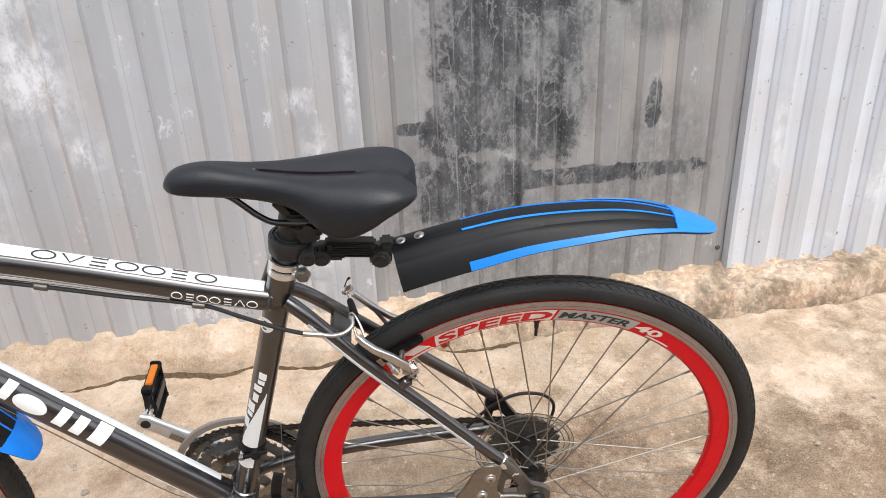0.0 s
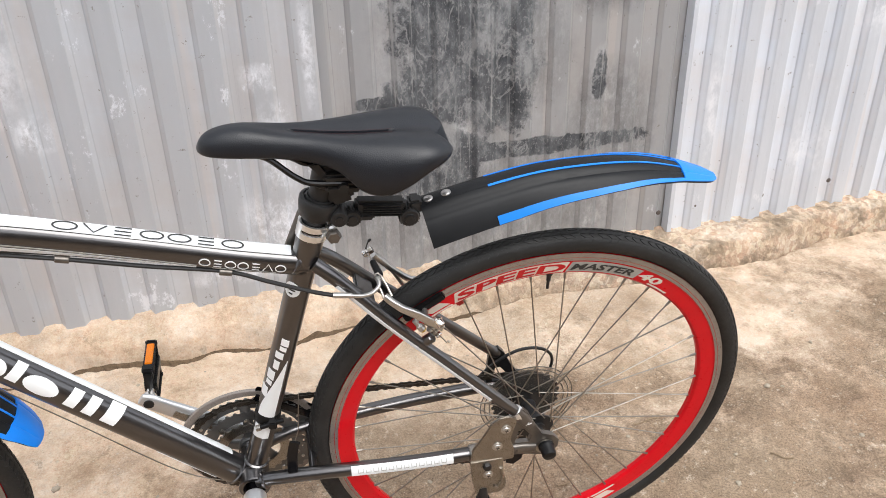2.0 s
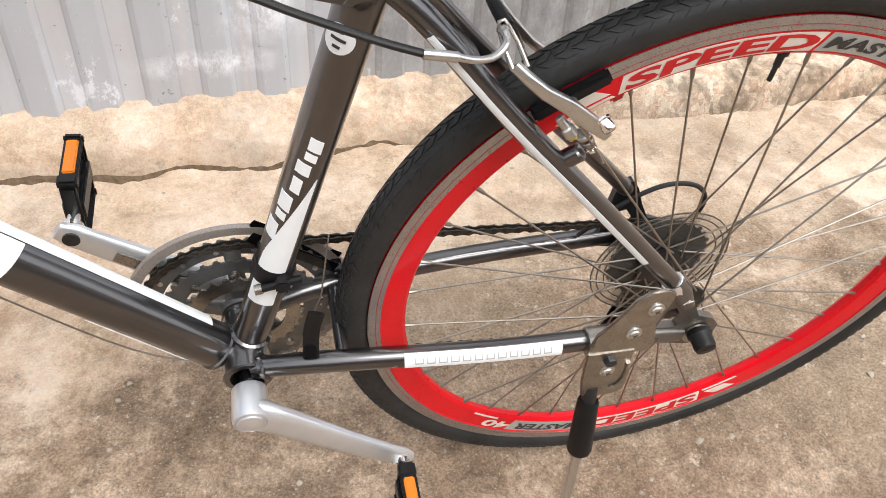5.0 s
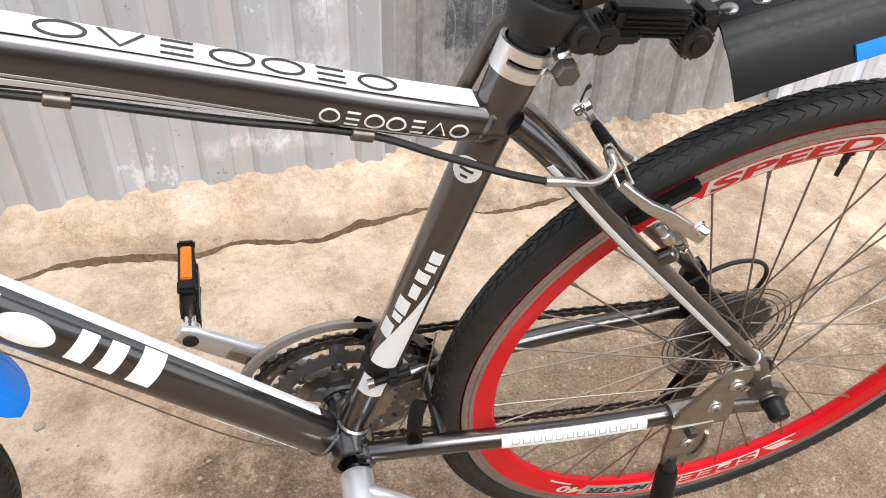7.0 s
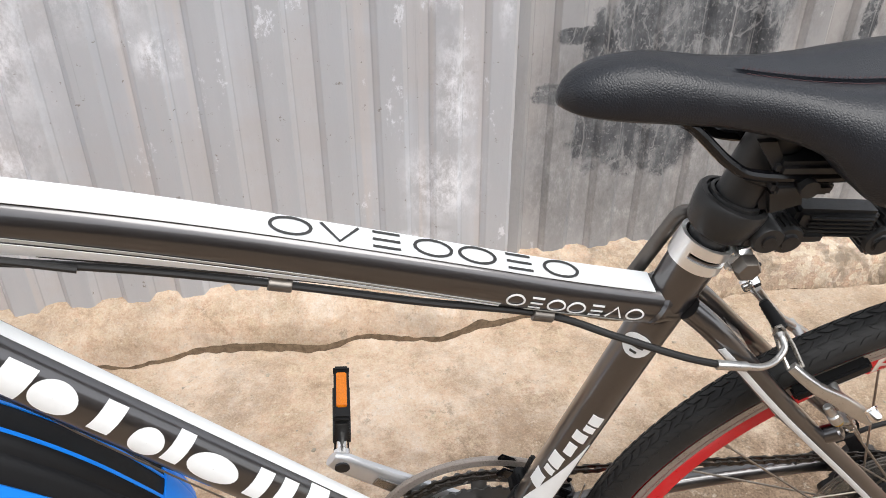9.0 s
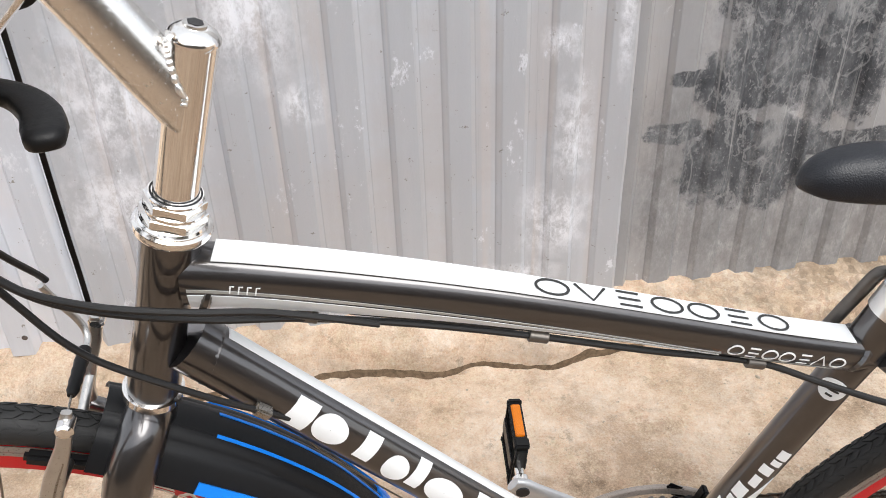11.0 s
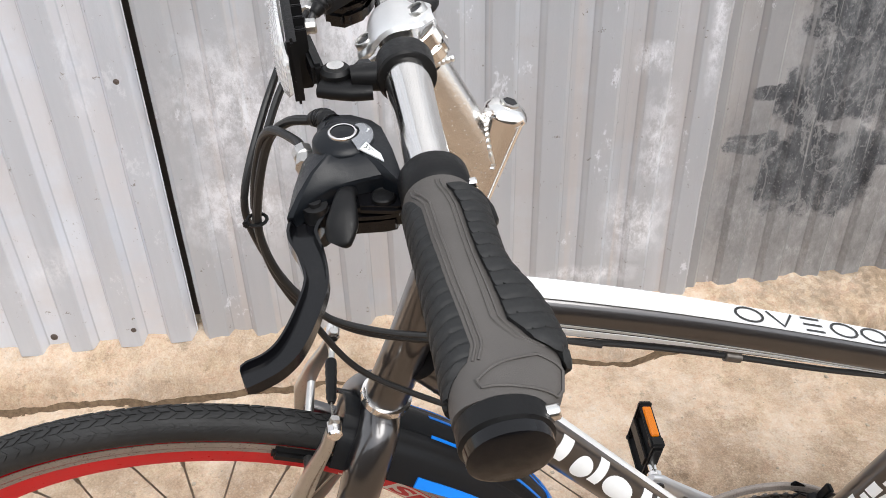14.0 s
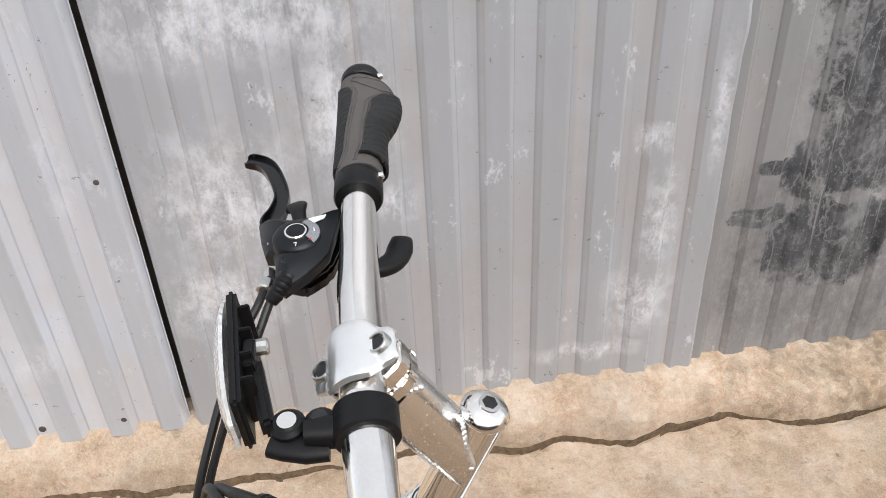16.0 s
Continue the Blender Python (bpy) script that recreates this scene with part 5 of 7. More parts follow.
for k in range(n_links):
    p, d = along(path, k / n_links)
    q, _ = along(path, (k + 1) / n_links)
    x = (q - p).normalized()
    y = V(0, 1, 0)
    y = (y - x * y.dot(x)).normalized()
    z = x.cross(y)
    m = Matrix((x, y, z)).transposed().to_4x4()
    m.translation = (p + q) / 2
    links.append((k % 2, m))
    chain_pins.append(rod(p - V(0, 0.0044, 0), p + V(0, 0.0044, 0), 0.0021, 8))
chain = part("chain", merge(*chain_pins), M_CHAIN, bicycle, "dark oily roller chain")
for w, m in links:
    part("link", link_geo[w], None, chain, m=m)

# -- rear changer, mostly behind the sprockets --
changer = group("rear_changer", "dark rear derailleur below the sprockets")
part("hanger", slab([(-0.012, 0.02), (0.016, 0.012), (0.024, -0.01), (0.020, -0.034), (0.008, -0.038), (0.004, -0.012)], 0.006, 0.001, mxz @ Matrix.Translation((0, 0, 0.072))), M_DARKMET, changer)
part("knuckle", merge(box_at((0.030, 0.034, 0.040), pose(0.012, 0.066, -0.052, 0, 25, 0), 0.006), rod((0.008, 0.045, -0.085), (0.008, 0.085, -0.085), 0.014)), M_BLACK, changer)
part("cage_plate", merge(*[slab([(-0.02, -0.165), (-0.006, -0.172), (0.008, -0.160), (0.018, -0.095), (0.008, -0.075), (-0.008, -0.085)], 0.0018, 0.0004, mxz @ Matrix.Translation((0, 0, y))) for y in (0.034, 0.050)]), M_BLACK, changer)
for z, x in ((-0.095, 0.006), (-0.150, -0.008)):
    part("jockey_wheel", moved(toothed(0.021, 11, 0.0375, 0.006, 0.004), pose(x, 0, z)), M_BLACK, changer)
part("cable_loop", tube(spline([(-0.085, 0.056, 0.018), (-0.05, 0.053, 0.062), (-0.01, 0.052, 0.086), (0.030, 0.054, 0.079), (0.050, 0.056, 0.050), (0.042, 0.060, 0.0), (0.026, 0.066, -0.04)], 8), 0.0026, 10), M_CABLE, changer, "black cable housing looping to the changer")

# -- front changer on the seat tube --
fch = group("front_changer", "dark front derailleur clamped to the seat tube")
SD = (ST_TOP - BB).normalized()


def st(s, off=(0, 0, 0)):
    return BB + SD * s + Vector(off)


part("clamp", merge(tube([st(0.112), st(0.115), st(0.127), st(0.130)], [0.0172, 0.0185, 0.0185, 0.0172], 24), box_at((0.012, 0.016, 0.013), Matrix.Translation(st(0.121, (0.006, -0.0195, 0))), 0.002), rod(st(0.121, (-0.012, -0.021, -0.004)), st(0.121, (0.022, -0.021, 0.004)), 0.0036)), M_BLACK, fch, "black clamp with its bolt")
part("bolt", rod(st(0.121, (-0.017, -0.021, -0.005)), st(0.121, (-0.011, -0.021, -0.004)), 0.0046), M_STEEL, fch)
part("cage", merge(box_at((0.094, 0.0025, 0.013), pose(-0.379, 0.041, 0.052, 0, 36, 0), 0.001), box_at((0.098, 0.0025, 0.016), pose(-0.377, 0.056, 0.050, 0, 36, 0), 0.001), box_at((0.010, 0.018, 0.004), pose(-0.340, 0.0485, 0.020), 0.001)), M_GLOSSBLK, fch, "black cage plates over the chain")
part("linkage", merge(box_at((0.026, 0.022, 0.016), pose(-0.398, 0.026, 0.076, 0, 30, 0), 0.005), rod((-0.398, 0.018, 0.080), (-0.398, 0.040, 0.080), 0.006), box_at((0.007, 0.012, 0.024), pose(-0.389, 0.034, 0.094, 0, 12, 0), 0.002)), M_BLACK, fch)
part("cable_wire", tube([V(-0.352, -0.010, 0.128), V(-0.360, -0.010, 0.05), V(-0.392, -0.012, -0.052)], 0.0008, 6), M_SPOKE, fch)

# -- seat post, clamp and saddle --
SPD = SD
part("seat_post", tube([ST_TOP - SPD * 0.03, ST_TOP + SPD * 0.062, ST_TOP + SPD * 0.064, ST_TOP + SPD * 0.100], [0.0140, 0.0140, 0.0158, 0.0165], 28), M_POST, bicycle, "satin black alloy seat post")
clampg = group("seat_clamp", "silver quick-fit collar round the top of the seat tube")
CP = ST_TOP - SPD * 0.0005


def band(c, r, h, thick, lo, hi, n=30):
    """A curved band round the seat post, open from lo to hi degrees."""
    P = []
    s = SPD.cross(V(0, 1, 0)).normalized()
    for k in range(n + 1):
        a = radians(lo + (hi - lo) * k / n)
        d = s * math.cos(a) + V(0, 1, 0) * math.sin(a)
        P.append([c + d * r + SPD * (h * (j / 3 - 0.5)) for j in range(4)])
    return grid_shell(P, -thick)


part("band", merge(band(CP + SPD * 0.0068, 0.0190, 0.0078, 0.0030, 0, 360, 48), band(CP - SPD * 0.0058, 0.0190, 0.0078, 0.0030, 0, 360, 48),
                   band(CP + SPD * 0.0005, 0.0190, 0.0056, 0.0030, -38, 232, 36)), M_CAST, clampg, "bright silver band with one long slot")
for up in (0.0068, -0.0058):
    part("lug", box_at((0.013, 0.012, 0.0072), Matrix.Translation(CP + SPD * up + V(0.0215, -0.011, 0)) @ Matrix.Rotation(radians(-16), 4, "Y"), 0.0025), M_CAST, clampg)
part("bolt", moved(lathe([(0.0, -0.009), (0.0075, -0.009), (0.0092, -0.0065), (0.0092, 0.0), (0.0, 0.0)], 6), Matrix.Translation(CP + V(0.0235, -0.0175, -0.001))), M_DARKALLOY, clampg, "dull steel hex bolt head")
part("lever", tube(spline([CP + V(-0.002, 0.022, 0.013), CP + V(-0.009, 0.023, 0.011), CP + V(-0.016, 0.023, -0.004), CP + V(-0.034, 0.022, -0.046)], 6), 0.0055, 14), M_DARKALLOY, clampg)

saddle = group("saddle", "black leather-grained saddle with a stitched centre slot")
SX = [-0.4225, -0.418, -0.408, -0.39, -0.365, -0.335, -0.30, -0.275, -0.25, -0.225, -0.20, -0.178, -0.163, -0.154, -0.1485, -0.146]
SW = [0.004, 0.011, 0.0175, 0.0215, 0.0235, 0.0255, 0.0315, 0.042, 0.0555, 0.0630, 0.0660, 0.0635, 0.0570, 0.0490, 0.0410, 0.0340]
ST = [0.518, 0.526, 0.533, 0.5375, 0.538, 0.534, 0.5295, 0.527, 0.5260, 0.5265, 0.5265, 0.5245, 0.5205, 0.5155, 0.5105, 0.5075]
SE = [0.5155, 0.5140, 0.513, 0.5120, 0.511, 0.509, 0.504, 0.496, 0.4755, 0.4715, 0.4825, 0.496, 0.5015, 0.5035, 0.5045, 0.5045]
xs = list(np.linspace(-0.4225, -0.146, 90))
cov = [-1, -0.985, -0.95, -0.9, -0.82, -0.72, -0.6, -0.48, -0.36, -0.25, -0.15, -0.10, -0.075, -0.055, -0.04, -0.02, 0, 0.02, 0.04, 0.055, 0.075, 0.10, 0.15, 0.25, 0.36, 0.48, 0.6, 0.72, 0.82, 0.9, 0.95, 0.985, 1]


def sx(x, ys):
    """Smooth interpolation of the saddle's tables."""
    i = max(0, min(len(SX) - 2, int(np.searchsorted(SX, x) - 1)))
    a, b, c, d = ys[max(i - 1, 0)], ys[i], ys[i + 1], ys[min(i + 2, len(ys) - 1)]
    t = (x - SX[i]) / (SX[i + 1] - SX[i])
    ta = (c - a) / (SX[i + 1] - SX[max(i - 1, 0)]) * (SX[i + 1] - SX[i])
    tb = (d - b) / (SX[min(i + 2, len(SX) - 1)] - SX[i]) * (SX[i + 1] - SX[i])
    return (2 * t ** 3 - 3 * t * t + 1) * b + (t ** 3 - 2 * t * t + t) * ta + (-2 * t ** 3 + 3 * t * t) * c + (t ** 3 - t * t) * tb


def channel(x):
    """Depth of the long hollow down the saddle's middle."""
    return lerp(x, [-0.375, -0.325, -0.27, -0.215, -0.180, -0.146], [0.0, 0.0050, 0.0075, 0.0105, 0.0070, 0.0045])


rows = []
for x in xs:
    w, zt, ze = sx(x, SW), sx(x, ST), sx(x, SE)
    row = []
    slot = max(0.0, min(1.0, (x + 0.325) / 0.008, (-0.207 - x) / 0.008))
    near = [0, 0.0008, 0.0016, 0.0023, 0.0028, 0.0042, 0.0075]
    mid = [min(q, w * 0.03 * k) for k, q in enumerate(near)]
    for v in [q for q in cov if q < -0.2] + [-q / w for q in mid[:0:-1]] + [q / w for q in mid] + [q for q in cov if q > 0.2]:
        y = v * w
        e, p = lerp(x, [-0.36, -0.25], [2.6, 4.2]), lerp(x, [-0.36, -0.25], [1.9, 2.4])
        z = ze + (zt - ze) * max(0.0, 1 - abs(v) ** e) ** (1 / p)
        if abs(y) < 0.0028:
            z -= 0.0060 * slot * (1 - (abs(y) / 0.0028) ** 2) ** 0.5
        z -= channel(x) * math.exp(-(y / lerp(x, [-0.30, -0.18], [0.014, 0.018])) ** 2)
        # the rear edge is drawn in between the two wings
        row.append(V(x - 0.011 * math.exp(-(y / 0.017) ** 2) * max(0.0, (x + 0.190) / 0.044) ** 2, y, z))
    under = [V(x, v * w * 0.93, ze - lerp(x, [-0.40, -0.30], [0.0020, 0.0045]) - (0.002 if abs(v) < 0.9 else 0)) for v in (1, 0.6, 0, -0.6, -1)]
    rows.append(row + under)
nv = len(rows[0])
sv = [p for r in rows for p in r]
sf = [(i * nv + j, i * nv + (j + 1) % nv, (i + 1) * nv + (j + 1) % nv, (i + 1) * nv + j) for i in range(len(rows) - 1) for j in range(nv)]
sf += [tuple(range(nv - 1, -1, -1)), tuple((len(rows) - 1) * nv + j for j in range(nv))]
part("cover", (sv, sf), M_SADDLE, saddle, "black grained cover", smooth=60)
stitch = []
for k in range(34):
    x = -0.316 + 0.105 * k / 33
    for s in (-1, 1):
        z = sx(x, ST) - channel(x) + 0.0008
        stitch.append(rod((x - 0.0009, s * 0.0030, z - 0.0004), (x + 0.0009, s * 0.0040, z + 0.0002), 0.00035, 5))
part("stitching", merge(*stitch), M_THREAD, saddle, "dark red stitching along the slot")
for s in (-1, 1):
    part("rail", tube(spline([(-0.372, s * 0.010, 0.508), (-0.350, s * 0.016, 0.504), (-0.322, s * 0.021, 0.480), (-0.300, s * 0.022, 0.470), (-0.24, s * 0.022, 0.466), (-0.205, s * 0.028, 0.474), (-0.185, s * 0.034, 0.486)], 6), 0.0036, 10), M_GLOSSBLK, saddle, "black steel saddle rail")
part("brace", slab([(-0.3065, 0.492), (-0.2955, 0.492), (-0.279, 0.466), (-0.2895, 0.469)], 0.004, 0, Matrix(((1, 0, 0, 0), (0, 0, 1, -0.016), (0, 1, 0, 0), (0, 0, 0, 1)))), M_POST, saddle, "dark web under the saddle shell")
part("rail_clamp", merge(box_at((0.044, 0.052, 0.010), pose(-0.270, 0, 0.474, 0, 3, 0), 0.003), box_at((0.040, 0.050, 0.010), pose(-0.270, 0, 0.459, 0, 3, 0), 0.003), rod((-0.270, -0.03, 0.463), (-0.270, 0.03, 0.463), 0.006),
                         box_at((0.030, 0.034, 0.026), Matrix.Translation((-0.274, 0, 0.447)) @ Matrix.Rotation(radians(-17), 4, "Y"), 0.005)), M_POST, saddle, "black saddle clamp")

# -- rear mudguard on its jointed arm --
rguard = group("rear_mudguard", "black and blue clip-on rear mudguard on a jointed arm")
FC = ST_TOP + SPD * 0.031


def turned(profile, c, n=36):
    """A ring of (radius, height) turned about the seat post's line at c."""
    s = SPD.cross(V(0, 1, 0)).normalized()
    m = Matrix(((s.x, 0, SPD.x, c.x), (0, 1, 0, c.y), (s.z, 0, SPD.z, c.z), (0, 0, 0, 1)))
    vs = [m @ V(r * math.cos(2 * math.pi * k / n), r * math.sin(2 * math.pi * k / n), h) for k in range(n) for r, h in profile]
    q = len(profile)
    return vs, [(k * q + i, k * q + (i + 1) % q, ((k + 1) % n) * q + (i + 1) % q, ((k + 1) % n) * q + i) for k in range(n) for i in range(q)]


part("collar", merge(turned([(0.0150, -0.013), (0.0190, -0.013), (0.0208, -0.011), (0.0234, 0.002), (0.0240, 0.010), (0.0228, 0.0122), (0.0196, 0.0128), (0.0190, 0.0105), (0.0178, 0.0105), (0.0172, 0.0140), (0.0150, 0.0145)], FC),
                     moved(lathe([(0.0, -0.020), (0.0095, -0.020), (0.0108, -0.018), (0.0108, 0.012), (0, 0.012)], 22), Matrix.Translation(FC + V(0.023, -0.002, -0.009))),
                     box_at((0.020, 0.024, 0.0215), Matrix.Translation(FC + V(0.016, -0.004, -0.010)), 0.004)), M_POST, rguard, "satin black clamp collar on the seat post")
part("screw", moved(lathe([(0.0, -0.0215), (0.0045, -0.0215), (0.005, -0.019), (0, -0.019)], 14), Matrix.Translation(FC + V(0.023, -0.002, -0.009))), M_DARKMET, rguard)
K1, K2 = V(-0.262, -0.006, 0.4135), V(-0.193, -0.004, 0.405)


def knuckle(c, r, h):
    disc = lathe([(0.0, -h), (r * 0.55, -h), (r * 0.6, -h + 0.001), (r * 0.9, -h + 0.001), (r, -h + 0.003), (r, h - 0.003), (r * 0.9, h), (0, h)], 24)
    return moved(disc, Matrix.Translation(c))


part("knuckle", merge(knuckle(K1, 0.0108, 0.014), box_at((0.020, 0.014, 0.012), Matrix.Translation(K1 + V(-0.010, 0.004, 0.004)), 0.002)), M_POST, rguard)
part("arm", merge(box_at((0.060, 0.018, 0.020), Matrix.Translation((K1 + K2) / 2 + V(0.0, 0.002, 0.010)) @ Matrix.Rotation(radians(6), 4, "Y"), 0.003),
                  box_at((0.022, 0.018, 0.010), Matrix.Translation(K1 + V(0.016, -0.002, -0.001)) @ Matrix.Rotation(radians(4), 4, "Y"), 0.003),
                  ), M_POST, rguard, "ribbed black arm")
for k in range(5):
    part("rib", box_at((0.046, 0.0215, 0.0013), Matrix.Translation((K1 + K2) / 2 + V(0.002, 0.0012, 0.0155 - 0.0034 * k)) @ Matrix.Rotation(radians(6), 4, "Y"), 0.0004), M_POST, rguard)
part("knuckle", merge(knuckle(K2, 0.0118, 0.014), box_at((0.016, 0.022, 0.020), Matrix.Translation(K2 + V(0.008, 0.003, 0.010)), 0.003)), M_POST, rguard)
for K, kr in ((K1, 0.0102), (K2, 0.0116)):
    part("gear_ring", moved(toothed(kr + 0.0018, 20, -0.010, 0.013, kr * 0.8, 0.0022), Matrix.Translation(K)), M_POST, rguard)
    part("screw", moved(lathe([(0.0, -0.0155), (0.0055, -0.0155), (0.006, -0.0135), (0, -0.0135)], 16), Matrix.Translation(K)), M_DARKMET, rguard)


def guard_surface(top, wid, drop, n_i, n_j, lift=0.0):
    """A grid over a mudguard: i along it, j across from the yard side."""
    line = spline(top, n_i // (len(top) - 1))
    N = len(line)
    ws, ds = [lerp(i / (N - 1), *wid) for i in range(N)], [lerp(i / (N - 1), *drop) for i in range(N)]
    P = []
    for i, p in enumerate(line):
        t = (line[min(i + 1, N - 1)] - line[max(i - 1, 0)]).normalized()
        u = V(0, -1, 0).cross(t)
        u = u if u.z > 0 or (abs(u.z) < 0.35 and u.x > 0) else -u
        u.normalize()
        row = []
        for j in range(n_j + 1):
            v = -1 + 2 * j / n_j
            ridge = 0.0
            a = abs(v)
            ridge = -0.0022 * math.exp(-((a - 0.50) / 0.07) ** 2) * min(1.0, (N - 1 - i) / 10)
            row.append(p + V(0, ws[i] * v, 0) + u * (-ds[i] * a ** 2.1 + ridge + lift))
        P.append(row)
    return P


RG_TOP = [(-0.179, 0, 0.4165), (-0.105, 0, 0.4345), (-0.035, 0, 0.4475), (0.035, 0, 0.4505), (0.095, 0, 0.4465), (0.15, 0, 0.4335), (0.213, 0, 0.4095)]
RG_W = ([0, 0.3, 0.6, 0.8, 0.9, 0.97, 1.0], [0.042, 0.043, 0.041, 0.034, 0.026, 0.017, 0.006])
RG_D = ([0, 0.25, 0.5, 0.75, 0.9, 1.0], [0.043, 0.037, 0.026, 0.013, 0.006, 0.002])


def sub(P, i0, i1, j0, j1):
    return [row[j0:j1 + 1] for row in P[i0:i1 + 1]]


def mudguard(g, top, wid, drop, edge_from, tip_from, lines_from):
    P = guard_surface(top, wid, drop, 48, 32)
    N = len(P) - 1
    part("blade", grid_shell(P, 0.0022) if (P[1][0] - P[0][0]).cross(P[0][1] - P[0][0]).z < 0 else grid_shell(P, -0.0022), M_FENDER, g, "matt black blade")
    Q = guard_surface(top, wid, drop, 48, 64, 0.0009)
    i0 = int(edge_from * N)
    for a, b in ((0, 4), (60, 64)):
        part("edge_trim", grid_shell(sub(Q, i0, N, a, b), -0.0035), M_BLUE, g, "bright blue rubber edge")
    part("tip", grid_shell(sub(Q, int(tip_from * N), N, 3, 61), -0.0032), M_BLUE, g, "bright blue tip")
    R = guard_surface(top, wid, drop, 48, 64, 0.0016)
    for a, b in ((23, 25), (39, 41)):
        part("inlay", grid_shell(sub(R, int(lines_from * N), int(tip_from * N) + 1, a, b), -0.0016), M_BLUE, g, "thin blue inlay line")
    pad = guard_surface(top, wid, drop, 48, 32, 0.0012)
    part("mount_pad", grid_shell(sub(pad, 0, int(lines_from * N), 12, 20), -0.0015), M_FENDER, g)


mudguard(rguard, RG_TOP, RG_W, RG_D, 0.20, 0.86, 0.19)
for x, z in ((-0.168, 0.4195), (-0.146, 0.4255)):
    part("rivet", moved(lathe([(0.0065, 0.0), (0.0063, 0.0010), (0.0052, 0.0021), (0.003, 0.0028), (0.0, 0.0030)], 20, "Z"), pose(x, -0.002, z + 0.0012, 0, -14, 0)), M_TRACK, rguard, "silver rivet head")

# -- front mudguard behind the fork --
fguard = group("front_mudguard", "black and blue front mudguard behind the fork", STEER)
FG_TOP = [FW + V(r * math.cos(radians(a)), 0, r * math.sin(radians(a))) for a, r in ((62, 0.376), (54, 0.377), (46, 0.379), (38, 0.382), (30, 0.386), (22, 0.390), (16, 0.395), (11, 0.397))]
FG_W = ([0, 0.3, 0.6, 0.8, 0.92, 0.98, 1.0], [0.040, 0.043, 0.042, 0.036, 0.028, 0.021, 0.012])
FG_D = ([0, 0.25, 0.5, 0.75, 0.9, 1.0], [0.036, 0.034, 0.027, 0.015, 0.008, 0.004])
mudguard(fguard, FG_TOP, FG_W, FG_D, 0.25, 0.80, 0.24)

# -- fork, headset, stem and bar --
fork = group("fork", "dark grey fork with brake bosses", STEER)
part("crown", tube([on_axis(0.352), on_axis(0.344), on_axis(0.325), on_axis(0.312)], [0.0178, 0.0192, 0.0196, 0.0150], 28), M_PAINT, fork, "round fork crown", smooth=50)
for s in (-1, 1):
    leg = spline([on_axis(0.338) + V(-0.001, s * 0.006, 0), on_axis(0.330) + V(-0.003, s * 0.026, 0), on_axis(0.298) + V(-0.008, s * 0.0445, 0), (-0.9130, s * 0.048, 0.262), (-0.9380, s * 0.050, 0.190), (-0.9780, s * 0.051, 0.115), (-1.0350, s * 0.052, 0.050), FW + V(0, s * 0.053, 0)], 5)
    part("blade", tube(leg, [lerp(k / 35, [0, 0.25, 0.45, 0.7, 1], [0.0175, 0.0190, 0.0182, 0.0150, 0.0110]) for k in range(len(leg))], 22), M_PAINT, fork, "tapered fork leg", smooth=60)
    part("brake_boss", rod((-0.918, s * 0.048, 0.262), (-0.958, s * 0.058, 0.276), 0.0075, 16, 0.001), M_PAINT, fork)
part("bolt", rod((-0.873, -0.022, 0.336), (-0.873, -0.014, 0.335), 0.0045), M_CHROME, fork)
headset = group("headset", "polished headset rings and locknuts")


def axl(profile, n=30):
    """A turned part round the steering axis: (radius, distance along it from the top of the head tube)."""
    z = AXD
    x = V(0, 1, 0).cross(z).normalized()
    m = Matrix((x, V(0, 1, 0), z)).transposed().to_4x4()
    m.translation = HT_TOP
    return moved(lathe(profile, n, "Z"), m)


part("upper_cup", axl([(0.0195, -0.003), (0.0225, -0.0015), (0.0246, 0.0005), (0.0252, 0.0030), (0.0244, 0.0056), (0.0222, 0.0068), (0.0205, 0.0066)], 48), M_CHROME, headset, "polished headset ring")
part("bearing_cone", axl([(0.0212, 0.0066), (0.0216, 0.0080), (0.0205, 0.0095), (0.0195, 0.0098)], 48), M_CHROME, headset)
part("locknut", axl([(0.0192, 0.0096), (0.0212, 0.0104), (0.0212, 0.0158), (0.0196, 0.0170), (0.0185, 0.0172)], 6), M_CHROME, headset, "hexagonal locknut")
part("washer", axl([(0.0180, 0.0172), (0.0190, 0.0176), (0.0190, 0.0190), (0.0180, 0.0194)], 48), M_CHROME, headset)
part("locknut", axl([(0.0178, 0.0194), (0.0194, 0.0200), (0.0194, 0.0252), (0.0180, 0.0264), (0.0172, 0.0266)], 6), M_CHROME, headset, "hexagonal locknut")
part("seal", axl([(0.0172, 0.0266), (0.0174, 0.0280), (0.0164, 0.0290), (0.0158, 0.0290)], 48), M_CHROME, headset)
part("gap_ring", axl([(0.0158, 0.0288), (0.0158, 0.0292), (0.0146, 0.0292), (0.0146, 0.0270)], 40), M_DARKMET, headset)
LOW = (HT_BOT - HT_TOP).dot(AXD)
part("lower_cup", axl([(0.0190, LOW + 0.001), (0.0225, LOW), (0.0228, LOW - 0.006), (0.0195, LOW - 0.009), (0.017, LOW - 0.012)]), M_CHROME, headset)

stem = group("stem", "polished quill stem with two-bolt bar clamp", STEER)
QT = AX0 - AXD * 0.006
part("quill", tube([on_axis(0.50), on_axis(0.60), QT - AXD * 0.004, QT], [0.0138, 0.0138, 0.0139, 0.0141], 30), M_CHROME, stem)
part("top_cap", tube([QT - AXD * 0.001, QT + AXD * 0.0006, QT + AXD * 0.002, QT + AXD * 0.0048, QT + AXD * 0.0068, QT + AXD * 0.0078], [0.0141, 0.0147, 0.0146, 0.0124, 0.0092, 0.0066], 36), M_CHROME, stem)
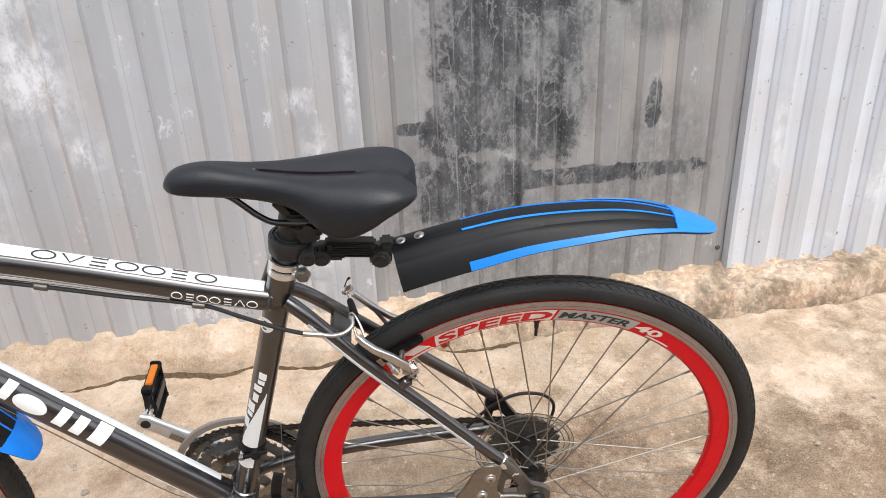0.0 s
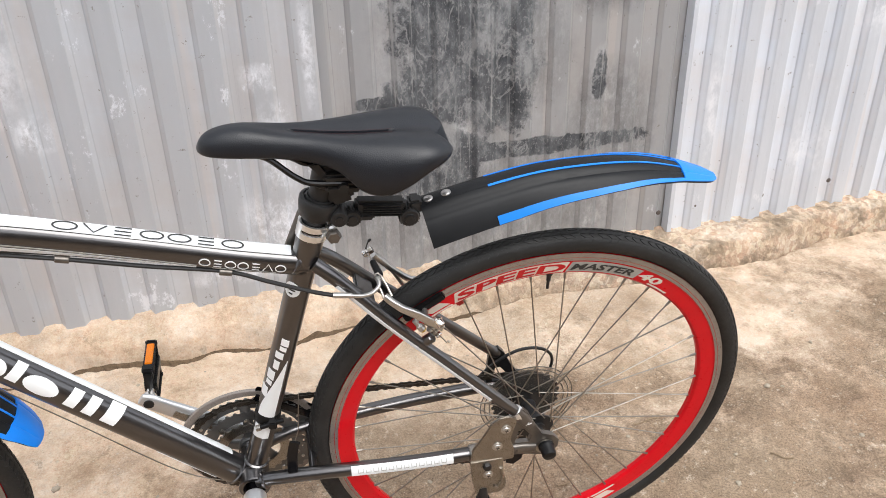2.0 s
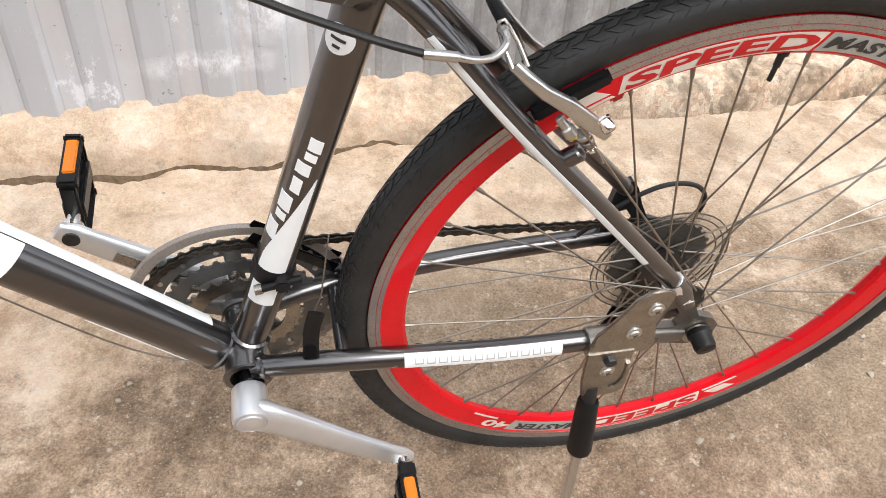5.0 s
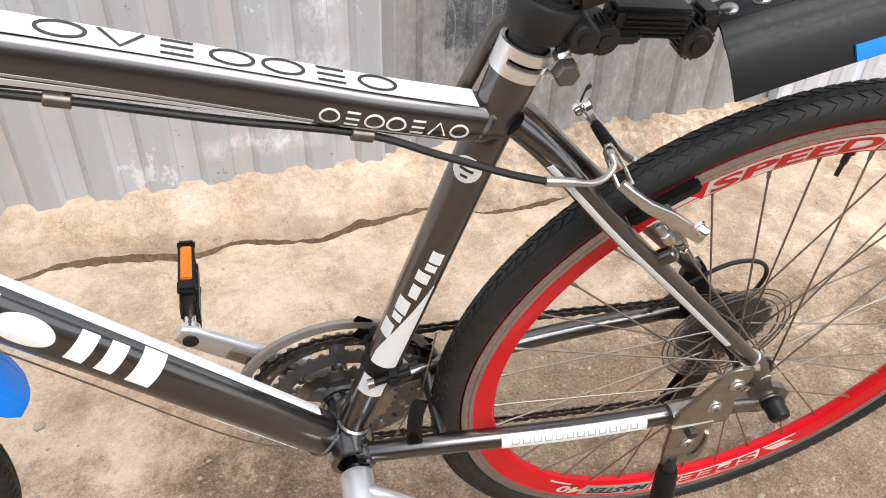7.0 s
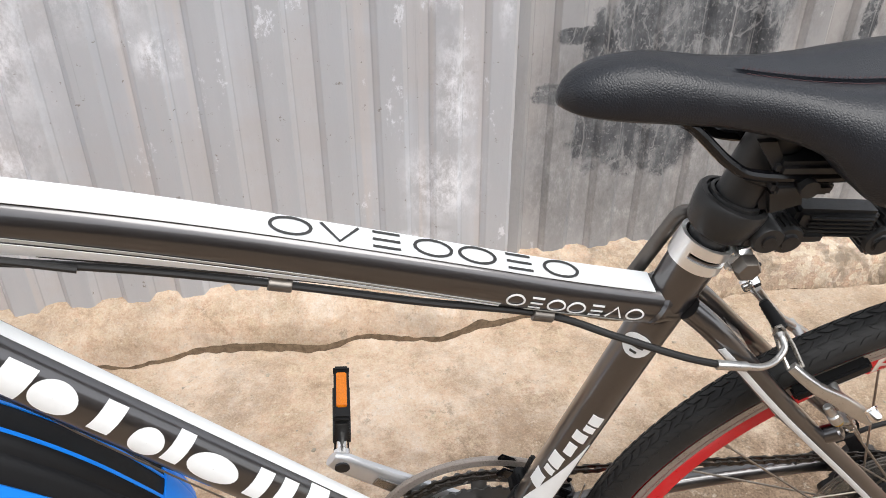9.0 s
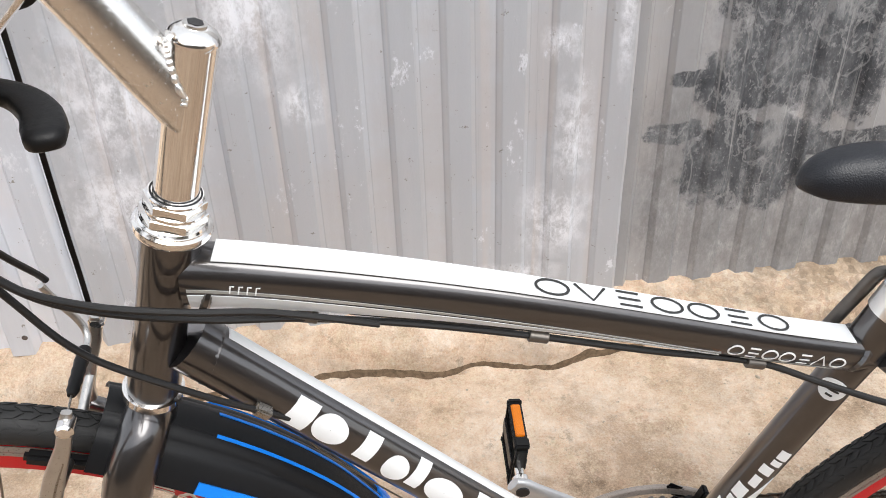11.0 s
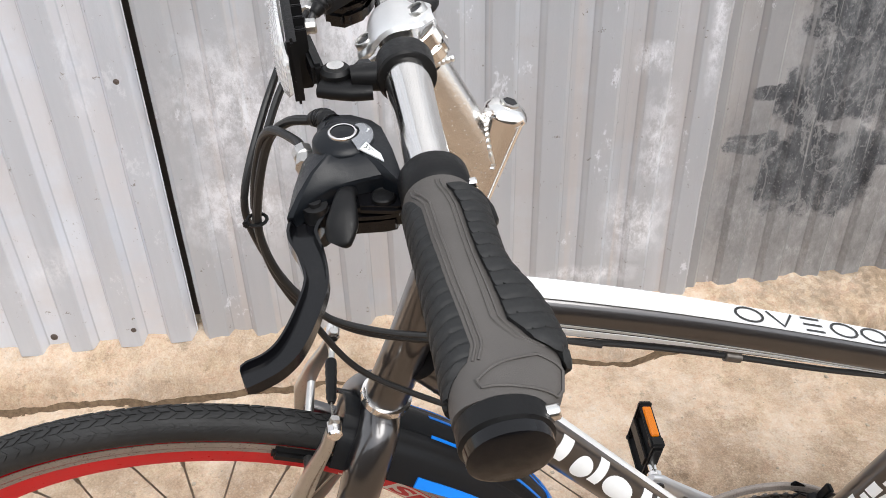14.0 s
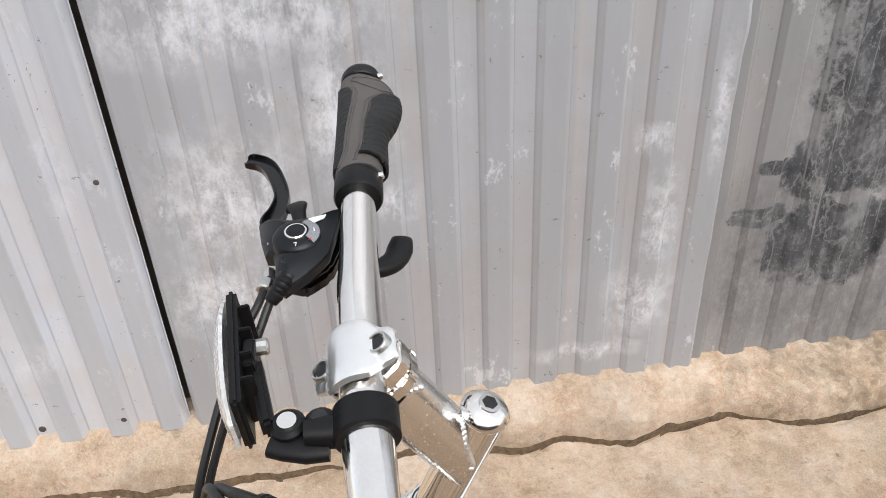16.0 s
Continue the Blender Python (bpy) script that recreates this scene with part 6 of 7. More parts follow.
part("cap_ring", tube([QT + AXD * 0.0070, QT + AXD * 0.0092, QT + AXD * 0.0094], [0.0064, 0.0062, 0.0054], 24), M_SATIN, stem)
part("cap_bolt", tube([QT + AXD * 0.0080, QT + AXD * 0.0098], [0.0046, 0.0046], 6), M_DARKMET, stem)
BARC = V(-0.8475, 0, 0.686)
EXT_A = on_axis(0.592)
ED = (BARC - EXT_A).normalized()
EU = ED.cross(V(0, 1, 0)).normalized()
EU = EU if EU.z > 0 else -EU
# the extension's rear end is cut to sit on the round quill
QA, QB = AXD.dot(ED), AXD.dot(EU)


def seat(e, y, r=0.0139):
    """How far along the extension its wall meets the quill, at e over its middle line and y to the side."""
    out = math.sqrt(max(0.0, r * r - y * y))
    return QA * (e + QA * out) / QB + QB * out


EXT_R, ext_rows = 0.0160, []
for k in range(37):
    a = 2 * math.pi * k / 36
    e, y = EXT_R * math.cos(a), -EXT_R * math.sin(a)
    s0, s1 = seat(e, y), (BARC - EXT_A).length * 0.80
    ext_rows.append([EXT_A + ED * (s0 + (s1 - s0) * f) + EU * e + V(0, y, 0) for f in (0, 0.1, 0.5, 0.9, 1)])
part("extension", grid_shell(ext_rows, 0.002), M_STEM, stem, smooth=50)
bead = []
for k in range(33):
    a = radians(1 + 2.2 * k)
    e, y = EXT_R * math.cos(a), -EXT_R * math.sin(a)
    bead.append(EXT_A + ED * (seat(e, y) + 0.0012) + EU * (e + 0.0006) + V(0, y * 1.02, 0))
part("weld", tube(bead, [0.0017 + 0.0008 * abs(math.sin(math.pi * k / 3)) for k in range(33)], 12), M_CAST, stem, "rippled weld bead")
CN = V(-0.485, 0, 0.875)
CT = V(0.875, 0, 0.485)
cap, us = [], [-0.0222, -0.0219, -0.0205, -0.0188, -0.0170, -0.0152, -0.013, -0.010, -0.007, -0.0035, 0, 0.0035, 0.007, 0.010, 0.013, 0.0152, 0.0170, 0.0188, 0.0205, 0.0219, 0.0222]
for u in us:
    a = abs(u)
    half = lerp(a, [0, 0.0100, 0.0140, 0.0170, 0.0205, 0.0222], [0.0160, 0.0160, 0.0115, 0.0095, 0.0085, 0.0065])
    h = max(math.sqrt(max(0.0, 0.0160 ** 2 - u * u)), lerp(a, [0.0120, 0.0150, 0.0215, 0.0222], [0.0098, 0.0080, 0.0072, 0.0060]))
    row = []
    for v in (-1, -0.985, -0.9, -0.5, 0, 0.5, 0.9, 0.985, 1):
        row.append(BARC + CT * u + V(0, half * v - 0.003, 0) + CN * (h - (0.0012 if abs(v) == 1 else 0.0003 if abs(v) > 0.95 else 0)))
    cap.append(row)
part("clamp", grid_shell(cap, -0.0030), M_CAST, stem, "bright cast bar clamp cap", smooth=32)
hexa = [(-0.026, -0.008), (-0.023, -0.0125), (-0.016, -0.0155), (-0.010, -0.0190), (0.012, -0.0190), (0.019, -0.0155), (0.025, -0.0125), (0.027, -0.008), (0.027, 0.005), (0.024, 0.0075), (0.019, 0.0100), (0.012, 0.0150), (-0.010, 0.0150), (-0.016, 0.0100), (-0.023, 0.0075), (-0.026, 0.005)]
BM = frame_of(BARC, CT, V(0, 1, 0))
part("clamp_base", merge(slab([(x * 0.86, y * 0.9) for x, y in hexa], 0.0105, 0.0016, BM @ Matrix.Translation((0, 0, 0.0008))), slab([(x * 0.62 + 0.006, y * 0.95) for x, y in hexa], 0.012, 0.003, BM @ Matrix.Translation((0, 0, -0.0075)))), M_CHROME, stem, "polished clamp base", smooth=40)
bead = [BARC + CT * (0.0065 + 0.0009 * k) - CN * (0.0165 + 0.0002 * k) + V(0, -0.0140, 0) for k in range(19)]
part("weld", tube(bead, [0.0014 + 0.0007 * abs(math.sin(math.pi * k / 3)) for k in range(19)], 12), M_CAST, stem)
for k in (-1, 1):
    mm = frame_of(BARC + CT * (0.0168 * k) + CN * 0.0064 + V(0, -0.003, 0), CT, V(0, 1, 0))
    part("bolt", moved(lathe([(0.0, 0.0), (0.0066, 0.0), (0.0068, 0.001), (0.0064, 0.0062), (0.0058, 0.0070), (0.0047, 0.0070), (0.0044, 0.0050), (0.0, 0.0050)], 24, "Z"), mm), M_SATIN, stem, "socket-head bolt")
    part("bolt_socket", moved(lathe([(0.0, 0.0052), (0.0043, 0.0052), (0.0043, 0.0060), (0.0, 0.0060)], 6, "Z"), mm), M_DARKMET, stem)

bar = group("handlebar", "polished flat handlebar", STEER)


def bar_at(y):
    """The bar's middle line: a slight back and up sweep."""
    a = abs(y)
    return V(-0.8475 + lerp(a, [0, 0.04, 0.12, 0.20, 0.30], [0, 0.0, 0.003, 0.0075, 0.0125]), y, 0.686 + lerp(a, [0, 0.04, 0.12, 0.20, 0.30], [0, 0, 0.0005, 0.001, 0.001]))


ys = list(np.linspace(-0.280, 0.280, 61))
part("tube", tube([bar_at(y) for y in ys], [lerp(abs(y), [0, 0.05, 0.075, 0.1, 0.3], [0.0127, 0.0127, 0.0118, 0.0111, 0.0111]) for y in ys], 28, (0, 0, 1)), M_CHROME, bar, "polished aluminium tube")


def grip_in(side):
    """Where a grip begins along the bar."""
    return 0.154 if side < 0 else 0.152


def grip_out(side):
    """Where a grip ends along the bar."""
    return 0.266 if side < 0 else 0.270


def grip_point(side, s, th, lift=0.0):
    """On a shaped grip: s from its inner to its outer end, th round it in degrees (0 back, 90 up, 180 forward)."""
    y = side * (grip_in(side) + (grip_out(side) - grip_in(side)) * s)
    c = bar_at(y)
    a = radians(th)
    wing = lerp(s, [0, 0.36, 0.43, 0.53, 0.62, 0.72, 0.85, 0.93, 1.0], [0.0005, 0.0010, 0.0028, 0.0085, 0.0115, 0.0130, 0.0115, 0.0085, 0.0040])
    base = lerp(s, [0, 0.1, 0.4, 0.75, 1.0], [0.0155, 0.0156, 0.0150, 0.0148, 0.0150])
    back = max(0.0, math.cos(a))
    rx = base + wing * back ** 0.8 + lift
    rz = base - 0.0035 * lerp(s, [0.4, 0.7, 1], [0, 1, 0.7]) * abs(math.sin(a)) + lift
    return c + V(rx * math.cos(a), 0, rz * math.sin(a) - 0.002 * back * lerp(s, [0.4, 0.7], [0, 1]))


def grip_panel(side, s0, s1, t0, t1, lift, ripple=0, ns=60, nt=14, thick=0.002, tilt=0.0):
    P = []
    for i in range(ns + 1):
        row = []
        for j in range(nt + 1):
            f = j / nt
            s = s0 + (s1 - s0) * i / ns
            a, b = (t0(s), t1(s)) if callable(t0) else (t0, t1)
            th = a + (b - a) * f
            k = lift
            if ripple:
                ph = (s - s0) / (s1 - s0) * ripple + tilt * (f - 0.5)
                k += 0.0014 * min(1.0, 3.0 * (1 - abs((ph % 1.0) - 0.5) * 2)) - 0.0012
                k *= min(1.0, 6 * f + 0.2, 6 * (1 - f) + 0.2)
            row.append(grip_point(side, s, th, k))
        P.append(row)
    return grid_shell(P, thick if side > 0 else -thick)


def left_edge(s):
    """Where the front rib panel of a grip ends round it, in degrees."""
    return lerp(s, [0.06, 0.09, 0.15, 0.34, 0.53, 0.68, 0.80, 0.86, 0.93], [150, 141, 130, 127, 120, 112, 108, 118, 165])


def right_edge(s):
    return lerp(s, [0.08, 0.11, 0.19, 0.41, 0.55, 0.70, 0.77, 0.82], [84, 78, 72, 69, 65, 62, 46, 2])


def build_grip(side, label):
    g = group("grip", label, STEER)
    P = []
    for i in range(41):
        s = i / 40
        P.append([grip_point(side, s, 360 * k / 40) for k in range(41)])
    part("sleeve", grid_shell(P, 0.003 if side > 0 else -0.003), M_GRIP, g, "grey rubber sleeve", smooth=60)
    part("rib_panel", grip_panel(side, 0.06, 0.93, left_edge, lambda s: 216, 0.0016, 16, 170, tilt=1.6 * side), M_GRIPBLK, g, "black ribbed panel")
    part("rib_panel", grip_panel(side, 0.08, 0.82, right_edge, lambda s: -34, 0.0016, 13, 150, tilt=-1.6 * side), M_GRIPBLK, g, "black ribbed panel")
    for s0, s1, nm in ((-0.165, 0.0, "inner_collar"), (1.0, 1.085, "end_collar")):
        pts = [bar_at(side * (grip_in(side) + (grip_out(side) - grip_in(side)) * (s0 + (s1 - s0) * f))) for f in (0, 0.12, 0.5, 0.88, 1)]
        r = 0.0160 if s0 < 0 else 0.0148
        extra = V(0.001, 0, 0) if s0 > 0 else V(0, 0, 0)
        part(nm, sweep([p + extra for p in pts], [superellipse(q * (1.06 if s0 > 0 else 1), q, 32, 2.1) for q in (r - 0.0012, r, r, r, r - 0.0015)], (0, 0, 1)), M_BLACK, g, "black lock collar")
    e = bar_at(side * (grip_out(side) + 0.0095)) + V(0.001, 0, 0)
    part("end_plug", sweep([e, e + V(0.0003, side * 0.004, 0), e + V(0.0004, side * 0.0055, 0)], [superellipse(0.0146, 0.0138, 32, 2.1), superellipse(0.0142, 0.0134, 32, 2.1), superellipse(0.0118, 0.0108, 32, 2.1)], (0, 0, 1)), M_GLOSSBLK, g, "black end plug")
    for s, dx in ((-0.035, 0.0150), (1.03, 0.0165)):
        c = bar_at(side * (grip_in(side) + (grip_out(side) - grip_in(side)) * s)) + V(dx, 0, 0.006)
        part("screw", rod(c - V(0.003, 0, 0.0), c + V(0.0020, 0, 0.0008), 0.0027, 12, 0.0006), M_CHROME, g, "silver collar screw")
    for t_of, off in ((left_edge, -7), (left_edge, -15), (right_edge, 6), (right_edge, 13)):
        s1 = 0.86 if t_of is left_edge else 0.79
        part("border", tube([grip_point(side, 0.03 + (s1 - 0.03) * k / 30, t_of(0.04 + (s1 - 0.04) * k / 30) + off, 0.0001) for k in range(31)], 0.0006, 6), M_GRIP, g)
    # outlined pad near the outer end
    part("outline", merge(*[tube([grip_point(side, s0 + (s1 - s0) * k / 8, t0 + (t1 - t0) * k / 8, 0.0004) for k in range(9)], 0.0006, 6) for s0, s1, t0, t1 in
                            ((0.96, 0.96, 20, 108), (0.96, 0.93, 108, 112), (0.93, 0.87, 112, 76), (0.87, 0.83, 76, 45), (0.83, 0.86, 45, 14), (0.86, 0.93, 14, 12), (0.93, 0.96, 12, 20))]), M_GRIP, g)
    return g


build_grip(-1, "grey and black ergonomic lock-on grip with a back wing")
build_grip(1, "grey and black ergonomic lock-on grip with a back wing")

# -- gear and brake levers on the bar --

def control(side, label, digits):
    g = group("shift_lever", label, STEER)
    off = 0.0 if side < 0 else -0.006

    def S(x, y, z):
        return V(x, side * (y + off), z)

    edge = [(-0.8955, 0.0745, 0.6815), (-0.8905, 0.0690, 0.6824), (-0.8783, 0.0754, 0.6855), (-0.8681, 0.0847, 0.6872), (-0.8634, 0.0915, 0.6872), (-0.8594, 0.1090, 0.6866), (-0.8569, 0.1247, 0.6850), (-0.8553, 0.1374, 0.6830),
            (-0.8655, 0.1290, 0.6858), (-0.8757, 0.1297, 0.6846), (-0.8876, 0.1304, 0.6826), (-0.8979, 0.1347, 0.6797), (-0.9065, 0.1398, 0.6758), (-0.9096, 0.1390, 0.6748), (-0.9069, 0.1201, 0.6764), (-0.9033, 0.1045, 0.6781), (-0.8977, 0.1005, 0.6811), (-0.8958, 0.0900, 0.6829)]
    n, cx, cy = len(edge), -0.8805, 0.1085
    verts, faces = [], []
    for f, mixz, dz in ((0.97, 0.0, -0.0085), (1.0, 0.0, -0.0015), (0.975, 0.0, 0.0), (0.80, 0.42, 0.0), (0.58, 0.80, 0.0), (0.34, 1.0, 0.0)):
        for x, y, z in edge:
            verts.append(S(cx + (x - cx) * f, cy + (y - cy) * f, z + (0.6915 - z) * mixz + dz))
    for r in range(5):
        for k in range(n):
            q = (k + 1) % n
            faces.append((r * n + k, r * n + q, (r + 1) * n + q, (r + 1) * n + k))
    faces += [tuple(range(n)), tuple(5 * n + k for k in range(n))]
    bm = bmesh.new()
    bv = [bm.verts.new(v) for v in verts]
    for f in faces:
        bm.faces.new([bv[i] for i in f])
    bmesh.ops.recalc_face_normals(bm, faces=bm.faces)
    part("housing", bm, M_SHIFT, g, "dark blue-black plastic housing", smooth=24)
    low = [(-0.8990, 0.1300), (-0.8930, 0.0900), (-0.8800, 0.0840), (-0.8640, 0.0960), (-0.8570, 0.1150), (-0.8545, 0.1330), (-0.8570, 0.1385), (-0.8650, 0.1400), (-0.8860, 0.1395), (-0.8960, 0.1370)]
    def flat(pts):
        q = [(x, side * (y + off)) for x, y in pts]
        return q if side < 0 else q[::-1]
    part("lower_case", merge(slab(flat(low), 0.0065, 0.0024, Matrix.Translation((0, 0, 0.6735))), slab(flat([(cx + (x - cx) * 0.94, cy + (y - cy) * 0.94) for x, y in low]), 0.012, 0.003, Matrix.Translation((0, side * -0.0015, 0.6680)))), M_GLOSSBLK, g, "glossy black lower case", smooth=50)
    part("flange", slab(flat([(-0.8800, 0.1180), (-0.8560, 0.1160), (-0.8535, 0.1390), (-0.8600, 0.1420), (-0.8780, 0.1390)]), 0.0045, 0.0014, Matrix.Translation((0, 0, 0.6762))), M_GLOSSBLK, g)
    # dial dome with a chrome ring and a gear window
    D = S(-0.8820, 0.1055, 0.6905)
    tl = Matrix.Translation(D)
    dome = [(0.0152, -0.006), (0.0146, 0.0), (0.0138, 0.0012), (0.0115, 0.0026), (0.0080, 0.0036), (0.0, 0.0040)]
    part("dial", moved(lathe(dome, 40, "Z"), tl), M_SHIFT, g, "round dial dome")
    part("dial_ring", moved(lathe([(0.0056, 0.0034), (0.0057, 0.0048), (0.0062, 0.0050), (0.0068, 0.0046), (0.0070, 0.0036)], 40, "Z", True), tl), M_CHROME, g, "notched chrome ring")
    part("dial_cap", moved(lathe([(0.0054, 0.0034), (0.0052, 0.0045), (0.0, 0.0049)], 30, "Z"), tl), M_SHIFT, g)
    P = []
    for i in range(13):
        a = radians(-42 + 104 * i / 12)
        row = []
        for r in (0.0078, 0.0100, 0.0120, 0.0139):
            dz = lerp(r, [0.0080, 0.0115, 0.0138], [0.0036, 0.0026, 0.0012])
            row.append(D + V(r * math.cos(a), side * r * math.sin(a), dz + 0.0004))
        P.append(row)
    part("window", grid_shell(P, 0.0006 if side > 0 else -0.0006), M_WINDOW, g, "grey gear window")
    # white flash
    fa, fb2, fc, fd = S(-0.8748, 0.1178, 0.6926), S(-0.8716, 0.1130, 0.6928), S(-0.8655, 0.1195, 0.6903), S(-0.8643, 0.1240, 0.6892)
    part("flash", grid_shell([[fa, fa.lerp(fd, 0.5), fd], [fb2, fb2.lerp(fc, 0.5) + V(-0.0004, 0, 0), fc]], 0.0008 if side < 0 else -0.0008), M_WHITE, g, "white wedge flash")
    if digits == "3SPEED":
        ax, up = (V(-0.8655, -0.1205, 0.6899) - V(-0.8730, -0.1165, 0.6928)).normalized(), V(0.004, 0.0069, 0.0008)
        part("lettering", letters("3", 0.0042, frame_of(V(-0.8733, -0.1168, 0.6933), ax, up), 0.0001), M_TEXTBLK, g, smooth=0)
        part("lettering", letters("SPEED", 0.0024, frame_of(V(-0.8712, -0.1179, 0.6926), ax, up), 0.0001), M_TEXTBLK, g, smooth=0)
        part("lettering", letters("3", 0.0040, frame_of(V(-0.8720, -0.1052, 0.6942), V(0.85, -0.5, 0), V(0.5, 0.85, 0)), 0.0001), M_WHITE, g, smooth=0)
    else:
        for ch, an in (("7", -86), ("5", -38), ("3", 2)):
            a = radians(an)
            q = D + V(0.0112 * math.cos(a) - 0.0014, 0.0112 * math.sin(a) - 0.0016, 0.0036)
            part("lettering", letters(ch, 0.0046, frame_of(q, V(1, 0.25, 0), V(-0.25, 1, 0)), 0.0002), M_WHITE if ch != "5" else M_TEXTRED, g, smooth=0)
    part("mark", moved(slab([(-0.0075, -0.0009), (0.0075, -0.0009), (0.0075, 0.0009), (-0.0075, 0.0009)], 0.0006, 0), frame_of(S(-0.8998, 0.1175, 0.6812), S(0.10, 1, -0.12) - S(0, 0, 0), V(1, 0.1, 0.45))), M_GREYDEC, g)
    for p in (S(-0.8953, 0.1270, 0.6815), S(-0.8870, 0.0890, 0.6880)):
        part("screw", moved(lathe([(0.0, -0.004), (0.0044, -0.004), (0.0044, 0.0006), (0.0036, 0.0010), (0.0030, -0.0004), (0.0, -0.0004)], 18, "Z"), Matrix.Translation(p)), M_DARKMET, g)
    part("pivot_cap", moved(lathe([(0.0058, -0.003), (0.0056, 0.0012), (0.0050, 0.0018), (0.0046, 0.0012), (0.0, 0.0014)], 24, "Z"), Matrix.Translation(S(-0.8660, 0.1335, 0.6766))), M_BLACK, g, "round black pivot cap")
    # clamp band, paddle levers
    cpts = [bar_at(side * y) for y in (0.136, 0.138, 0.150, 0.152)]
    part("clamp", tube(cpts, [0.0130, 0.0140, 0.0140, 0.0130], 26, (0, 0, 1)), M_BLACK, g)
    pad = spline([S(-0.8815, 0.1300, 0.6790), S(-0.8828, 0.1380, 0.6815), S(-0.8838, 0.1460, 0.6800), S(-0.8855, 0.1530, 0.6755), S(-0.8880, 0.1565, 0.6710)], 5)
    part("paddle", sweep(pad, [superellipse(lerp(k, [0, 6, 13, 18, 20], [0.0042, 0.0050, 0.0072, 0.0070, 0.0050]), 0.0028, 16, 2.4) for k in range(len(pad))], (0, 0, 1)), M_BLACK, g, "black spoon-shaped thumb paddle", smooth=60)
    trg = spline([S(-0.846, 0.102, 0.662), S(-0.834, 0.104, 0.658), S(-0.8235, 0.115, 0.6550), S(-0.8180, 0.135, 0.6535)], 5)
    part("paddle", sweep(trg, [superellipse(lerp(k, [0, 8, 12, 14, 15], [0.0050, 0.0078, 0.0088, 0.0074, 0.0040]), lerp(k, [0, 8, 14, 15], [0.0045, 0.0048, 0.0044, 0.0022]), 16, 2.8) for k in range(len(trg))], (0, 0, 1)), M_BLACK, g, "black release paddle", smooth=60)
    # brake blade
    b = group("brake_lever", "black two-finger brake lever blade", STEER)
    lv = spline([S(-0.897, 0.130, 0.668), S(-0.9030, 0.1455, 0.667), S(-0.8990, 0.1600, 0.666), S(-0.8968, 0.1760, 0.666), S(-0.9010, 0.1950, 0.666), S(-0.9065, 0.2095, 0.666), S(-0.9125, 0.2170, 0.666), S(-0.9190, 0.2208, 0.666), S(-0.9240, 0.2225, 0.666)], 6)
    secs = []
    for k in range(len(lv)):
        f = k / (len(lv) - 1)
        w = lerp(f, [0, 0.2, 0.35, 0.5, 0.93, 0.98, 1], [0.0080, 0.0062, 0.0052, 0.0054, 0.0062, 0.0056, 0.0036])
        h = lerp(f, [0, 0.3, 0.9, 1], [0.0055, 0.0038, 0.0034, 0.002])
        secs.append([(-w, -h * 0.6), (-w, h), (-w * 0.80, h * 1.08), (-w * 0.66, h * 0.15), (w * 0.66, h * 0.15), (w * 0.80, h * 1.08), (w, h), (w, -h * 0.6), (w * 0.6, -h), (-w * 0.6, -h)])
    part("blade", sweep(lv, secs, (0, 0, 1)), M_GLOSSBLK, b, "gloss black channelled blade", smooth=40)
    part("pivot", merge(rod(S(-0.897, 0.134, 0.655), S(-0.897, 0.134, 0.676), 0.006), rod(S(-0.897, 0.134, 0.653), S(-0.897, 0.134, 0.678), 0.003)), M_DARKMET, b)
    ad = S(-0.9025, 0.090, 0.6705)
    part("adjuster", merge(rod(ad + V(0, side * 0.008, 0), ad, 0.0048, 10), rod(ad, ad - V(0.002, side * 0.008, 0.0), 0.0055, 8, 0.001)), M_SATIN, b, "knurled silver cable adjuster")
    bt = [S(-0.8880, 0.0790, 0.6820), S(-0.8905, 0.0745, 0.6820), S(-0.8925, 0.0715, 0.6815), S(-0.8950, 0.0685, 0.6800), S(-0.8985, 0.0650, 0.6775)]
    part("cable_boot", tube(spline(bt, 4), [0.0062, 0.0060, 0.0052, 0.0060, 0.0060, 0.0050, 0.0058, 0.0056, 0.0046, 0.0054, 0.0052, 0.0044, 0.0050, 0.0046, 0.0042, 0.0040, 0.0034], 14), M_BLACK, g, "ribbed black cable boot")
    return g


control(-1, "black gear shifter with three-speed dial", "3SPEED")
control(1, "black gear shifter with seven-speed dial", "7")

# -- reflector on the bar --
refl = group("front_reflector", "clear front reflector on a black jointed bracket", STEER)
ry = -0.037
pts = [bar_at(y) for y in (ry - 0.009, ry - 0.008, ry + 0.008, ry + 0.009)]
part("clamp", merge(tube(pts, [0.0150, 0.0162, 0.0162, 0.0150], 30, (0, 0, 1)), sweep([V(-0.858, ry, 0.684), V(-0.868, ry, 0.684), V(-0.877, ry, 0.684)], [superellipse(0.0085, 0.0075, 16), superellipse(0.0075, 0.007, 16), superellipse(0.006, 0.0065, 16)], (0, 0, 1))), M_BLACK, refl, "black clamp ring")
part("link", merge(sweep([V(-0.866, ry - 0.004, 0.679), V(-0.876, ry - 0.004, 0.679), V(-0.886, ry - 0.001, 0.679), V(-0.893, ry + 0.002, 0.679)], superellipse(0.0085, 0.0045, 16), (0, 0, 1)), rod((-0.8695, ry + 0.006, 0.676), (-0.8695, ry + 0.006, 0.6875), 0.0078, 20, 0.002), rod((-0.885, ry + 0.006, 0.676), (-0.885, ry + 0.006, 0.6880), 0.0088, 20, 0.002)), M_BLACK, refl)
part("screw", rod((-0.885, ry + 0.006, 0.687), (-0.885, ry + 0.006, 0.6893), 0.0048, 14), M_CHROME, refl, "silver cross-head screw")
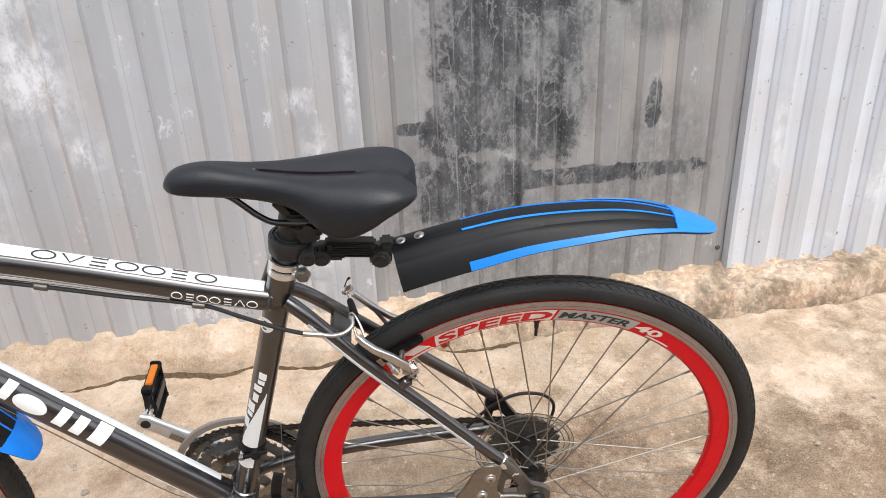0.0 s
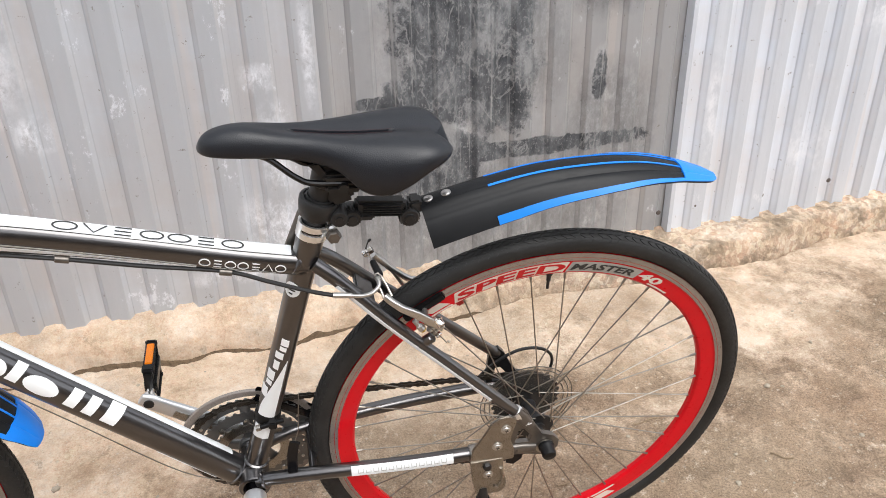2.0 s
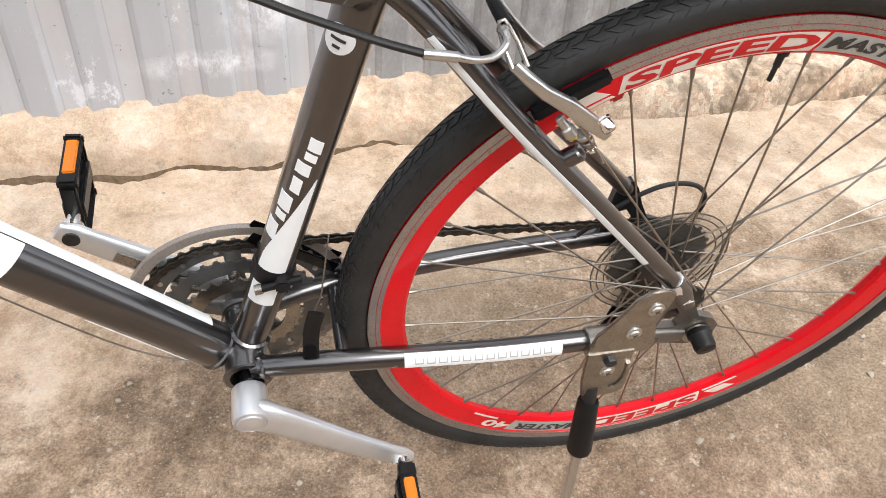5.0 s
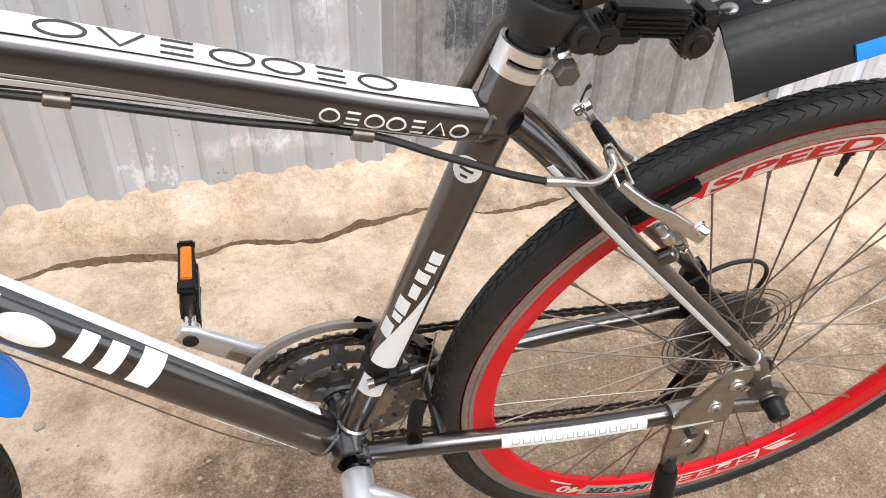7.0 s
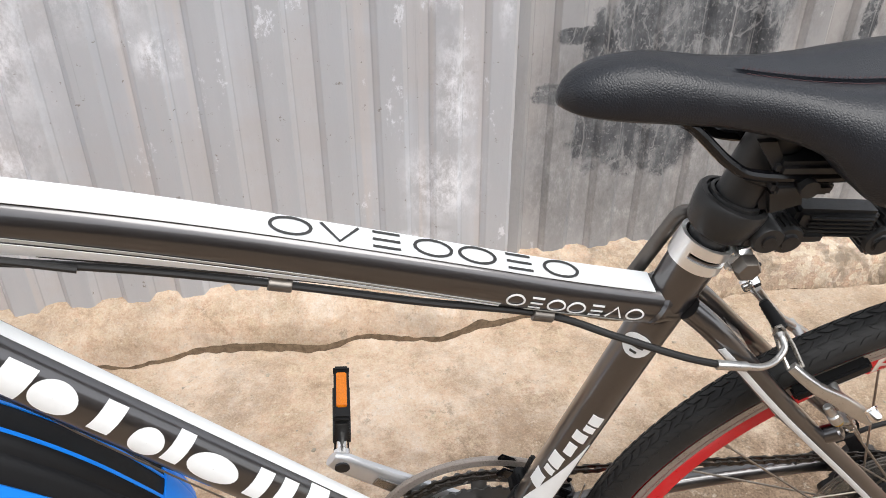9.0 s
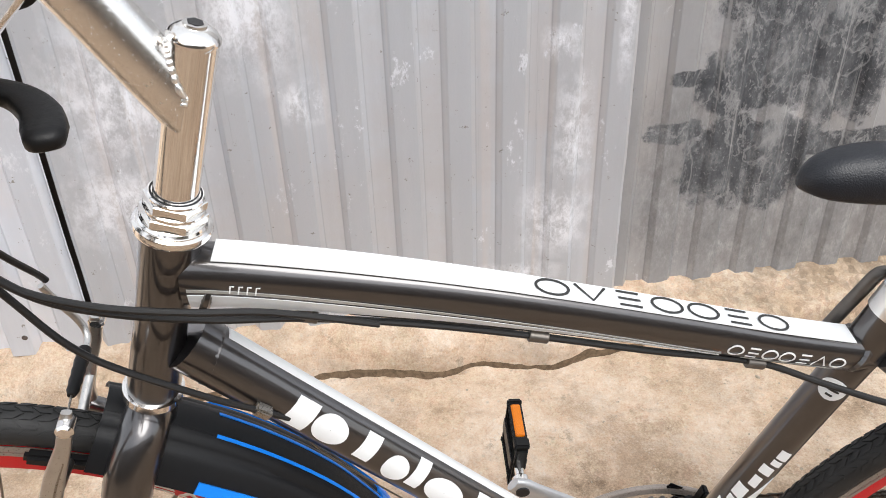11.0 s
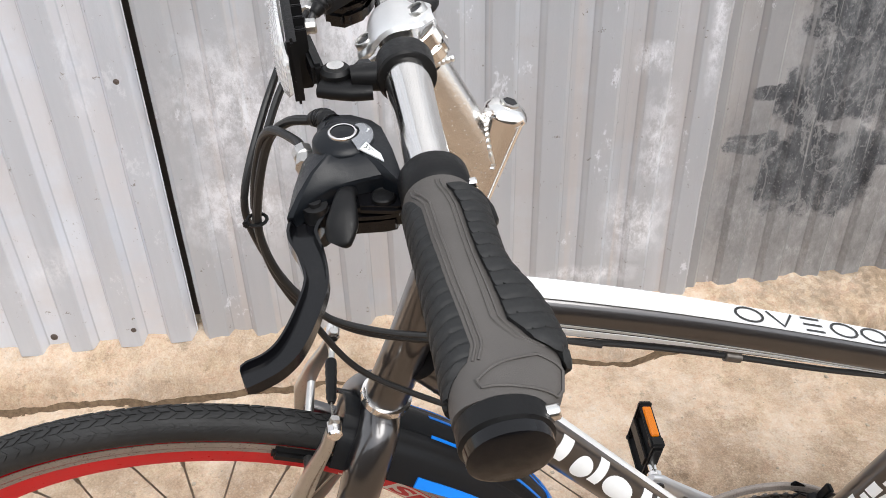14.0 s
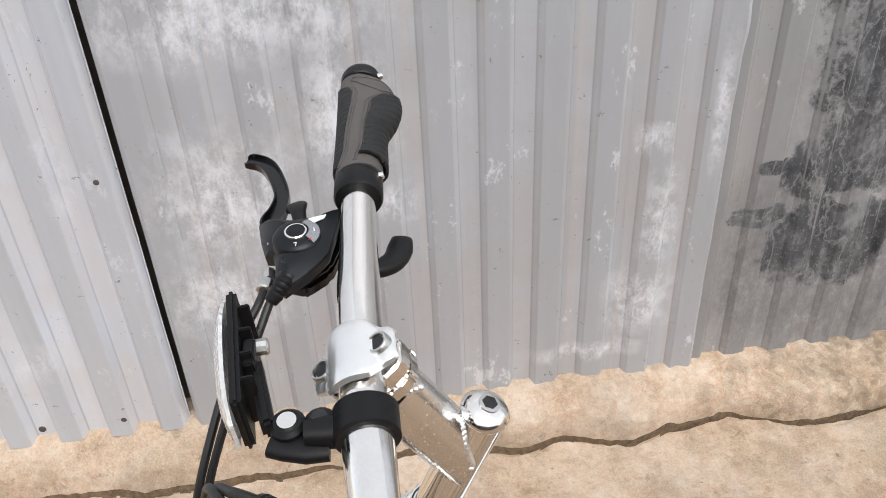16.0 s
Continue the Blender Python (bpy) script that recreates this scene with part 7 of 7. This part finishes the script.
part("screw", rod((-0.8695, ry + 0.006, 0.687), (-0.8695, ry + 0.006, 0.6896), 0.0044, 6), M_DARKMET, refl)
part("stalk", merge(box_at((0.007, 0.042, 0.014), Matrix.Translation((-0.8985, ry + 0.026, 0.683)) @ Matrix.Rotation(radians(12), 4, "Z"), 0.002), box_at((0.006, 0.018, 0.030), Matrix.Translation((-0.904, 0.008, 0.682)), 0.001)), M_BLACK, refl)
RM = Matrix.Translation((-0.9105, 0.0090, 0.684)) @ Matrix.Rotation(radians(6), 4, "Z")
part("back_plate", merge(box_at((0.0055, 0.076, 0.040), RM, 0.002), *[box_at((0.008, 0.0022, 0.036), RM @ Matrix.Translation((0.005, y, 0)), 0.0006) for y in (-0.022, -0.006, 0.010, 0.026)]), M_BLACK, refl, "black back plate")
lens = []
for i in range(9):
    lens.append([RM @ V(-0.0030 - 0.0065 * (1 - ((i - 4) / 4) ** 2) ** 0.5 * (1 - ((j - 4) / 4.3) ** 4), -0.0425 + 0.085 * i / 8, (-0.021 + 0.042 * j / 8) * (1 - 0.55 * abs((i - 4) / 4) ** 3)) for j in range(9)])
part("lens", grid_shell(lens, 0.002), M_LENS, refl, "clear ribbed lens")
part("screw", rod((-0.903, 0.0155, 0.690), (-0.895, 0.016, 0.690), 0.0046, 10, 0.001), M_SATIN, refl)

# -- cables --
cables = group("cables", "black control cables from the bar to the frame")


def cable(pts, r=0.0025, n=8):
    part("cable", tube(spline(pts, n), r, 10), M_CABLE, cables)


cable([STEER @ V(-0.8965, -0.0665, 0.6790), STEER @ V(-0.8995, -0.0640, 0.6765), (-0.9085, -0.0640, 0.669), (-0.924, -0.049, 0.648), (-0.936, -0.046, 0.612), (-0.941, -0.046, 0.575), (-0.930, -0.047, 0.535), (-0.902, -0.046, 0.496), (-0.865, -0.038, 0.470), (-0.81, -0.024, 0.4455), (-0.749, -0.015, 0.4330),
       (-0.67, -0.013, 0.4182), (-0.587, -0.013, 0.3988), (-0.50, -0.013, 0.3755), (-0.416, -0.012, 0.3545), (-0.365, -0.024, 0.3395), (-0.320, -0.036, 0.3275), (-0.2905, -0.040, 0.3195)], 0.0027)
cable([STEER @ V(-0.9040, -0.084, 0.6705), STEER @ V(-0.9075, -0.072, 0.6695), (-0.919, -0.060, 0.662), (-0.931, -0.044, 0.640), (-0.941, -0.041, 0.600), (-0.940, -0.040, 0.545), (-0.917, -0.040, 0.485), (-0.888, -0.040, 0.434), (-0.83, -0.036, 0.386), (-0.792, -0.0255, 0.350), (-0.775, -0.021, 0.334)], 0.0025)
cable([STEER @ V(-0.8965, 0.0605, 0.6790), STEER @ V(-0.8995, 0.0580, 0.6765), (-0.912, 0.030, 0.664), (-0.928, 0.0, 0.640), (-0.944, -0.030, 0.595), (-0.938, -0.043, 0.545), (-0.912, -0.046, 0.505), (-0.870, -0.044, 0.482), (-0.82, -0.034, 0.463), (-0.77, -0.022, 0.447), (-0.70, -0.016, 0.424)], 0.0025)
cable([STEER @ V(-0.9040, 0.078, 0.6705), STEER @ V(-0.9075, 0.066, 0.6695), (-0.921, 0.036, 0.662), (-0.936, 0.0, 0.635), (-0.950, -0.030, 0.595), (-0.950, -0.020, 0.548), (-0.944, 0.006, 0.490), (-0.938, 0.026, 0.452), (-0.936, 0.030, 0.442)], 0.0025)
part("cable_tie", merge(tube([V(-0.9415 + 0.0062 * math.cos(a), -0.0435 + 0.0062 * math.sin(a), 0.588) for a in np.linspace(0, 2 * math.pi, 14)[:-1]], 0.0012, 6, (0, 0, 1), True), box_at((0.004, 0.004, 0.005), pose(-0.9475, -0.0475, 0.588), 0.001)), M_BLACK, cables)
for x, z, up in ((-0.749, 0.4330, 0.012), (-0.587, 0.3988, 0.009), (-0.416, 0.3545, 0.008)):
    part("cable_clip", merge(rod((x - 0.0072, -0.0132, z + 0.0018), (x + 0.0072, -0.0132, z - 0.0018), 0.0046, 14, 0.0006), box_at((0.012, 0.005, up), Matrix.Translation((x, -0.0115, z + up * 0.5 + 0.001)) @ Matrix.Rotation(radians(14), 4, "Y"), 0.001)), M_DARKALLOY, cables, "dark grey cable clip")
part("cable_clip", box_at((0.014, 0.010, 0.009), Matrix.Translation((-0.792, -0.025, 0.350)) @ Matrix.Rotation(radians(42), 4, "Y"), 0.0015), M_STEEL, cables)
part("wire", tube(spline([(-0.775, -0.012, 0.318), (-0.752, -0.004, 0.256), (-0.64, -0.003, 0.120), (-0.531, -0.003, -0.008), (-0.455, -0.003, -0.052)], 5), 0.0008, 6), M_SPOKE, cables, "bare steel gear wire")
part("wire", tube([V(-0.72, -0.013, 0.4345), V(-0.58, -0.0125, 0.4035), V(-0.38, -0.010, 0.3505)], 0.0016, 6), M_CABLE, cables)

# -- rear rim brake --
rb = group("rear_brake", "polished linear-pull rear brake across the seatstays")
near = [V(-0.2292, -0.034, 0.3032), V(-0.2223, -0.040, 0.2984), V(-0.2096, -0.045, 0.2891), V(-0.1901, -0.049, 0.2784), V(-0.1722, -0.052, 0.2652), V(-0.158, -0.053, 0.2538)]
part("arm", sweep(near, [superellipse(a, b, 16, 4.0) for a, b in ((0.0040, 0.0042), (0.0042, 0.0045), (0.0048, 0.0040), (0.0058, 0.0035), (0.0062, 0.0032), (0.0040, 0.0030))], (0, 1, 0)), M_SATIN, rb, "satin silver brake arm", smooth=40)
link = [tube([V(-0.2310, -0.014, 0.3207), V(-0.2262, -0.022, 0.3138), V(-0.2205, -0.034, 0.3020)], [0.0013, 0.0016, 0.0019], 8),
        tube([V(-0.2372, -0.014, 0.3165), V(-0.2335, -0.022, 0.3070), V(-0.2300, -0.034, 0.2995)], [0.0013, 0.0016, 0.0019], 8),
        tube([V(-0.2385, -0.0150, 0.3170), V(-0.2380, -0.013, 0.3235), V(-0.2345, -0.0125, 0.3245), V(-0.2310, -0.014, 0.3207)], 0.0014, 8)]
part("pipe_holder", merge(*link), M_STEEL, rb, "slotted steel link that holds the cable pipe")
part("far_arm", merge(sweep([V(-0.2345, 0.031, 0.3215), V(-0.2133, 0.034, 0.2962), V(-0.1931, 0.038, 0.2739), V(-0.1642, 0.042, 0.2500), V(-0.150, 0.044, 0.236)], [superellipse(0.0042, 0.0045, 14, 3), superellipse(0.0036, 0.0045, 14, 3), superellipse(0.0038, 0.0045, 14, 3), superellipse(0.0048, 0.0045, 14, 3), superellipse(0.0050, 0.004, 14, 3)], (0, 1, 0)),
                      sweep([V(-0.2300, 0.0305, 0.3150), V(-0.2085, 0.0335, 0.2880), V(-0.1956, 0.036, 0.262), V(-0.1856, 0.038, 0.2498)], [superellipse(0.0026, 0.003, 12, 3)] * 4, (0, 1, 0))), M_SATIN, rb, "satin silver brake arm with an open slot", smooth=50)
part("arm_bolt", moved(lathe([(0.0, 0.0), (0.0064, 0.0), (0.0064, -0.0015), (0.0052, -0.0020), (0.0052, -0.0085), (0.0042, -0.0100), (0.0, -0.0104)], 20), pose(-0.1645, -0.052, 0.2680, 18, 0, 20)), M_CHROME, rb)
part("barrel", merge(rod((-0.1945, -0.045, 0.2670), (-0.1880, -0.049, 0.2590), 0.0036, 16, 0.0008), rod((-0.1890, -0.0485, 0.2602), (-0.1835, -0.051, 0.2535), 0.0050, 18, 0.0010)), M_SATIN, rb, "silver pad bolt sleeve")
part("adjust_nut", rod((-0.1840, -0.0508, 0.2541), (-0.1822, -0.052, 0.2519), 0.0037, 14, 0.0006), M_BRASS, rb, "brass spring adjuster")
for k in range(3):
    part("washer", rod(V(-0.1730, -0.044, 0.2500).lerp(V(-0.160, -0.044, 0.232), k / 2.6), V(-0.1705, -0.044, 0.2465).lerp(V(-0.1575, -0.044, 0.2285), k / 2.6), 0.0062 - 0.0008 * k, 18, 0.0008), (M_SATIN, M_STEEL, M_CHROME)[k], rb)
part("tension_spring", tube(spline([(-0.1788, -0.050, 0.2600), (-0.168, -0.0505, 0.247), (-0.1575, -0.0505, 0.233), (-0.1517, -0.050, 0.2238)], 5), 0.0009, 6), M_STEEL, rb, "thin steel return spring")
part("pivot_boss", rod((-0.1860, -0.040, 0.2170), (-0.1700, -0.046, 0.2340), 0.0074, 20, 0.0015), M_PAINT, rb, "black pivot boss on the stay")
for s in (-1, 1):
    part("pad", box_at((0.062, 0.010, 0.011), Matrix.Translation((-0.176, s * 0.0185, 0.264)) @ Matrix.Rotation(radians(-32), 4, "Y"), 0.002), M_BLACK, rb, "black brake pad")
    part("pad_bolt", rod((-0.176, s * 0.020, 0.262), (-0.178, s * 0.046, 0.262), 0.0040, 14), M_SATIN, rb)
part("noodle", merge(tube(spline([(-0.2715, -0.042, 0.3178), (-0.2575, -0.040, 0.3135), (-0.2440, -0.034, 0.3118), (-0.2350, -0.026, 0.3155), (-0.2353, -0.017, 0.3200)], 7), 0.0026, 12), tube([V(-0.2940, -0.0400, 0.3203), V(-0.2936, -0.0400, 0.3202), V(-0.2718, -0.042, 0.3180), V(-0.2706, -0.042, 0.3176)], [0.0030, 0.0037, 0.0036, 0.0027], 14), moved(lathe([(0.0, -0.0040), (0.0026, -0.0032), (0.0038, 0.0), (0.0026, 0.0032), (0.0, 0.0040)], 14), pose(-0.2353, -0.0165, 0.3192))), M_SATIN, rb, "bent silver cable pipe")
part("boot", tube([V(-0.2318, -0.0120, 0.3196).lerp(V(-0.2379, 0.012, 0.3262), k / 14) for k in range(15)], [0.0046, 0.0052, 0.0050, 0.0052, 0.0049, 0.0050, 0.0046, 0.0050, 0.0044, 0.0048, 0.0042, 0.0046, 0.0040, 0.0042, 0.0028], 14), M_BLACK, rb, "black rubber bellows boot")
part("wire", tube([V(-0.2379, 0.012, 0.3262), V(-0.2423, 0.0245, 0.3285), V(-0.2442, 0.028, 0.3335)], 0.0009, 6), M_STEEL, rb)
part("anchor_bolt", merge(rod((-0.2473, 0.029, 0.3249), (-0.2420, 0.029, 0.3282), 0.0053, 18, 0.0015), rod((-0.2420, 0.029, 0.3282), (-0.2405, 0.029, 0.3291), 0.0064, 18, 0.0004), rod((-0.2405, 0.029, 0.3291), (-0.2350, 0.029, 0.3325), 0.0050, 6, 0.0006)), M_CHROME, rb)
part("cable_end", tube(spline([(-0.2442, 0.028, 0.3335), (-0.2399, 0.032, 0.3417), (-0.2357, 0.033, 0.3452)], 4), [0.0009] * 5 + [0.0018] * 3 + [0.001], 8), M_DARKMET, rb)
part("red_shoe", box_at((0.012, 0.014, 0.018), pose(-0.120, 0.021, 0.236, 0, -30, 0), 0.002), M_REDREF, rb)

# -- front rim brake --
fb = group("front_brake", "linear-pull front brake on the fork", STEER)
for s in (-1, 1):
    pts = [V(-0.962, s * 0.060, 0.268), V(-0.957, s * 0.059, 0.300), V(-0.942, s * 0.056, 0.335), V(-0.927, s * 0.052, 0.364), V(-0.919, s * 0.048, 0.386), V(-0.917, s * 0.046, 0.393)]
    part("arm", sweep(pts, [superellipse(a, b, 16, 3.2) for a, b in ((0.0075, 0.005), (0.0085, 0.005), (0.0075, 0.0045), (0.0055, 0.0042), (0.0050, 0.0040), (0.0035, 0.0030))], (0, 1, 0)), M_SATIN, fb, "satin silver brake arm", smooth=50)
    part("pad", box_at((0.056, 0.010, 0.012), Matrix.Translation((-0.955, s * 0.0185, 0.303)) @ Matrix.Rotation(radians(24), 4, "Y"), 0.003), M_BLACK, fb, "black brake pad")
    part("pad_bolt", rod((-0.950, s * 0.022, 0.304), (-0.946, s * 0.062, 0.318), 0.0042, 14), M_SATIN, fb)
    part("arm_bolt", rod((-0.919, s * 0.044, 0.384), (-0.918, s * 0.059, 0.386), 0.0062, 16, 0.0018), M_CHROME, fb, "bright cable bolt")
    part("spring", tube(spline([(-0.958, s * 0.064, 0.276), (-0.948, s * 0.063, 0.315), (-0.930, s * 0.057, 0.352)], 5), 0.0009, 6), M_STEEL, fb)
part("noodle", tube(spline([(-0.936, 0.030, 0.442), (-0.931, 0.033, 0.420), (-0.924, 0.034, 0.400), (-0.920, 0.028, 0.389), (-0.920, 0.018, 0.386)], 6), 0.0027, 12), M_SATIN, fb, "bent silver cable pipe")
part("boot", tube([V(-0.9205, 0.018 - 0.0044 * k, 0.386) for k in range(11)], [0.0046, 0.0052, 0.0048, 0.0052, 0.0046, 0.0050, 0.0044, 0.0048, 0.0042, 0.0044, 0.0028], 14), M_BLACK, fb, "black rubber bellows boot")
part("wire", rod((-0.9205, -0.026, 0.386), (-0.919, -0.050, 0.386), 0.0009, 6), M_STEEL, fb)

# -- kickstand --
ks = group("kickstand", "steel kickstand with a black sleeve, folded out", None)
plate = [(-0.116, 0.012), (-0.1155, 0.028), (-0.106, 0.044), (-0.098, 0.060), (-0.090, 0.079), (-0.078, 0.089), (-0.062, 0.090), (-0.053, 0.084), (-0.052, 0.072), (-0.056, 0.055), (-0.058, 0.036), (-0.052, 0.018), (-0.0505, -0.006), (-0.085, -0.007), (-0.1135, -0.005)]
tongue = [(-0.1185, 0.002), (-0.068, 0.002), (-0.066, -0.030), (-0.059, -0.058), (-0.0595, -0.072), (-0.067, -0.081), (-0.087, -0.082), (-0.106, -0.078), (-0.113, -0.045)]
wrap = sweep([V(-0.1165, -0.0655, 0.004), V(-0.114, -0.0655, 0.004), V(-0.085, -0.066, 0.004), V(-0.054, -0.066, 0.004), V(-0.051, -0.066, 0.004)], [superellipse(0.0120, 0.0125, 24, 2.8), superellipse(0.0130, 0.0135, 24, 2.8), superellipse(0.0132, 0.0136, 24, 2.8), superellipse(0.0130, 0.0135, 24, 2.8), superellipse(0.0120, 0.0125, 24, 2.8)], (0, 0, 1))
part("bracket", merge(slab(plate, 0.0042, 0.0014, mxz @ Matrix.Translation((0, 0, -0.0745))), wrap), M_STEEL, ks, "pressed steel bracket bolted on the stay", smooth=40)
part("tongue", slab(tongue, 0.0045, 0.0016, mxz @ Matrix.Translation((0, 0, -0.0755))), M_STEEL, ks, "pressed steel tongue")
part("rib", tube(spline([(-0.070, -0.0805, -0.020), (-0.0665, -0.081, -0.048), (-0.072, -0.0815, -0.064), (-0.079, -0.081, -0.060)], 6), 0.0024, 10), M_STEEL, ks)
for x, z, y in ((-0.0675, 0.0640, -0.0785), (-0.0785, 0.0290, -0.0785), (-0.0895, -0.0317, -0.0795)):
    bolt = part("bolt", moved(lathe([(0.0, -0.0045), (0.003, -0.0045), (0.005, -0.0035), (0.0056, -0.002), (0.0078, -0.0016), (0.0080, 0.0), (0, 0)], 20), pose(x, y, z)), M_SATIN, ks, "cross-head bolt on a washer")
    part("slot", merge(box_at((0.0056, 0.0012, 0.0011), pose(x, y - 0.0042, z, 0, 20, 0), 0), box_at((0.0011, 0.0012, 0.0056), pose(x, y - 0.0042, z, 0, 20, 0), 0)), M_DARKMET, bolt)
part("nut", moved(lathe([(0.0, -0.006), (0.006, -0.006), (0.0068, -0.004), (0.0068, 0.0), (0, 0)], 6), pose(-0.0925, -0.0795, -0.0110)), M_DARKMET, ks)
LEG = [V(-0.0954, -0.0775, -0.074), V(-0.0940, -0.099, -0.162)]
FOOT = V(-0.1032, -0.1495, -0.343)
part("stub", tube([LEG[0] + V(0, 0.003, 0.008), LEG[0].lerp(LEG[1], 0.2)], 0.0080, 18), M_DARKMET, ks)
part("sleeve", tube([LEG[0].lerp(LEG[1], 0.14), LEG[0].lerp(LEG[1], 0.18), LEG[0].lerp(LEG[1], 0.6), LEG[1].lerp(LEG[0], 0.05), LEG[1]], [0.0105, 0.0115, 0.0128, 0.0138, 0.0128], 24), M_BLACK, ks, "black plastic sleeve flaring downwards")
part("leg", tube([LEG[1].lerp(LEG[0], 0.1), FOOT], 0.0055, 14), M_SATIN, ks)
part("foot", tube([FOOT - (FOOT - LEG[1]).normalized() * 0.02, FOOT, FOOT + (FOOT - LEG[1]).normalized() * 0.004], [0.0095, 0.011, 0.009], 16), M_BLACK, ks)

# ---- loose stones ----
rnd = random.Random(5)


def stone_geo(r, seed):
    bm = bmesh.new()
    bmesh.ops.create_icosphere(bm, subdivisions=1, radius=1)
    for v in bm.verts:
        k = 1 + 0.35 * noise.noise((v.co.x * 1.3 + seed, v.co.y * 1.3, v.co.z * 1.3))
        v.co = Vector((v.co.x * r * k, v.co.y * r * 0.8 * k, v.co.z * r * 0.55 * k))
    return geo_of(bm)




def twig(at, turn, length):
    """A thin dry stick with a slight bend, lying on the dirt."""
    pts = [V(length * (f - 0.5), 0.004 * math.sin(5 * f + turn), 0.0015 + 0.001 * math.sin(9 * f)) for f in (0, 0.25, 0.5, 0.75, 1)]
    x, y = at
    t = part("twig", tube(spline(pts, 4), [0.0012 + 0.0006 * abs(math.sin(k)) for k in range(17)], 7), M_TWIG, None, m=pose(x, y, ground_height(x, y) + 0.001, 0, 0, turn))
    tagged(t, "thin dry twig lying on the dirt", "twig", "twigs on the ground")


for at, turn, length in (((0.508, 1.171), 4, 0.060), ((0.286, 1.051), 16, 0.034), ((0.74, 1.02), -30, 0.045)):
    twig(at, turn, length)
for x, y, r in ((0.301, 0.915, 0.0075), (0.352, 0.916, 0.0055), (-0.710, 1.236, 0.010), (0.62, 0.98, 0.008), (0.83, 1.22, 0.009), (0.95, 1.05, 0.007)):
    st_ob = part("stone", stone_geo(r, x * 9), M_STONE, None, m=pose(x, y, ground_height(x, y) + r * 0.2, 0, 0, x * 700), smooth=50)
    tagged(st_ob, "small pale stone half sunk in the dirt", "stone", "stones on the ground")
pv = []
for k in range(1500):
    x, y = rnd.uniform(-1.4, 1.8), rnd.uniform(0.45, 1.66)
    if y > crack_line(x) - 0.03 or rnd.random() > lerp(y, [0.4, 1.1, 1.7], [1.0, 0.55, 0.2]):
        continue
    r = 0.0018 + 0.004 * rnd.random() ** 3
    pv.append(moved(stone_geo(r, k), pose(x, y, ground_height(x, y) + r * 0.15, 0, 0, rnd.uniform(0, 360))))
grit = part("pebbles", merge(*pv), M_STONE, None, smooth=60)
tagged(grit, "scattered pale pebbles and grit pressed in the dirt", "pebbles", kind="stuff")
